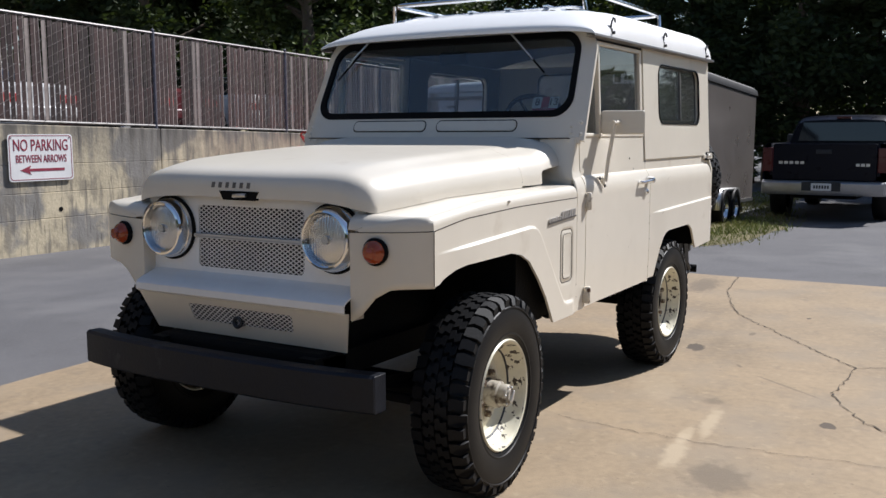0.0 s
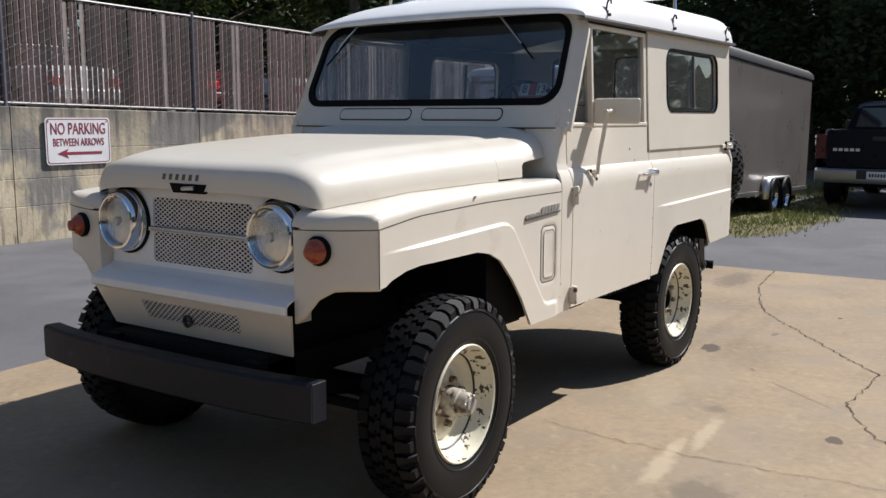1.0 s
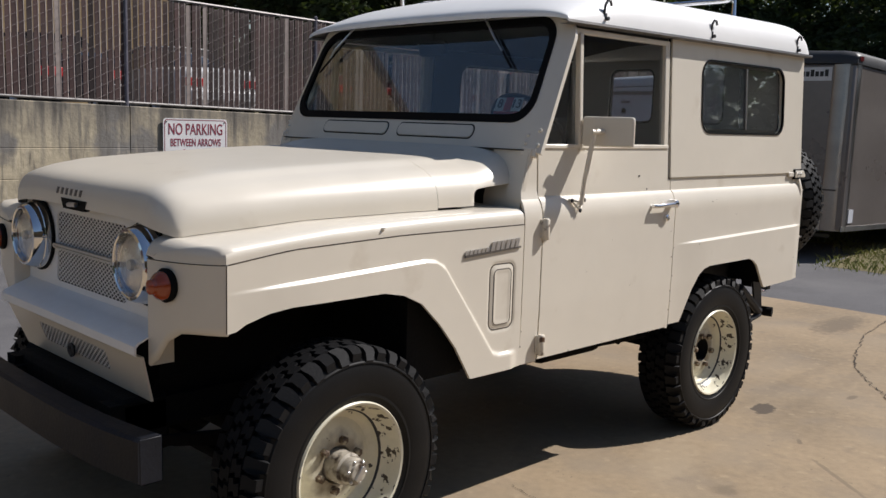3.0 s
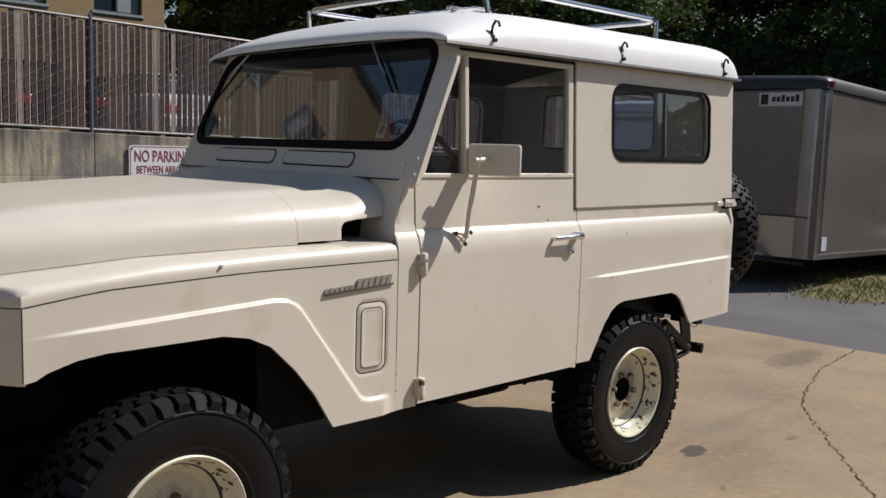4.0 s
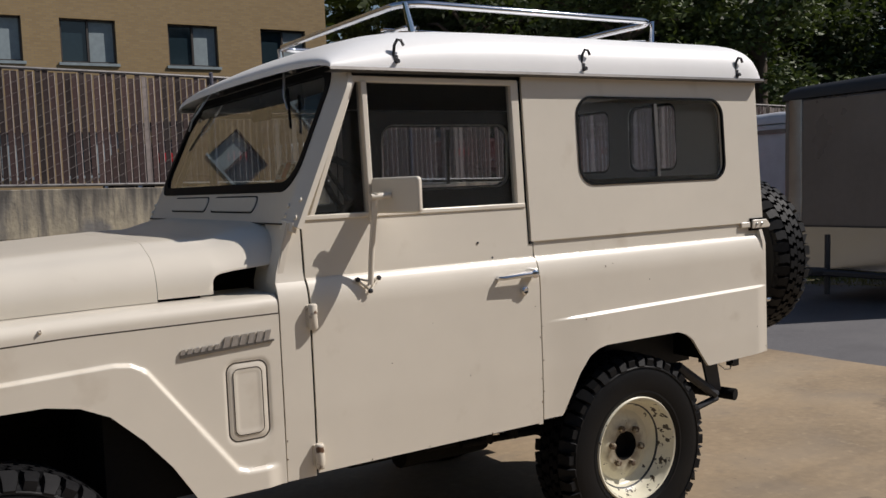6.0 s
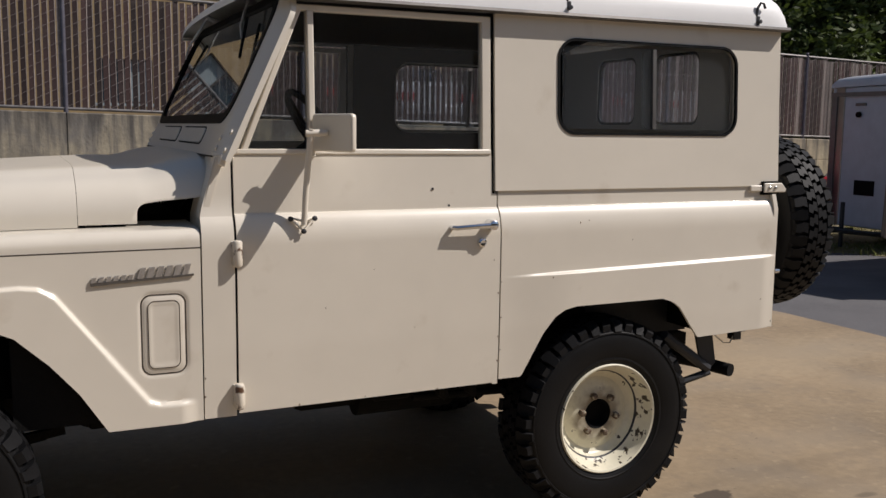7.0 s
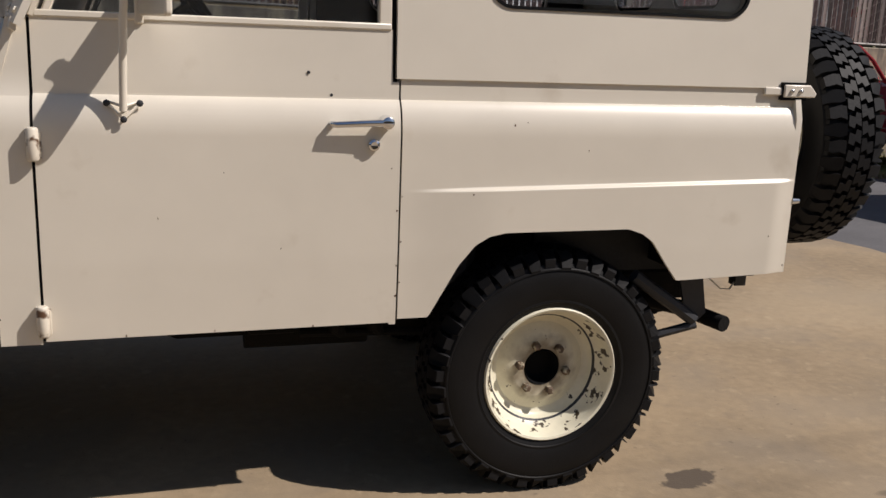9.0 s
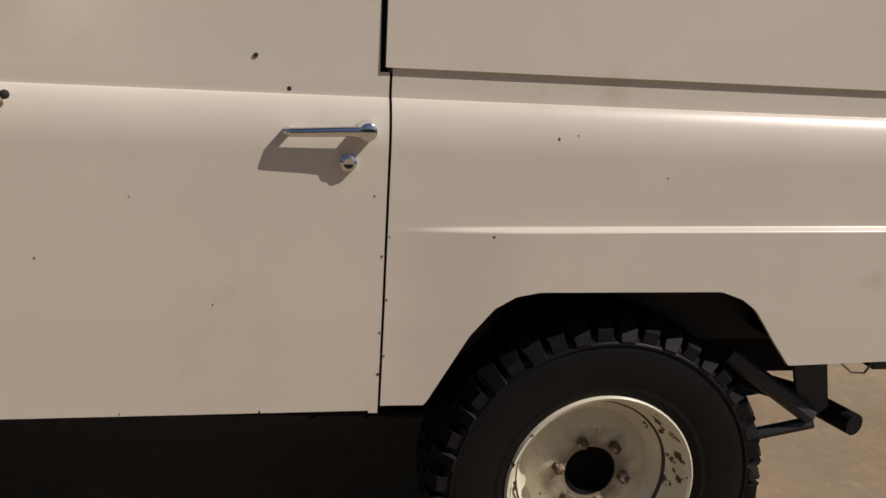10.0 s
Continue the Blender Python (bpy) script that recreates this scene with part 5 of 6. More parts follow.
tube(bm, [(1.95, -0.42, 0.47), (2.15, -0.52, 0.52), (2.45, -0.56, 0.64), (2.80, -0.60, 0.58), (3.02, -0.66, 0.53), (3.07, -0.83, 0.525)], 0.027, 12)
part("exhaust", bm, UNDER, car, "rusty exhaust pipe")
bm = bmesh.new()
tube(bm, [(2.74, -0.80, 0.695), (2.97, -0.80, 0.538)], 0.022, 8)
tube(bm, [(2.82, -0.78, 0.478), (2.98, -0.80, 0.52)], 0.015, 8)
pane(bm, [(2.905, 0.71), (2.992, 0.71), (3.022, 0.554), (2.973, 0.512), (2.95, 0.54)], lambda u, v, w: Vector((u, -0.79 + w, v)), 0.012)
box(bm, 3.02, 3.24, -0.72, -0.66, 0.655, 0.706)
box(bm, 3.15, 3.19, -0.75, -0.71, 0.63, 0.70)
box(bm, 2.45, 2.96, -0.66, -0.64, 0.675, 1.0)
part("rear_bracket", bm, BLACK, car)
bm = bmesh.new()
tube(bm, [(3.05, -0.74, 0.66), (3.09, -0.755, 0.625), (3.13, -0.75, 0.62), (3.15, -0.745, 0.645)], 0.003, 6)
part("loose_wire", bm, ALLOY, car)
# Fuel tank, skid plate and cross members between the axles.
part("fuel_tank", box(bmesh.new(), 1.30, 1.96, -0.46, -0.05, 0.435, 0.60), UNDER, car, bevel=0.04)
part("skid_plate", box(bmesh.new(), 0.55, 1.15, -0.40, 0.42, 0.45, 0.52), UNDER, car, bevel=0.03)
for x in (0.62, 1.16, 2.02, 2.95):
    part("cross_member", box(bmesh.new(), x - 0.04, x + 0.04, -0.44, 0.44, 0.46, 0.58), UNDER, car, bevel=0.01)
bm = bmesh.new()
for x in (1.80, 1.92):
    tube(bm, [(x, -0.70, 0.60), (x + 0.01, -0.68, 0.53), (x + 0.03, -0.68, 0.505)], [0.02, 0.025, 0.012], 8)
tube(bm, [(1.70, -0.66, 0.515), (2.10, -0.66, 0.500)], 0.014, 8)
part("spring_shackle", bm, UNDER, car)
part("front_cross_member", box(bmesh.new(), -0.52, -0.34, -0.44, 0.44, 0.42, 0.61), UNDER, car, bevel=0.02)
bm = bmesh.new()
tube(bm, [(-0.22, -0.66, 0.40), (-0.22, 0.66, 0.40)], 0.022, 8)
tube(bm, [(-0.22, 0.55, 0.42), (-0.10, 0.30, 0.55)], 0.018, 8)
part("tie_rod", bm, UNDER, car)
# Step iron under the door.
bm = bmesh.new()
tube(bm, [(1.50, -0.62, 0.60), (1.56, -0.64, 0.52), (1.68, -0.64, 0.52), (1.74, -0.62, 0.60)], 0.012, 8)
part("step_iron", bm, UNDER, car)

# ---- cabin ----
bm = bmesh.new()
rows = [[(x, s, z) for s in (-0.79, -0.4, 0, 0.4, 0.79)] for x, z in ((1.02, 1.41), (1.10, 1.41), (1.14, 1.38), (1.15, 1.20), (1.05, 1.05))]
grid(bm, rows)
part("dashboard", bm, DASH, car)
for s in (-0.42, 0.42):
    seat = part("seat", box(bmesh.new(), 1.42, 1.92, s - 0.26, s + 0.26, 0.92, 1.04), VINYL, car, "dark vinyl front seat", bevel=0.03)
    part("backrest", box(bmesh.new(), 1.86, 1.98, s - 0.25, s + 0.25, 1.02, 1.46, pose(0.14, 0, -0.12, 0, 8, 0)), VINYL, seat, bevel=0.035)
bm = bmesh.new()
sm = pose(1.42, -0.42, 1.48, 0, -125, 0)
loop = [sm @ Vector((0.192 * math.cos(2 * math.pi * k / 32), 0.192 * math.sin(2 * math.pi * k / 32), 0)) for k in range(33)]
tube(bm, loop, 0.013, 8, False)
for k in (0.4, 2.0, 4.0):
    tube(bm, [sm @ Vector((0, 0, 0.03)), sm @ Vector((0.188 * math.cos(k), 0.188 * math.sin(k), 0))], 0.009, 6)
tube(bm, [sm @ Vector((0, 0, 0.02)), sm @ Vector((0, 0, 0.36))], 0.018, 8)
part("steering_wheel", bm, SEAL, car, "thin black steering wheel")
bm = bmesh.new()
pane(bm, rounded(0.0, 1.845, 0.085, 0.035, 0.02, 4), lambda u, v, w: Vector((1.21 + w, u, v)), 0.02)
tube(bm, [(1.22, 0, 1.87), (1.22, 0, 1.96)], 0.006, 6)
part("rear_view_mirror", bm, SEAL, car)
for s in (-1, 1):
    part("rear_bench", box(bmesh.new(), 2.05, 3.15, *sorted((s * 0.45, s * 0.80)), 0.94, 1.12), VINYL, car, bevel=0.03)

# ---- retaining wall and fence along the far side of the lot ----
WALL_Y = 9.0


def wall_top(x):
    return 1.68 - 0.02 * x


def fence_top(x):
    return 3.23 - 0.024 * x


SLAT = material("weathered_brown_slat", (0.046, 0.024, 0.0215), 0.75, var=0.4, scale=2.5, fine=30, per_piece=0.6, second=(0.090, 0.064, 0.058), second_scale=3.5, second_edge=(0.50, 0.75))
GALV = material("dull_galvanised_steel", (0.21, 0.20, 0.195), 0.5, metal=0.6, var=0.2, scale=10)
POST = material("dark_painted_post", (0.12, 0.115, 0.14), 0.5, metal=0.3, var=0.2, scale=10)
PANEL_STEPS = [-24.0, -17.9, -11.75, -8.7, -5.65, -2.6, 0.98, 4.08, 7.25, 10.4, 13.5, 16.6, 22.7, 28.8, 34.9]
wall = thing("wall_north", "stained cast-concrete retaining wall with vertical joints", "wall", kind="structure")
for a, b in zip(PANEL_STEPS, PANEL_STEPS[1:]):
    bm = bmesh.new()
    n = 8
    rows = []
    for i in range(n + 1):
        x = a + 0.008 + (b - a - 0.016) * i / n
        rows.append([(x, WALL_Y + dy, z) for dy, z in ((0.0, -0.6), (0.0, 0.25), (0.005, 0.258), (0.0, 0.266), (0.0, 0.62), (0.005, 0.628), (0.0, 0.636), (0.0, 1.02), (0.005, 1.028), (0.0, 1.036), (0.0, wall_top(x) - 0.012), (0.012, wall_top(x)), (0.30, wall_top(x)), (0.30, -0.6))])
    vs = grid(bm, rows, True)
    bm.faces.new(vs[0][::-1]), bm.faces.new(vs[-1])
    part("wall_panel", bm, WALLCON, wall, smooth=0)
bm = bmesh.new()
grid(bm, [[(x, WALL_Y + 0.02, -0.6), (x, WALL_Y + 0.02, wall_top(x) - 0.03)] for x in PANEL_STEPS])
part("joint_backing", bm, WALLCON, wall, smooth=0)
bm = bmesh.new()
grid(bm, [[(x, WALL_Y + 0.3, wall_top(x) - 0.06), (x, 70, 1.2)] for x in (-60, -20, 0, 20, 60)])
tagged(part("upper_ground", bm, ASPHALT), "raised asphalt lot behind the retaining wall", "ground", kind="structure")
# Weep holes.
for x in (5.35, 8.6, 2.2, 11.8):
    bm = bmesh.new()
    tube(bm, [(x, WALL_Y - 0.004, 0.38), (x, WALL_Y + 0.05, 0.38)], 0.035, 12)
    part("weep_hole", bm, SEAL, wall)

fence = thing("chain_link_fence", "chain-link fence with weathered brown privacy slats on the concrete wall", "fence")
FY = WALL_Y + 0.10
for x in PANEL_STEPS:
    bm = bmesh.new()
    tube(bm, [(x, FY, wall_top(x) - 0.05), (x, FY, fence_top(x) + 0.03)], 0.030, 10)
    tube(bm, [(x, FY, fence_top(x) + 0.03), (x, FY, fence_top(x) + 0.05)], [0.034, 0.012], 10)
    part("post", bm, POST, fence)
for name, f_, r in (("top_rail", lambda x: fence_top(x) - 0.02, 0.021), ("bottom_rail", lambda x: wall_top(x) + 0.048, 0.021)):
    bm = bmesh.new()
    tube(bm, [(x, FY, f_(x)) for x in (-24, -8, 4, 16, 34.9)], r, 8)
    part(name, bm, GALV, fence)
# Slats woven through the mesh: pieces near the lot, the rest joined.
rnd = random.Random(11)
slat_me = bpy.data.meshes.new("slat")
bm = bmesh.new()
box(bm, -0.0435, 0.0200, -0.002, 0.002, 0.0, 1.0)
brown = len(bm.faces)
# Pale strip paints in the bright sunlit lines between the slats.
box(bm, 0.0190, 0.0270, -0.006, -0.001, 0.0, 1.0)
bm.faces.ensure_lookup_table()
for f in bm.faces[brown:]:
    f.material_index = 1
bm.to_mesh(slat_me)
bm.free()
slat_me.materials.append(SLAT)
slat_me.materials.append(material("sunlit_slat_line", (0.44, 0.37, 0.335), 0.7, var=0.35, scale=2.0, fine=30, per_piece=0.5))
pale_me = slat_me.copy()
pale_me.materials.clear()
BLEACHED = material("bleached_slat", (0.24, 0.20, 0.18), 0.75, var=0.3, scale=2.5, fine=30, per_piece=0.35)
for _ in range(2):
    pale_me.materials.append(BLEACHED)
far = bmesh.new()
x = -24.0
while x < 34.9:
    z0, z1 = wall_top(x) + 0.06, fence_top(x) - 0.04
    lean = rnd.gauss(0, 0.15) if rnd.random() < 0.96 else rnd.gauss(0, 0.6)
    m = Matrix.Translation((x, FY + rnd.uniform(-0.004, 0.004), z0 - rnd.choice((0, 0, 0, 0.02)))) @ pose(0, 0, 0, 0, lean, rnd.gauss(0, 3)) @ Matrix.Diagonal((rnd.choice((1, 1, 1.04, 0.96)), 1, z1 - z0 - rnd.choice((0.0, 0.0, 0.0, 0.03)), 1))
    gone = rnd.random() < 0.004
    if not gone:
        if -2.0 < x < 18.0:
            ob = new("slat", pale_me if rnd.random() < (0.07 if x < 11.5 else 0.40) else slat_me)
            ob.parent = fence
            ob.matrix_basis = m
        else:
            box(far, -0.040, 0.040, -0.003, 0.003, 0.0, 1.0, m)
    x += 0.0885
tagged(part("far_slats", far, SLAT, fence, smooth=0), "weathered brown slats", kind="stuff")
bm = bmesh.new()


def strand(p, q, r):
    d = (q - p).normalized()
    s, u = d.cross(Vector((0, 1, 0))).normalized() * r, Vector((0, r, 0))
    a = [bm.verts.new(p + o) for o in (s, -u, -s, u)]
    b = [bm.verts.new(q + o) for o in (s, -u, -s, u)]
    for i in range(4):
        bm.faces.new((a[i], a[(i + 1) % 4], b[(i + 1) % 4], b[i]))


x = -24.0
while x < 31.8:
    z0, z1 = wall_top(x) + 0.05, fence_top(x) - 0.02
    run = (z1 - z0) * 1.88
    strand(Vector((x, FY - 0.022, z0)), Vector((x + run, FY - 0.022, z1 - 0.024 * run)), 0.0022)
    strand(Vector((x, FY + 0.018, z1)), Vector((x + run, FY + 0.018, z0 - 0.02 * run)), 0.0020)
    x += 0.2655
tagged(part("wire_mesh", bm, material("weathered_mesh_wire", (0.25, 0.215, 0.205), 0.7, metal=0.1, var=0.3, scale=6), fence, smooth=0), "thin galvanised diamond mesh", kind="stuff")

# No-parking sign on the wall.
SIGN_WHITE = material("sign_white", (0.74, 0.73, 0.72), 0.5, var=0.08, scale=3, fine=20)
SIGN_RED = material("sign_red", (0.25, 0.03, 0.055), 0.5, var=0.15)
sign = thing("parking_sign", "white no-parking sign with dark red letters on the concrete wall", "sign")
SX, SZ, SW, SH = 5.055, 1.125, 0.51, 0.325
sp = lambda u, v, w: Vector((SX + u, WALL_Y - 0.03 - w, SZ + v))
part("plate", pane(bmesh.new(), rounded(0, 0, SW, SH, 0.05, 5), sp, 0.006), SIGN_WHITE, sign)
part("border", ring(bmesh.new(), rounded(0, 0, SW - 0.028, SH - 0.028, 0.04, 5), rounded(0, 0, SW - 0.018, SH - 0.018, 0.045, 5), lambda u, v, w: sp(u, v, 0.004 + w), 0.004), SIGN_RED, sign, "thin dark red border")
sm_ = lambda u, v, sx: Matrix.Translation(sp(u, v, 0.008)) @ pose(0, 0, 0, 90, 0, 0) @ Matrix.Diagonal((sx, 1, 1, 1))
words("lettering", "NO PARKING", 0.225, sm_(0, 0.165, 0.64), SIGN_RED, sign, depth=0.002)
words("lettering", "BETWEEN ARROWS", 0.15, sm_(0, -0.02, 0.60), SIGN_RED, sign, depth=0.002)
part("arrow", pane(bmesh.new(), [(-0.34, -0.17), (-0.17, -0.235), (-0.20, -0.188), (0.36, -0.188), (0.36, -0.150), (-0.20, -0.150), (-0.17, -0.105)], lambda u, v, w: sp(u, v, 0.006 + w), 0.004), SIGN_RED, sign, "dark red arrow")
for u in (-SW + 0.05, SW - 0.05):
    bm = bmesh.new()
    tube(bm, [sp(u, SH - 0.05, 0.006), sp(u, SH - 0.05, 0.016)], [0.014, 0.008], 8)
    part("screw", bm, ALLOY, sign)
bm = bmesh.new()
for u in (-0.3, 0.3):
    box(bm, SX + u - 0.03, SX + u + 0.03, WALL_Y - 0.031, WALL_Y + 0.01, SZ - 0.25, SZ + 0.25)
part("batten", bm, GALV, sign)

# ---- yellow brick building beyond the fence ----
BRICK = material("yellow_brick", (0.33, 0.23, 0.11), 0.85, var=0.15, scale=1.2, fine=12, bump=0.2, bump_scale=20)
nt = BRICK.node_tree
bt = nt.nodes.new("ShaderNodeTexBrick")
bt.inputs["Scale"].default_value = 1.0
bt.inputs["Brick Width"].default_value, bt.inputs["Row Height"].default_value, bt.inputs["Mortar Size"].default_value = 0.21, 0.072, 0.006
bt.inputs["Color1"].default_value, bt.inputs["Color2"].default_value, bt.inputs["Mortar"].default_value = (0.29, 0.20, 0.095, 1), (0.34, 0.24, 0.115, 1), (0.25, 0.20, 0.14, 1)
mp = nt.nodes.new("ShaderNodeMapping")
mp.inputs["Rotation"].default_value = (radians(90), 0, 0)
nt.links.new(nt.nodes["Texture Coordinate"].outputs["Object"], mp.inputs["Vector"])
nt.links.new(mp.outputs[0], bt.inputs["Vector"])
nt.links.new(bt.outputs["Color"], nt.nodes["Principled BSDF"].inputs["Base Color"])
WINDARK = material("dark_window_glass", (0.02, 0.035, 0.045), 0.08, var=0.1, coat=0.3)
WFRAME = material("bronze_window_frame", (0.06, 0.05, 0.045), 0.5)
BLIND = material("pale_window_blind", (0.25, 0.30, 0.32), 0.6)


def brick_building(label, x0, x1, y0, y1, height, wx, wide, tall, sills, turn=None):
    """A flat-roofed brick block with sash windows in its south face."""
    b = thing("brick_building", label, "building")
    bm = bmesh.new()
    zs = sorted({0.0, height, *[s for z in sills for s in (z, z + tall)]})
    cuts = sorted({x0, x1, *[c for w in wx for c in (w, w + wide)]})
    for a, c in zip(cuts, cuts[1:]):
        for z, t in zip(zs, zs[1:]):
            if a in wx and z in sills:
                continue
            box(bm, a, c, y0, y0 + 0.3, z, t)
    box(bm, x0, x1, y1 - 0.3, y1, 0, height)
    box(bm, x0, x0 + 0.3, y0 + 0.3, y1 - 0.3, 0, height)
    box(bm, x1 - 0.3, x1, y0 + 0.3, y1 - 0.3, 0, height)
    bmesh.ops.remove_doubles(bm, verts=bm.verts, dist=1e-5)
    part("wall", bm, BRICK, b, smooth=0)
    bm = bmesh.new()
    box(bm, x0 - 0.1, x1 + 0.1, y0 - 0.1, y1 + 0.1, height, height + 0.25)
    part("roof", bm, WFRAME, b, smooth=0)
    for w in wx:
        for z in sills:
            bm = bmesh.new()
            for a, c, d, e in ((w, w + 0.06, z, z + tall), (w + wide - 0.06, w + wide, z, z + tall), (w, w + wide, z, z + 0.06), (w, w + wide, z + tall - 0.06, z + tall), (w + wide * 0.5 - 0.03, w + wide * 0.5 + 0.03, z, z + tall)):
                box(bm, a, c, y0 + 0.12, y0 + 0.19, d, e)
            win = part("window", bm, WFRAME, b, smooth=0)
            bm = bmesh.new()
            box(bm, w, w + wide, y0 + 0.19, y0 + 0.21, z, z + tall)
            part("pane", bm, WINDARK, win, smooth=0)
            bm = bmesh.new()
            box(bm, w + wide * 0.53, w + wide - 0.06, y0 + 0.175, y0 + 0.185, z + 0.06, z + tall - 0.06)
            part("blind", bm, BLIND, win, smooth=0)
            bm = bmesh.new()
            box(bm, w - 0.08, w + wide + 0.08, y0 - 0.05, y0 + 0.12, z - 0.09, z)
            part("sill", bm, BLIND, win, smooth=0)
    if turn is not None:
        b.matrix_basis = turn
    return b


brick_building("yellow brick building with dark sash windows behind the fence", -40.3, 14.9, 28.0, 38.0, 21.0, [-38.6 + 3.3 * k for k in range(12)] + [2.78, 5.62, 9.05, 12.34], 1.72, 1.40, (2.20, 5.81, 9.42, 13.03, 16.64))

# An unseen plain shaded block, added behind the camera for closure and reflections.
brick_building("unseen plain brick building added to close the lot's sunny side", -22.0, 26.0, 0.0, 6.0, 5.5, [-20.0 + 4.0 * k for k in range(11)], 1.22, 1.5, (1.0,), pose(4.0, -16.0, 0.0, 0, 0, 180))

# ---- trailers and parked vehicles ----
TRAILER = material("bronze_grey_aluminium_skin", (0.195, 0.172, 0.158), 0.30, metal=0.35, var=0.1, scale=1.5, fine=12, rough_var=0.1)
TRAILER_TOP = material("black_trailer_roof_edge", (0.03, 0.03, 0.032), 0.5, var=0.15)
TRIM_METAL = material("dulled_corner_metal", (0.36, 0.34, 0.33), 0.32, metal=1.0, var=0.15, scale=4, rough_var=0.1)
PLATE = material("polished_stone_guard", (0.45, 0.44, 0.43), 0.2, metal=1.0, var=0.10, scale=3, bump=0.05, bump_scale=3, rough_var=0.05)
BOXWHITE = material("dull_white_panel", (0.55, 0.57, 0.62), 0.5, var=0.08)
RED = material("red_car_paint", (0.30, 0.012, 0.02), 0.3, var=0.06, coat=0.4)
NAVY = material("dark_blue_car_paint", (0.004, 0.005, 0.012), 0.3, var=0.1, coat=0.0, spec=0.15)
CARWHITE = material("white_car_paint", (0.65, 0.65, 0.65), 0.35, var=0.05, coat=0.3)
TAIL_RED = material("red_lamp_plastic", (0.45, 0.012, 0.015), 0.25, var=0.05, coat=0.4)
CAR_GLASS = material("tinted_car_glass", (0.01, 0.013, 0.016), 0.06, var=0.0, rough_var=0.0, coat=0.4)


def simple_wheel(name, r, w, parent, m, rim_mat=ALLOY):
    """A road wheel; axis y, outer face towards -y."""
    t = part(name, revolve(bmesh.new(), [(0.62 * r, -w / 2 * 0.8), (0.7 * r, -w / 2), (0.93 * r, -w / 2), (r, -w / 2 * 0.75), (r, w / 2 * 0.75), (0.93 * r, w / 2), (0.62 * r, w / 2 * 0.8)], 32), RUBBER, parent)
    t.matrix_basis = m
    part("rim", revolve(bmesh.new(), [(0.64 * r, -w / 2 * 0.86), (0.60 * r, -w / 2 * 0.8), (0.55 * r, -w * 0.2), (0.30 * r, -w * 0.16), (0.22 * r, -w * 0.30), (0.0, -w * 0.32)], 24), rim_mat, t)
    return t


def cargo_trailer(label, at, length, width, height, skin, top, stone_guard, sign_):
    """A tandem-axle box trailer; its front face is towards -x, the near side towards -y."""
    t = new("cargo_trailer")
    tagged(t, label, "trailer")
    z0 = 0.32
    bm = bmesh.new()
    box(bm, 0.0, length, 0.0, width, z0, height - 0.16)
    body = part("body", bm, skin, t, bevel=0.03)
    bm = bmesh.new()
    rows = []
    for x, k in ((-0.015, 0.0), (-0.01, 0.5), (0.05, 0.9), (0.15, 1.0), (length - 0.15, 1.0), (length - 0.03, 0.8), (length + 0.01, 0.3), (length + 0.01, 0.0)):
        rows.append([(x, -0.02, height - 0.17), (x, -0.02, height - 0.17 + 0.10 * k), (x, 0.05, height - 0.17 + 0.15 * k), (x, 0.2, height - 0.16 + 0.16 * k), (x, width / 2, height - 0.15 + 0.18 * k), (x, width - 0.2, height - 0.16 + 0.16 * k), (x, width - 0.05, height - 0.17 + 0.15 * k), (x, width + 0.02, height - 0.17 + 0.1 * k), (x, width + 0.02, height - 0.17)])
    grid(bm, rows)
    part("roof", bm, top, t, smooth=60)
    for y_ in (0.0, width):
        bm = bmesh.new()
        pts = [(0.17, -0.004), (0.155, -0.012), (0.13, -0.013)] + [(0.12 - 0.133 * math.sin(a), 0.12 - 0.133 * math.cos(a)) for a in (0.0, 0.26, 0.52, 0.79, 1.05, 1.31, 1.57)] + [(-0.013, 0.14), (-0.013, 0.23), (-0.010, 0.245), (-0.002, 0.25)]
        wave = random.Random(5)
        grid(bm, [[(a + wave.uniform(-0.002, 0.002), (b if y_ == 0 else width - b) + wave.uniform(-0.002, 0.002), z) for a, b in pts] for z in span(z0, height - 0.17, 0.22)])
        part("corner_trim", bm, TRIM_METAL, t, "polished corner trim", smooth=60)
    if stone_guard:
        bm = bmesh.new()
        box(bm, -0.008, 0.0, 0.24, width - 0.24, z0, 0.80)
        part("stone_guard", bm, PLATE, t, "polished metal stone guard")
        bm = bmesh.new()
        box(bm, -0.019, 0.0, 0.09, width - 0.09, 0.795, 0.815)
        part("moulding", bm, WFRAME, t)
    bm = bmesh.new()
    box(bm, 0.02, length, -0.012, 0.0, z0, z0 + 0.06)
    part("skirt", bm, ALLOY, t)
    for x in (length * 0.52, length * 0.52 + 0.72):
        simple_wheel("wheel", 0.32, 0.19, t, pose(x, -0.06, 0.28), CHROME)
    bm = bmesh.new()
    pts = [(-0.42, 0.26), (-0.36, 0.50), (-0.26, 0.60), (0.26 + 0.72, 0.60), (0.36 + 0.72, 0.50), (0.42 + 0.72, 0.26)]
    base = [(length * 0.52 + u, v) for u, v in pts]
    inner = [(length * 0.52 + 0.36 + (u - 0.36) * 0.9, 0.26 + (v - 0.26) * 0.86) for u, v in pts]
    rows = [[(u, -0.13, v) for u, v in base], [(u, 0.0, v) for u, v in base]]
    grid(bm, rows)
    grid(bm, [[(u, -0.13, v) for u, v in base], [(u, -0.125, v) for u, v in inner]])
    part("mudguard", bm, ALLOY, t, "bright rounded mudguard", solid=0.006)
    for y_, x in ((-0.012, 0.05),):
        bm = bmesh.new()
        box(bm, x - 0.02, x + 0.09, y_ - 0.02, 0.02, height - 0.13, height - 0.08)
        part("marker_lamp", bm, REDLENS, t)
    bm = bmesh.new()
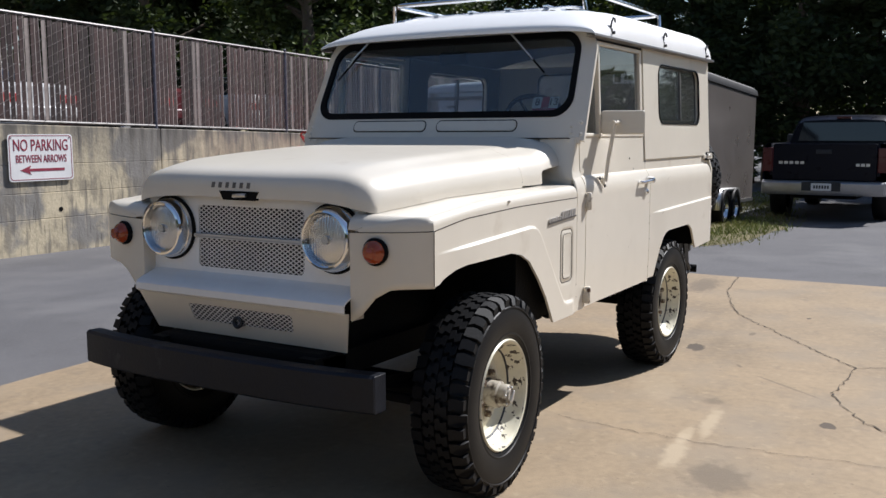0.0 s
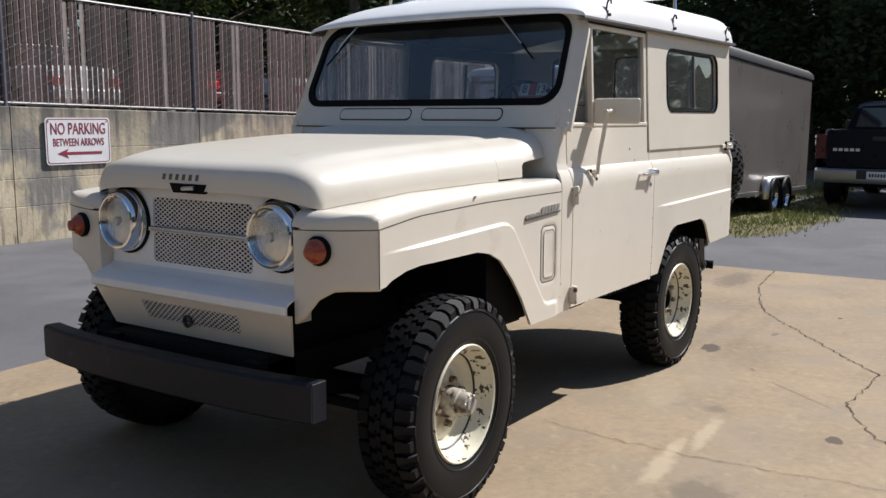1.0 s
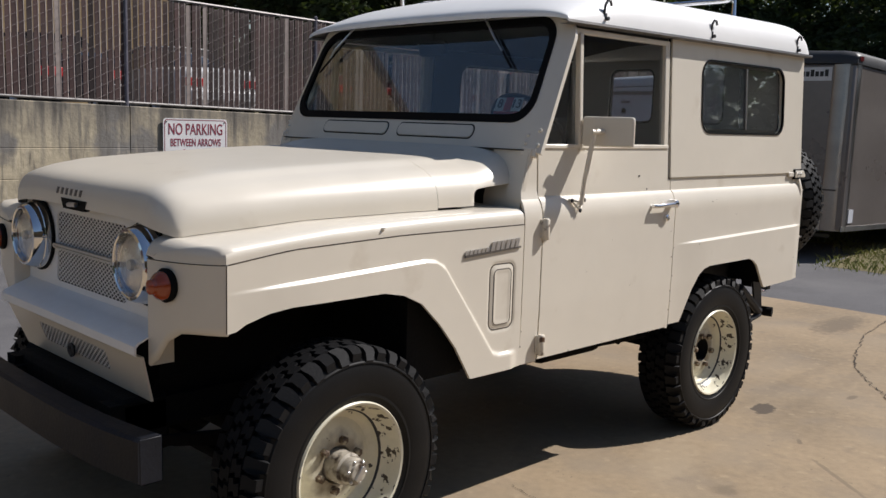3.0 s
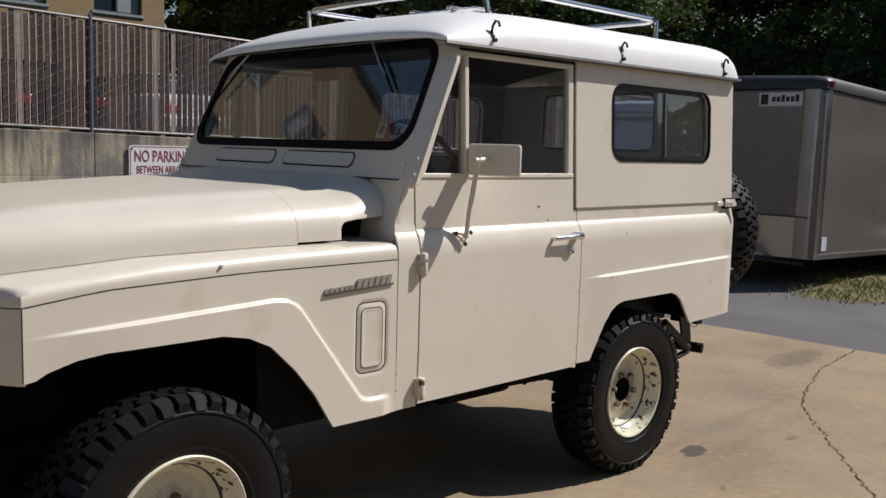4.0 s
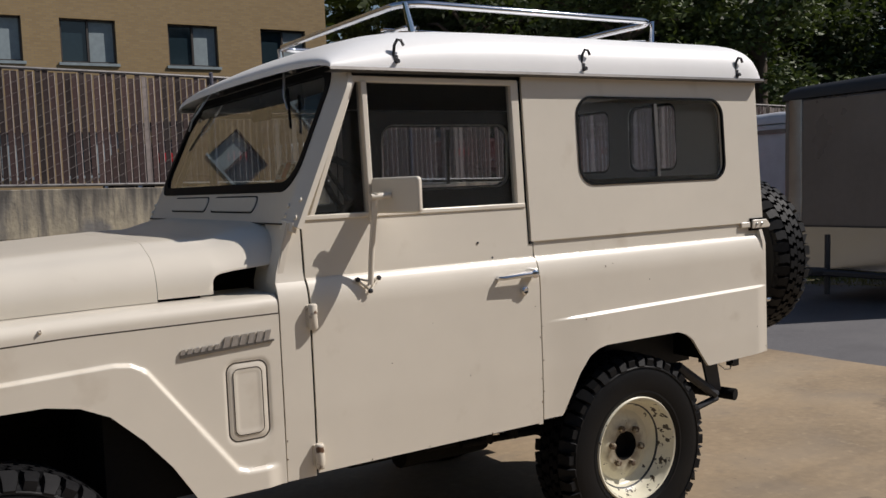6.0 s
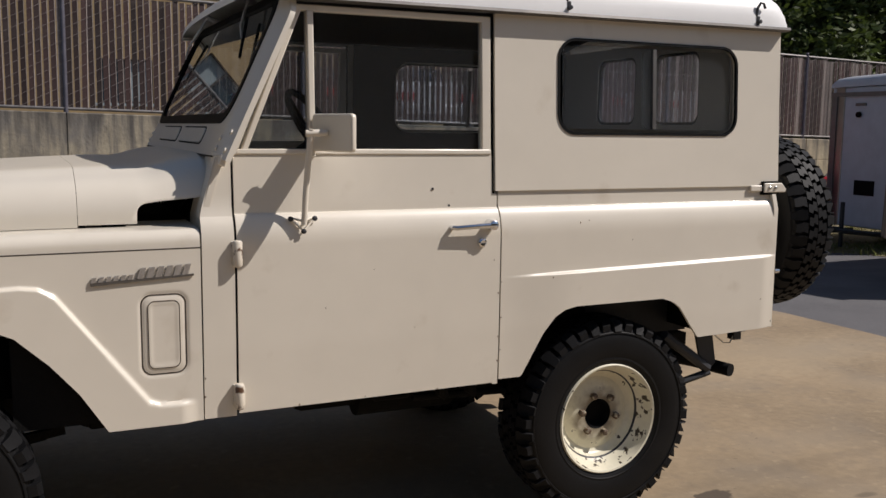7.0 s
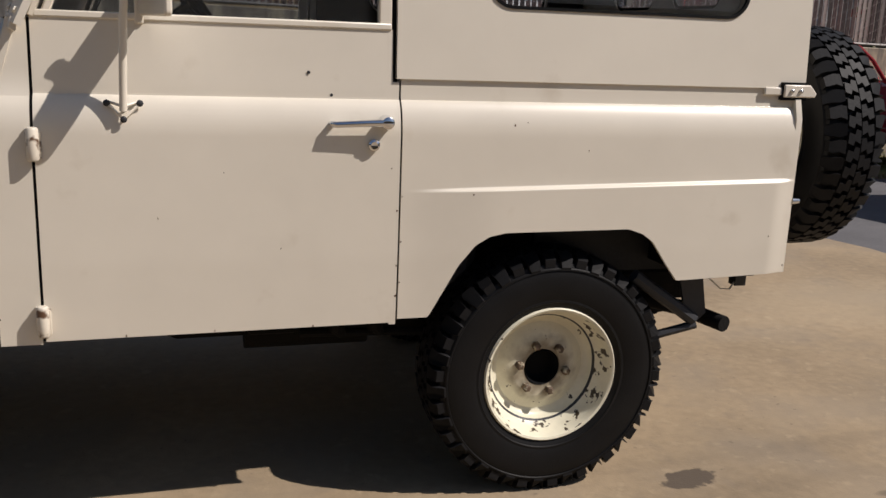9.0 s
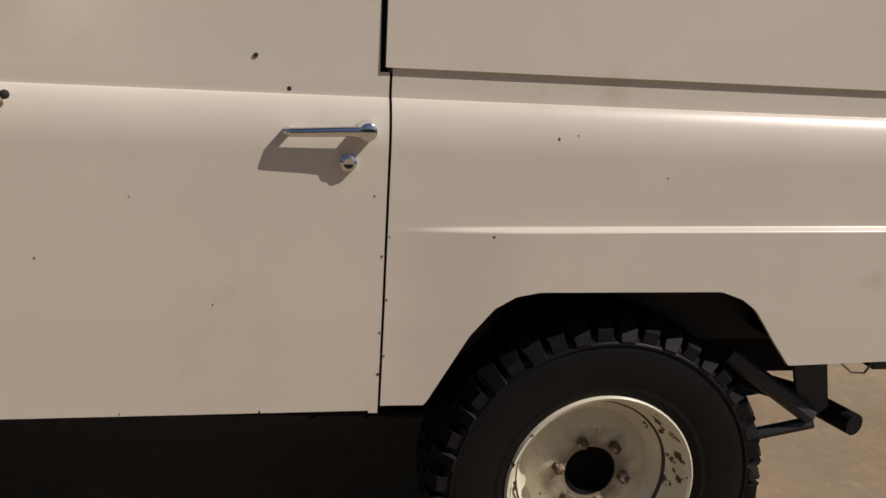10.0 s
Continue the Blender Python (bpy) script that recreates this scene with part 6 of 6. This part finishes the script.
    for y_ in (0.25, width - 0.25):
        tube(bm, [(0.3, y_, 0.24), (-0.95, width / 2, 0.36)], 0.035, 6)
    tube(bm, [(-0.85, width / 2, 0.36), (-1.12, width / 2, 0.38)], 0.045, 8)
    tube(bm, [(-0.80, width / 2, 0.12), (-0.80, width / 2, 0.75)], 0.03, 8)
    part("drawbar", bm, BLACK, t)
    bm = bmesh.new()
    box(bm, length - 0.3, length - 0.1, 0.15, 0.3, 0.02, 0.2)
    part("stabiliser", bm, BLACK, t)
    if sign_:
        bm = bmesh.new()
        box(bm, -0.006, 0.0, 0.27, 0.80, height - 0.36, height - 0.20)
        s_ = part("maker_plate", bm, material("pale_decal", (0.6, 0.6, 0.6), 0.5), t, "pale decal with plain dark blocks")
        bm = bmesh.new()
        box(bm, -0.009, -0.006, 0.685, 0.775, height - 0.34, height - 0.22)
        for k in range(6):
            box(bm, -0.009, -0.006, 0.31 + 0.057 * k, 0.352 + 0.057 * k, height - 0.31, height - (0.25 if k % 3 else 0.23))
        part("decal_blocks", bm, INK, s_, smooth=0)
        bm = bmesh.new()
        box(bm, 0.19, 0.33, -0.012, 0.0, 0.42, 0.58)
        part("vent", bm, BOXWHITE, t)
    if not stone_guard:
        bm = bmesh.new()
        pane(bm, rounded(1.02, 1.22, 0.76, 0.88, 0.04, 4), lambda u, v, w: Vector((-0.012 + w, u, v)), 0.012)
        door = part("door", bm, skin, t, "dull white panel door")
        for y_ in (0.45, 1.55):
            bm = bmesh.new()
            box(bm, -0.03, 0.0, y_ - 0.09, y_ + 0.09, 2.11, 2.15)
            part("hinge", bm, GALV, door, bevel=0.004)
        part("latch", revolve(bmesh.new(), [(0, -0.05), (0.04, -0.05), (0.045, -0.02), (0.03, 0)], 14, pose(-0.012, 1.56, 1.98, 0, 0, -90)), SEAL, door)
        bm = bmesh.new()
        box(bm, -0.02, -0.012, 1.22, 1.58, 0.80, 1.02)
        part("dark_plate", bm, SEAL, door, "small dark plate")
        bm = bmesh.new()
        box(bm, -0.03, 0.0, 0.0, width, height - 0.30, height - 0.24)
        box(bm, -0.03, 0.0, width - 0.12, width - 0.02, z0, height - 0.30)
        part("frame_strip", bm, GALV, t)
    t.matrix_basis = at
    return t


cargo_trailer("bronze-grey enclosed cargo trailer with black roof edge, parked on the grass", pose(9.2, 1.37, 0.04, 0, 1.8, 1.5), 5.75, 2.24, 2.45, TRAILER, TRAILER_TOP, True, True)
cargo_trailer("white box trailer parked beside the retaining wall", pose(11.7, 4.68, -0.19, 0, 0, 0), 4.5, 2.1, 2.55, BOXWHITE, BOXWHITE, False, False)


def loft_body(bm, stations, mirror=True):
    """Closed sections along x: each (x, [(half width, z), ...] from sill to roof)."""
    rows = []
    for x, sec in stations:
        rows.append([(x, -h, z) for h, z in sec] + [(x, h, z) for h, z in sec[::-1]])
    vs = grid(bm, rows, True)
    bm.faces.new(vs[0][::-1]), bm.faces.new(vs[-1])
    return bm


def pickup_truck():
    t = new("pickup_truck")
    tagged(t, "dark blue full-size pickup truck with a chrome rear bumper", "pickup truck")
    # Origin at the tailgate's foot, the bed runs to +x.
    bm = bmesh.new()
    side = lambda h: [(h - 0.03, 0.55), (h, 0.66), (h, 1.0), (h - 0.015, 1.20), (h - 0.05, 1.27), (h - 0.13, 1.275)]
    bed = bmesh.new()
    for s in (-1, 1):
        rows = [[(x, s * a, z) for a, z in side(0.965)] for x in (0.02, 0.5, 1.2, 1.9)]
        grid(bed, rows)
        rows = [[(x, s * (0.965 - 0.13), z) for z in (1.275, 0.8)] for x in (0.02, 1.9)]
        grid(bed, rows)
    box(bed, 0.02, 1.9, -0.85, 0.85, 0.74, 0.80)
    part("bed", bed, NAVY, t, solid=0.01)
    gate = bmesh.new()
    pane(gate, rounded(0, 0.965, 0.80, 0.30, 0.03, 4), lambda u, v, w: Vector((-0.01 + w, u, v)), 0.06)
    gate = part("tailgate", gate, NAVY, t, bevel=0.008)
    bm = bmesh.new()
    for k in range(5):
        box(bm, -0.018, -0.01, 0.30 + 0.085 * k, 0.36 + 0.085 * k, 0.93, 0.975)
    part("badge", bm, ALLOY, gate, "small silver blocks")
    bm = bmesh.new()
    box(bm, -0.03, -0.01, -0.12, 0.12, 1.10, 1.17)
    part("gate_handle", bm, BLACK, gate, bevel=0.006)
    bm = bmesh.new()
    for k in range(3):
        box(bm, -0.018, -0.01, -0.70 + 0.075 * k, -0.645 + 0.075 * k, 0.90, 0.945)
    part("badge", bm, ALLOY, gate, "small silver blocks")
    for s in (-1, 1):
        bm = bmesh.new()
        box(bm, -0.015, 0.06, *sorted((s * 0.81, s * 0.968)), 0.80, 1.20)
        part("tail_light", bm, REDLENS, t, bevel=0.015)
    bm = bmesh.new()
    rows = [[(x + dx, y_, z) for dx, z in ((0.10, 0.66), (0.0, 0.65), (-0.03, 0.62), (-0.03, 0.47), (0.0, 0.43), (0.1, 0.43))] for x, y_ in ((0.02, -0.97), (-0.10, -0.93), (-0.14, -0.6), (-0.14, 0.6), (-0.10, 0.93), (0.02, 0.97))]
    grid(bm, rows)
    bumper = part("rear_bumper", bm, material("dull_chrome", (0.42, 0.42, 0.43), 0.4, metal=0.8, var=0.15, scale=5), t, "dull chrome step bumper", solid=0.005)
    bm = bmesh.new()
    box(bm, -0.176, -0.165, -0.30, 0.30, 0.50, 0.645)
    part("bumper_pad", bm, BLACK, bumper)
    bm = bmesh.new()
    box(bm, -0.184, -0.177, -0.16, 0.15, 0.505, 0.625)
    plate = part("number_plate", bm, SIGN_WHITE, bumper, "white number plate")
    bm = bmesh.new()
    for k in range(6):
        box(bm, -0.187, -0.184, -0.125 + 0.042 * k, -0.098 + 0.042 * k, 0.54, 0.59)
    part("plate_bars", bm, INK, plate)
    cab = bmesh.new()
    sec = lambda w, top: [(0.95, 0.5), (0.965, 0.7), (0.965, 1.05), (0.93, 1.25), (0.70 + w, top - 0.05), (0.60 + w, top), (0.3, top + 0.02)]
    loft_body(cab, [(1.92, sec(0.0, 1.28)), (1.95, sec(0.06, 1.66)), (2.1, sec(0.07, 1.73)), (2.9, sec(0.07, 1.76)), (3.4, sec(0.03, 1.62)), (3.75, [(0.95, 0.5), (0.965, 0.7), (0.965, 1.05), (0.93, 1.18), (0.85, 1.2), (0.8, 1.21), (0.3, 1.24)]), (4.7, [(0.95, 0.5), (0.96, 0.7), (0.95, 0.95), (0.9, 1.05), (0.8, 1.10), (0.6, 1.13), (0.3, 1.15)]), (4.9, [(0.85, 0.55), (0.88, 0.7), (0.86, 0.9), (0.8, 0.98), (0.7, 1.0), (0.5, 1.02), (0.3, 1.03)])])
    cab = part("cab", cab, NAVY, t, smooth=35)
    bm = bmesh.new()
    pane(bm, [(-0.76, 1.30), (0.76, 1.30), (0.68, 1.63), (-0.68, 1.63)], lambda u, v, w: Vector((1.90 + (v - 1.3) * 0.09 + w, u, v)), 0.02)
    part("rear_window", bm, CAR_GLASS, cab)
    bm = bmesh.new()
    box(bm, 1.96, 2.0, -0.12, 0.12, 1.70, 1.735)
    part("brake_light", bm, REDLENS, cab)
    for s in (-1, 1):
        bm = bmesh.new()
        pane(bm, [(2.05, 1.27), (3.35, 1.24), (3.05, 1.62), (2.15, 1.66)], lambda u, v, w: Vector((u, s * (interp(v, [(1.25, 0.945), (1.68, 0.80)]) + w), v)), 0.008)
        part("side_window", bm, CAR_GLASS, cab)
        bm = bmesh.new()
        box(bm, 3.0, 3.1, *sorted((s * 0.98, s * 1.18)), 1.22, 1.42)
        part("mirror", bm, BLACK, cab, bevel=0.03)
        for x in (0.95, 4.1):
            simple_wheel("wheel", 0.38, 0.27, t, pose(x, s * 0.82, 0.37, 0, 0, 0 if s < 0 else 180))
    bm = bmesh.new()
    box(bm, 0.1, 4.6, -0.5, 0.5, 0.36, 0.60)
    part("chassis", bm, UNDER, t)
    return t


truck = pickup_truck()
truck.matrix_basis = pose(13.1, -0.02, 0.01, 0, 0, 0)


def sedan(label, paint, m):
    """A plain three-box car; nose towards -x."""
    t = new("parked_car")
    tagged(t, label, "car")
    low = lambda h, z: [(h - 0.06, 0.22), (h, 0.34), (h, 0.62), (h - 0.04, z - 0.05), (h - 0.14, z), (h * 0.5, z + 0.02), (0.1, z + 0.03)]
    body = bmesh.new()
    loft_body(body, [(0.0, low(0.68, 0.62)), (0.08, low(0.78, 0.70)), (0.4, low(0.85, 0.80)), (1.3, low(0.88, 0.93)), (3.5, low(0.88, 0.97)), (4.3, low(0.84, 0.94)), (4.45, low(0.75, 0.86))])
    body = part("body", body, paint, t, smooth=45)
    cab = bmesh.new()
    top = lambda h, z: [(0.80, 0.90), (h + 0.05, 0.5 * (0.9 + z)), (h, z - 0.06), (h - 0.1, z), (0.1, z + 0.02)]
    loft_body(cab, [(1.15, top(0.72, 0.96)), (1.75, top(0.60, 1.33)), (2.2, top(0.60, 1.40)), (3.0, top(0.60, 1.38)), (3.75, top(0.70, 1.0))])
    part("cabin", cab, CAR_GLASS, t, smooth=45)
    bm = bmesh.new()
    grid(bm, [[(x, t_ * 0.60, z + 0.025 * (1 - t_ * t_)) for t_ in (-1, -0.6, 0, 0.6, 1)] for x, z in ((1.72, 1.325), (2.2, 1.405), (3.05, 1.385))])
    part("roof", bm, paint, t, solid=0.02)
    for s in (-1, 1):
        for x in (0.85, 3.5):
            simple_wheel("wheel", 0.30, 0.20, t, pose(x, s * 0.80, 0.30, 0, 0, 0 if s < 0 else 180))
        bm = bmesh.new()
        box(bm, 0.02, 0.14, *sorted((s * 0.45, s * 0.74)), 0.55, 0.66)
        part("headlamp", bm, LAMP_GLASS, t, bevel=0.02)
        bm = bmesh.new()
        box(bm, 4.30, 4.47, *sorted((s * 0.42, s * 0.79)), 0.60, 0.76)
        part("tail_lamp", bm, TAIL_RED, t, "red tail lamp", bevel=0.02)
    bm = bmesh.new()
    box(bm, 4.36, 4.56, -0.74, 0.74, 0.32, 0.54)
    part("rear_bumper", bm, paint, t, bevel=0.04)
    t.matrix_basis = m
    return t


def roadster(m):
    """An old open two-seater with separate wings; nose towards -x."""
    t = new("roadster")
    tagged(t, "dark red vintage open roadster parked beside the retaining wall", "car")
    sec = lambda h, z: [(h - 0.05, 0.30), (h, 0.42), (h, 0.70), (h - 0.03, z - 0.10), (h - 0.10, z - 0.02), (h * 0.5, z), (0.08, z + 0.015)]
    bm = bmesh.new()
    loft_body(bm, [(0.22, sec(0.30, 0.80)), (0.30, sec(0.36, 0.86)), (0.8, sec(0.44, 0.92)), (1.30, sec(0.58, 0.95)), (1.70, sec(0.64, 1.02)), (1.84, sec(0.66, 1.06)), (2.7, sec(0.68, 1.03)), (3.6, sec(0.64, 0.94)), (4.05, sec(0.52, 0.80)), (4.2, sec(0.40, 0.70))])
    body = part("body", bm, RED, t, smooth=45)
    bm = bmesh.new()
    box(bm, 0.17, 0.225, -0.27, 0.27, 0.40, 0.80)
    part("radiator_grille", bm, CHROME, body, bevel=0.03)
    bm = bmesh.new()
    box(bm, 2.25, 3.10, -0.50, 0.50, 0.95, 1.06)
    part("seat", bm, VINYL, body, bevel=0.04)
    frame_ = bmesh.new()
    tube(frame_, [(1.84, -0.62, 1.02), (2.06, -0.61, 1.27), (2.24, -0.58, 1.41), (2.30, -0.50, 1.45), (2.30, 0.50, 1.45), (2.24, 0.58, 1.41), (2.06, 0.61, 1.27), (1.84, 0.62, 1.02)], 0.024, 8)
    frame_ = part("windscreen_frame", frame_, RED, t)
    bm = bmesh.new()
    pane(bm, [(-0.58, 1.06), (0.58, 1.06), (0.54, 1.43), (-0.54, 1.43)], lambda u, v, w: Vector((1.89 + (v - 1.06) * 1.02 + w, u, v)), 0.006)
    part("windscreen", bm, GLASS, frame_).visible_shadow = False
    for s in (-1, 1):
        for x, r, name in ((0.85, 0.0, "front_wing"), (3.40, 0.05, "rear_wing")):
            bm = bmesh.new()
            pts = [(-0.62, 0.36), (-0.55, 0.52), (-0.42, 0.66), (-0.22, 0.755), (0.0, 0.79), (0.25, 0.77), (0.45, 0.68), (0.62, 0.52), (0.80, 0.38), (0.95, 0.34)]
            grid(bm, [[(x + u * (1 - r), s * (0.66 + b), 0.02 + v - c) for b, c in ((-0.20, 0.0), (-0.06, -0.015), (0.06, -0.01), (0.135, 0.03), (0.155, 0.10))] for u, v in pts])
            part(name, bm, RED, t, smooth=60, solid=0.012)
            simple_wheel("wheel", 0.32, 0.16, t, pose(x, s * 0.70, 0.32, 0, 0, 0 if s < 0 else 180), CHROME)
        bm = bmesh.new()
        box(bm, 1.6, 2.75, *sorted((s * 0.62, s * 0.82)), 0.33, 0.37)
        part("running_board", bm, BLACK, t, bevel=0.01)
        part("headlamp", revolve(bmesh.new(), [(0.0, -0.10), (0.085, -0.09), (0.095, -0.07), (0.085, 0.02), (0.04, 0.10), (0.0, 0.11)], 18, pose(0.32, s * 0.47, 0.86, 0, 0, -90)), CHROME, t)
    t.matrix_basis = m
    return t


roadster(pose(12.82, 7.95, -0.19, 0, 0, 180) @ Matrix.Scale(1.15, 4))
sedan("white car parked tail to the slatted fence", CARWHITE, pose(7.74, 17.15, 1.43, 0, 0, -90))
sedan("white car parked tail to the slatted fence", CARWHITE, pose(13.6, 16.7, 1.40, 0, 0, -90))
sedan("dark blue car parked tail to the slatted fence", NAVY, pose(5.0, 16.9, 1.46, 0, 0, -90))
sedan("dark red car parked tail to the slatted fence", material("dark_red_car_paint", (0.085, 0.012, 0.016), 0.35, var=0.08, coat=0.3), pose(10.9, 16.6, 1.43, 0, 0, -90))

# ---- grass, trees ----
bm = bmesh.new()
rnd = random.Random(8)
strip = [(8.85, 0.62), (9.3, 0.45), (11.6, 0.26), (16, 1.0), (24, 2.0), (24, 8.9), (9.8, 8.9), (9.6, 6.3), (10.8, 5.6), (10.9, 2.1), (10.1, 1.6), (8.85, 1.38)]
strip = [(a + rnd.uniform(-0.08, 0.08), b + rnd.uniform(-0.08, 0.08)) for a, b in dense(strip, 0.35)]
bm.faces.new([bm.verts.new((a, b, ground_z(a, b) - 0.008)) for a, b in strip])
bmesh.ops.triangulate(bm, faces=bm.faces)
SOIL = material("grassy_soil", (0.15, 0.125, 0.06), 0.95, var=0.35, scale=1.2, fine=25, bump=0.5)
tagged(part("grass_soil", bm, SOIL, smooth=0), "thin dry soil under the grass", "ground", kind="structure")


def inside(x, y, poly):
    hit = False
    for (a, b), (c, d) in zip(poly, poly[1:] + poly[:1]):
        if (b > y) != (d > y) and x < (c - a) * (y - b) / (d - b) + a:
            hit = not hit
    return hit


bm = bmesh.new()
made = 0
while made < 26000:
    x, y_ = 8.2 + rnd.random() ** 1.5 * 12, rnd.uniform(0.1, 8.9)
    if not inside(x + rnd.gauss(0, 0.16), y_ + rnd.gauss(0, 0.16), strip):
        continue
    made += 1
    h, a = rnd.uniform(0.03, 0.10) * (1.0 if noise.noise((x, y_, 0)) > -0.1 else 0.5), rnd.uniform(0, math.tau)
    z = ground_z(x, y_) - 0.01
    d = Vector((math.cos(a), math.sin(a), 0))
    n = Vector((-d.y, d.x, 0)) * rnd.uniform(0.004, 0.009)
    p = Vector((x, y_, z))
    v = [bm.verts.new(q) for q in (p - n, p + n, p + d * h * 0.3 + n * 0.6 + Vector((0, 0, h * 0.7)), p + d * h * rnd.uniform(0.5, 0.9) + Vector((0, 0, h)))]
    bm.faces.new(v)
tagged(part("grass", bm, GRASS, smooth=0), "short patchy green and straw-coloured grass", "grass", kind="stuff")


def build_tree(seed, height, spread, leaves, mat, leaf=0.16):
    """A tapered trunk with limbs, and a loose crown of single leaves gathered in clumps."""
    rnd = random.Random(seed)
    t = new("tree")
    tagged(t, "tall broad-leaved tree with a dense dark green crown", "tree", "trees round the lot")
    bm = bmesh.new()
    top = height * 0.8
    tube(bm, [(0, 0, -0.1), (0.02, 0.01, height * 0.2), (0.1, -0.05, height * 0.5), (0.05, 0.05, top)], [0.24, 0.19, 0.13, 0.04], 10)
    tips = []
    for k in range(16):
        z = height * rnd.uniform(0.14, 0.78)
        a = rnd.uniform(0, math.tau)
        r = spread * rnd.uniform(0.55, 1.0) * (1.15 - 0.6 * z / height)
        end = Vector((r * math.cos(a), r * math.sin(a), z + r * rnd.uniform(0.15, 0.6)))
        mid = Vector((0.05, 0, z)).lerp(end, 0.5) + Vector((0, 0, 0.15 * r))
        tube(bm, [(0.05, 0, z), mid, end], [0.07, 0.045, 0.015], 6)
        tips += [end, mid.lerp(end, 0.4)]
    part("trunk", bm, BARK, t)
    clumps = [(p, rnd.uniform(0.5, 1.0)) for p in tips]
    for _ in range(26):
        a, z = rnd.uniform(0, math.tau), height * rnd.uniform(0.12, 0.98)
        r = spread * math.sqrt(rnd.random()) * (1.1 - 0.65 * z / height)
        clumps.append((Vector((r * math.cos(a), r * math.sin(a), z)), rnd.uniform(0.45, 1.1)))
    verts, faces = [], []
    for _ in range(leaves):
        c, s = rnd.choice(clumps)
        d = Vector((rnd.gauss(0, 1), rnd.gauss(0, 1), rnd.gauss(0, 0.75))).normalized() * s * rnd.random() ** 0.45
        p = c + d
        u = Vector((rnd.gauss(0, 1), rnd.gauss(0, 1), rnd.gauss(0, 0.5))).normalized()
        w = u.cross(Vector((rnd.gauss(0, 1), rnd.gauss(0, 1), rnd.gauss(0, 1)))).normalized()
        l = leaf * rnd.uniform(0.6, 1.4)
        i = len(verts)
        verts += [p - u * l, p + w * l * 0.42, p + u * l, p - w * l * 0.42]
        faces.append((i, i + 1, i + 2, i + 3))
    me = bpy.data.meshes.new("crown")
    me.from_pydata(verts, [], faces)
    me.materials.append(mat)
    crown = new("crown", me)
    crown.parent = t
    return t


kinds = [build_tree(21, 9.5, 3.0, 15000, LEAF, 0.115), build_tree(22, 11.5, 3.4, 17000, LEAF, 0.12), build_tree(23, 7.0, 2.6, 18000, LEAF_LIGHT, 0.085), build_tree(24, 5.0, 2.6, 12000, LEAF, 0.11)]
spots = []
for x in range(0, 10):
    spots.append((25.0 + rnd.uniform(-1.0, 1.2), -6 + 2.6 * x + rnd.uniform(-0.8, 0.8), rnd.choice((0, 1, 3)), 0.0))
    spots.append((28.8 + rnd.uniform(-1.0, 1.2), -7 + 2.7 * x + rnd.uniform(-0.8, 0.8), rnd.choice((0, 1)), 0.0))
for x in range(0, 8):
    spots.append((14.2 + 2.1 * x + rnd.uniform(-0.5, 0.5), 17.0 + rnd.uniform(-1, 2.0), rnd.choice((0, 1, 3)), 1.0))
    spots.append((17.0 + 2.4 * x + rnd.uniform(-0.5, 0.5), 21.5 + rnd.uniform(-1, 2.0), rnd.choice((0, 1)), 1.0))
spots += [(19.8, 29.5, 1, 0.0), (23.2, 27.5, 1, 0.0), (20.6, 34.0, 1, 0.0), (25.0, 31.5, 0, 0.0), (27.5, 28.5, 1, 0.0)]
spots += [(15.0, 12.2, 2, 1.1), (18.5, 11.5, 2, 1.1)]
used = set()
for x, y_, k, z in spots:
    m = pose(x, y_, z - 0.1, 0, 0, rnd.uniform(0, 360))
    if k not in used:
        used.add(k)
        kinds[k].matrix_basis = m
    else:
        copy_thing(kinds[k], m)

# Far woods that close the view all round.
verts, faces = [], []
rr = random.Random(31)
for _ in range(44000):
    a = rr.uniform(0, math.tau)
    dist = 34 + rr.random() * 8
    z = rr.random() ** 0.8 * (11.0 + 2.5 * math.sin(a * 9) + 1.5 * math.sin(a * 23))
    # Unseen sectors are lowered to let more sky light and reflect in the car.
    z *= 0.45 if math.cos(a) < -0.2 or math.radians(255) < a < math.radians(350) else 1.0
    p = Vector((4 + dist * math.cos(a), dist * math.sin(a), z))
    u = Vector((rr.gauss(0, 1), rr.gauss(0, 1), rr.gauss(0, 0.6))).normalized()
    w = u.cross(Vector((rr.gauss(0, 1), rr.gauss(0, 1), rr.gauss(0, 1)))).normalized()
    l = rr.uniform(0.26, 0.6)
    i = len(verts)
    verts += [p - u * l, p + w * l * 0.5, p + u * l, p - w * l * 0.5]
    faces.append((i, i + 1, i + 2, i + 3))
me = bpy.data.meshes.new("far_woods")
me.from_pydata(verts, [], faces)
me.materials.append(LEAF)
tagged(new("far_woods", me), "dense dark green woods round the lot, cut low where unseen", "woods", kind="stuff")
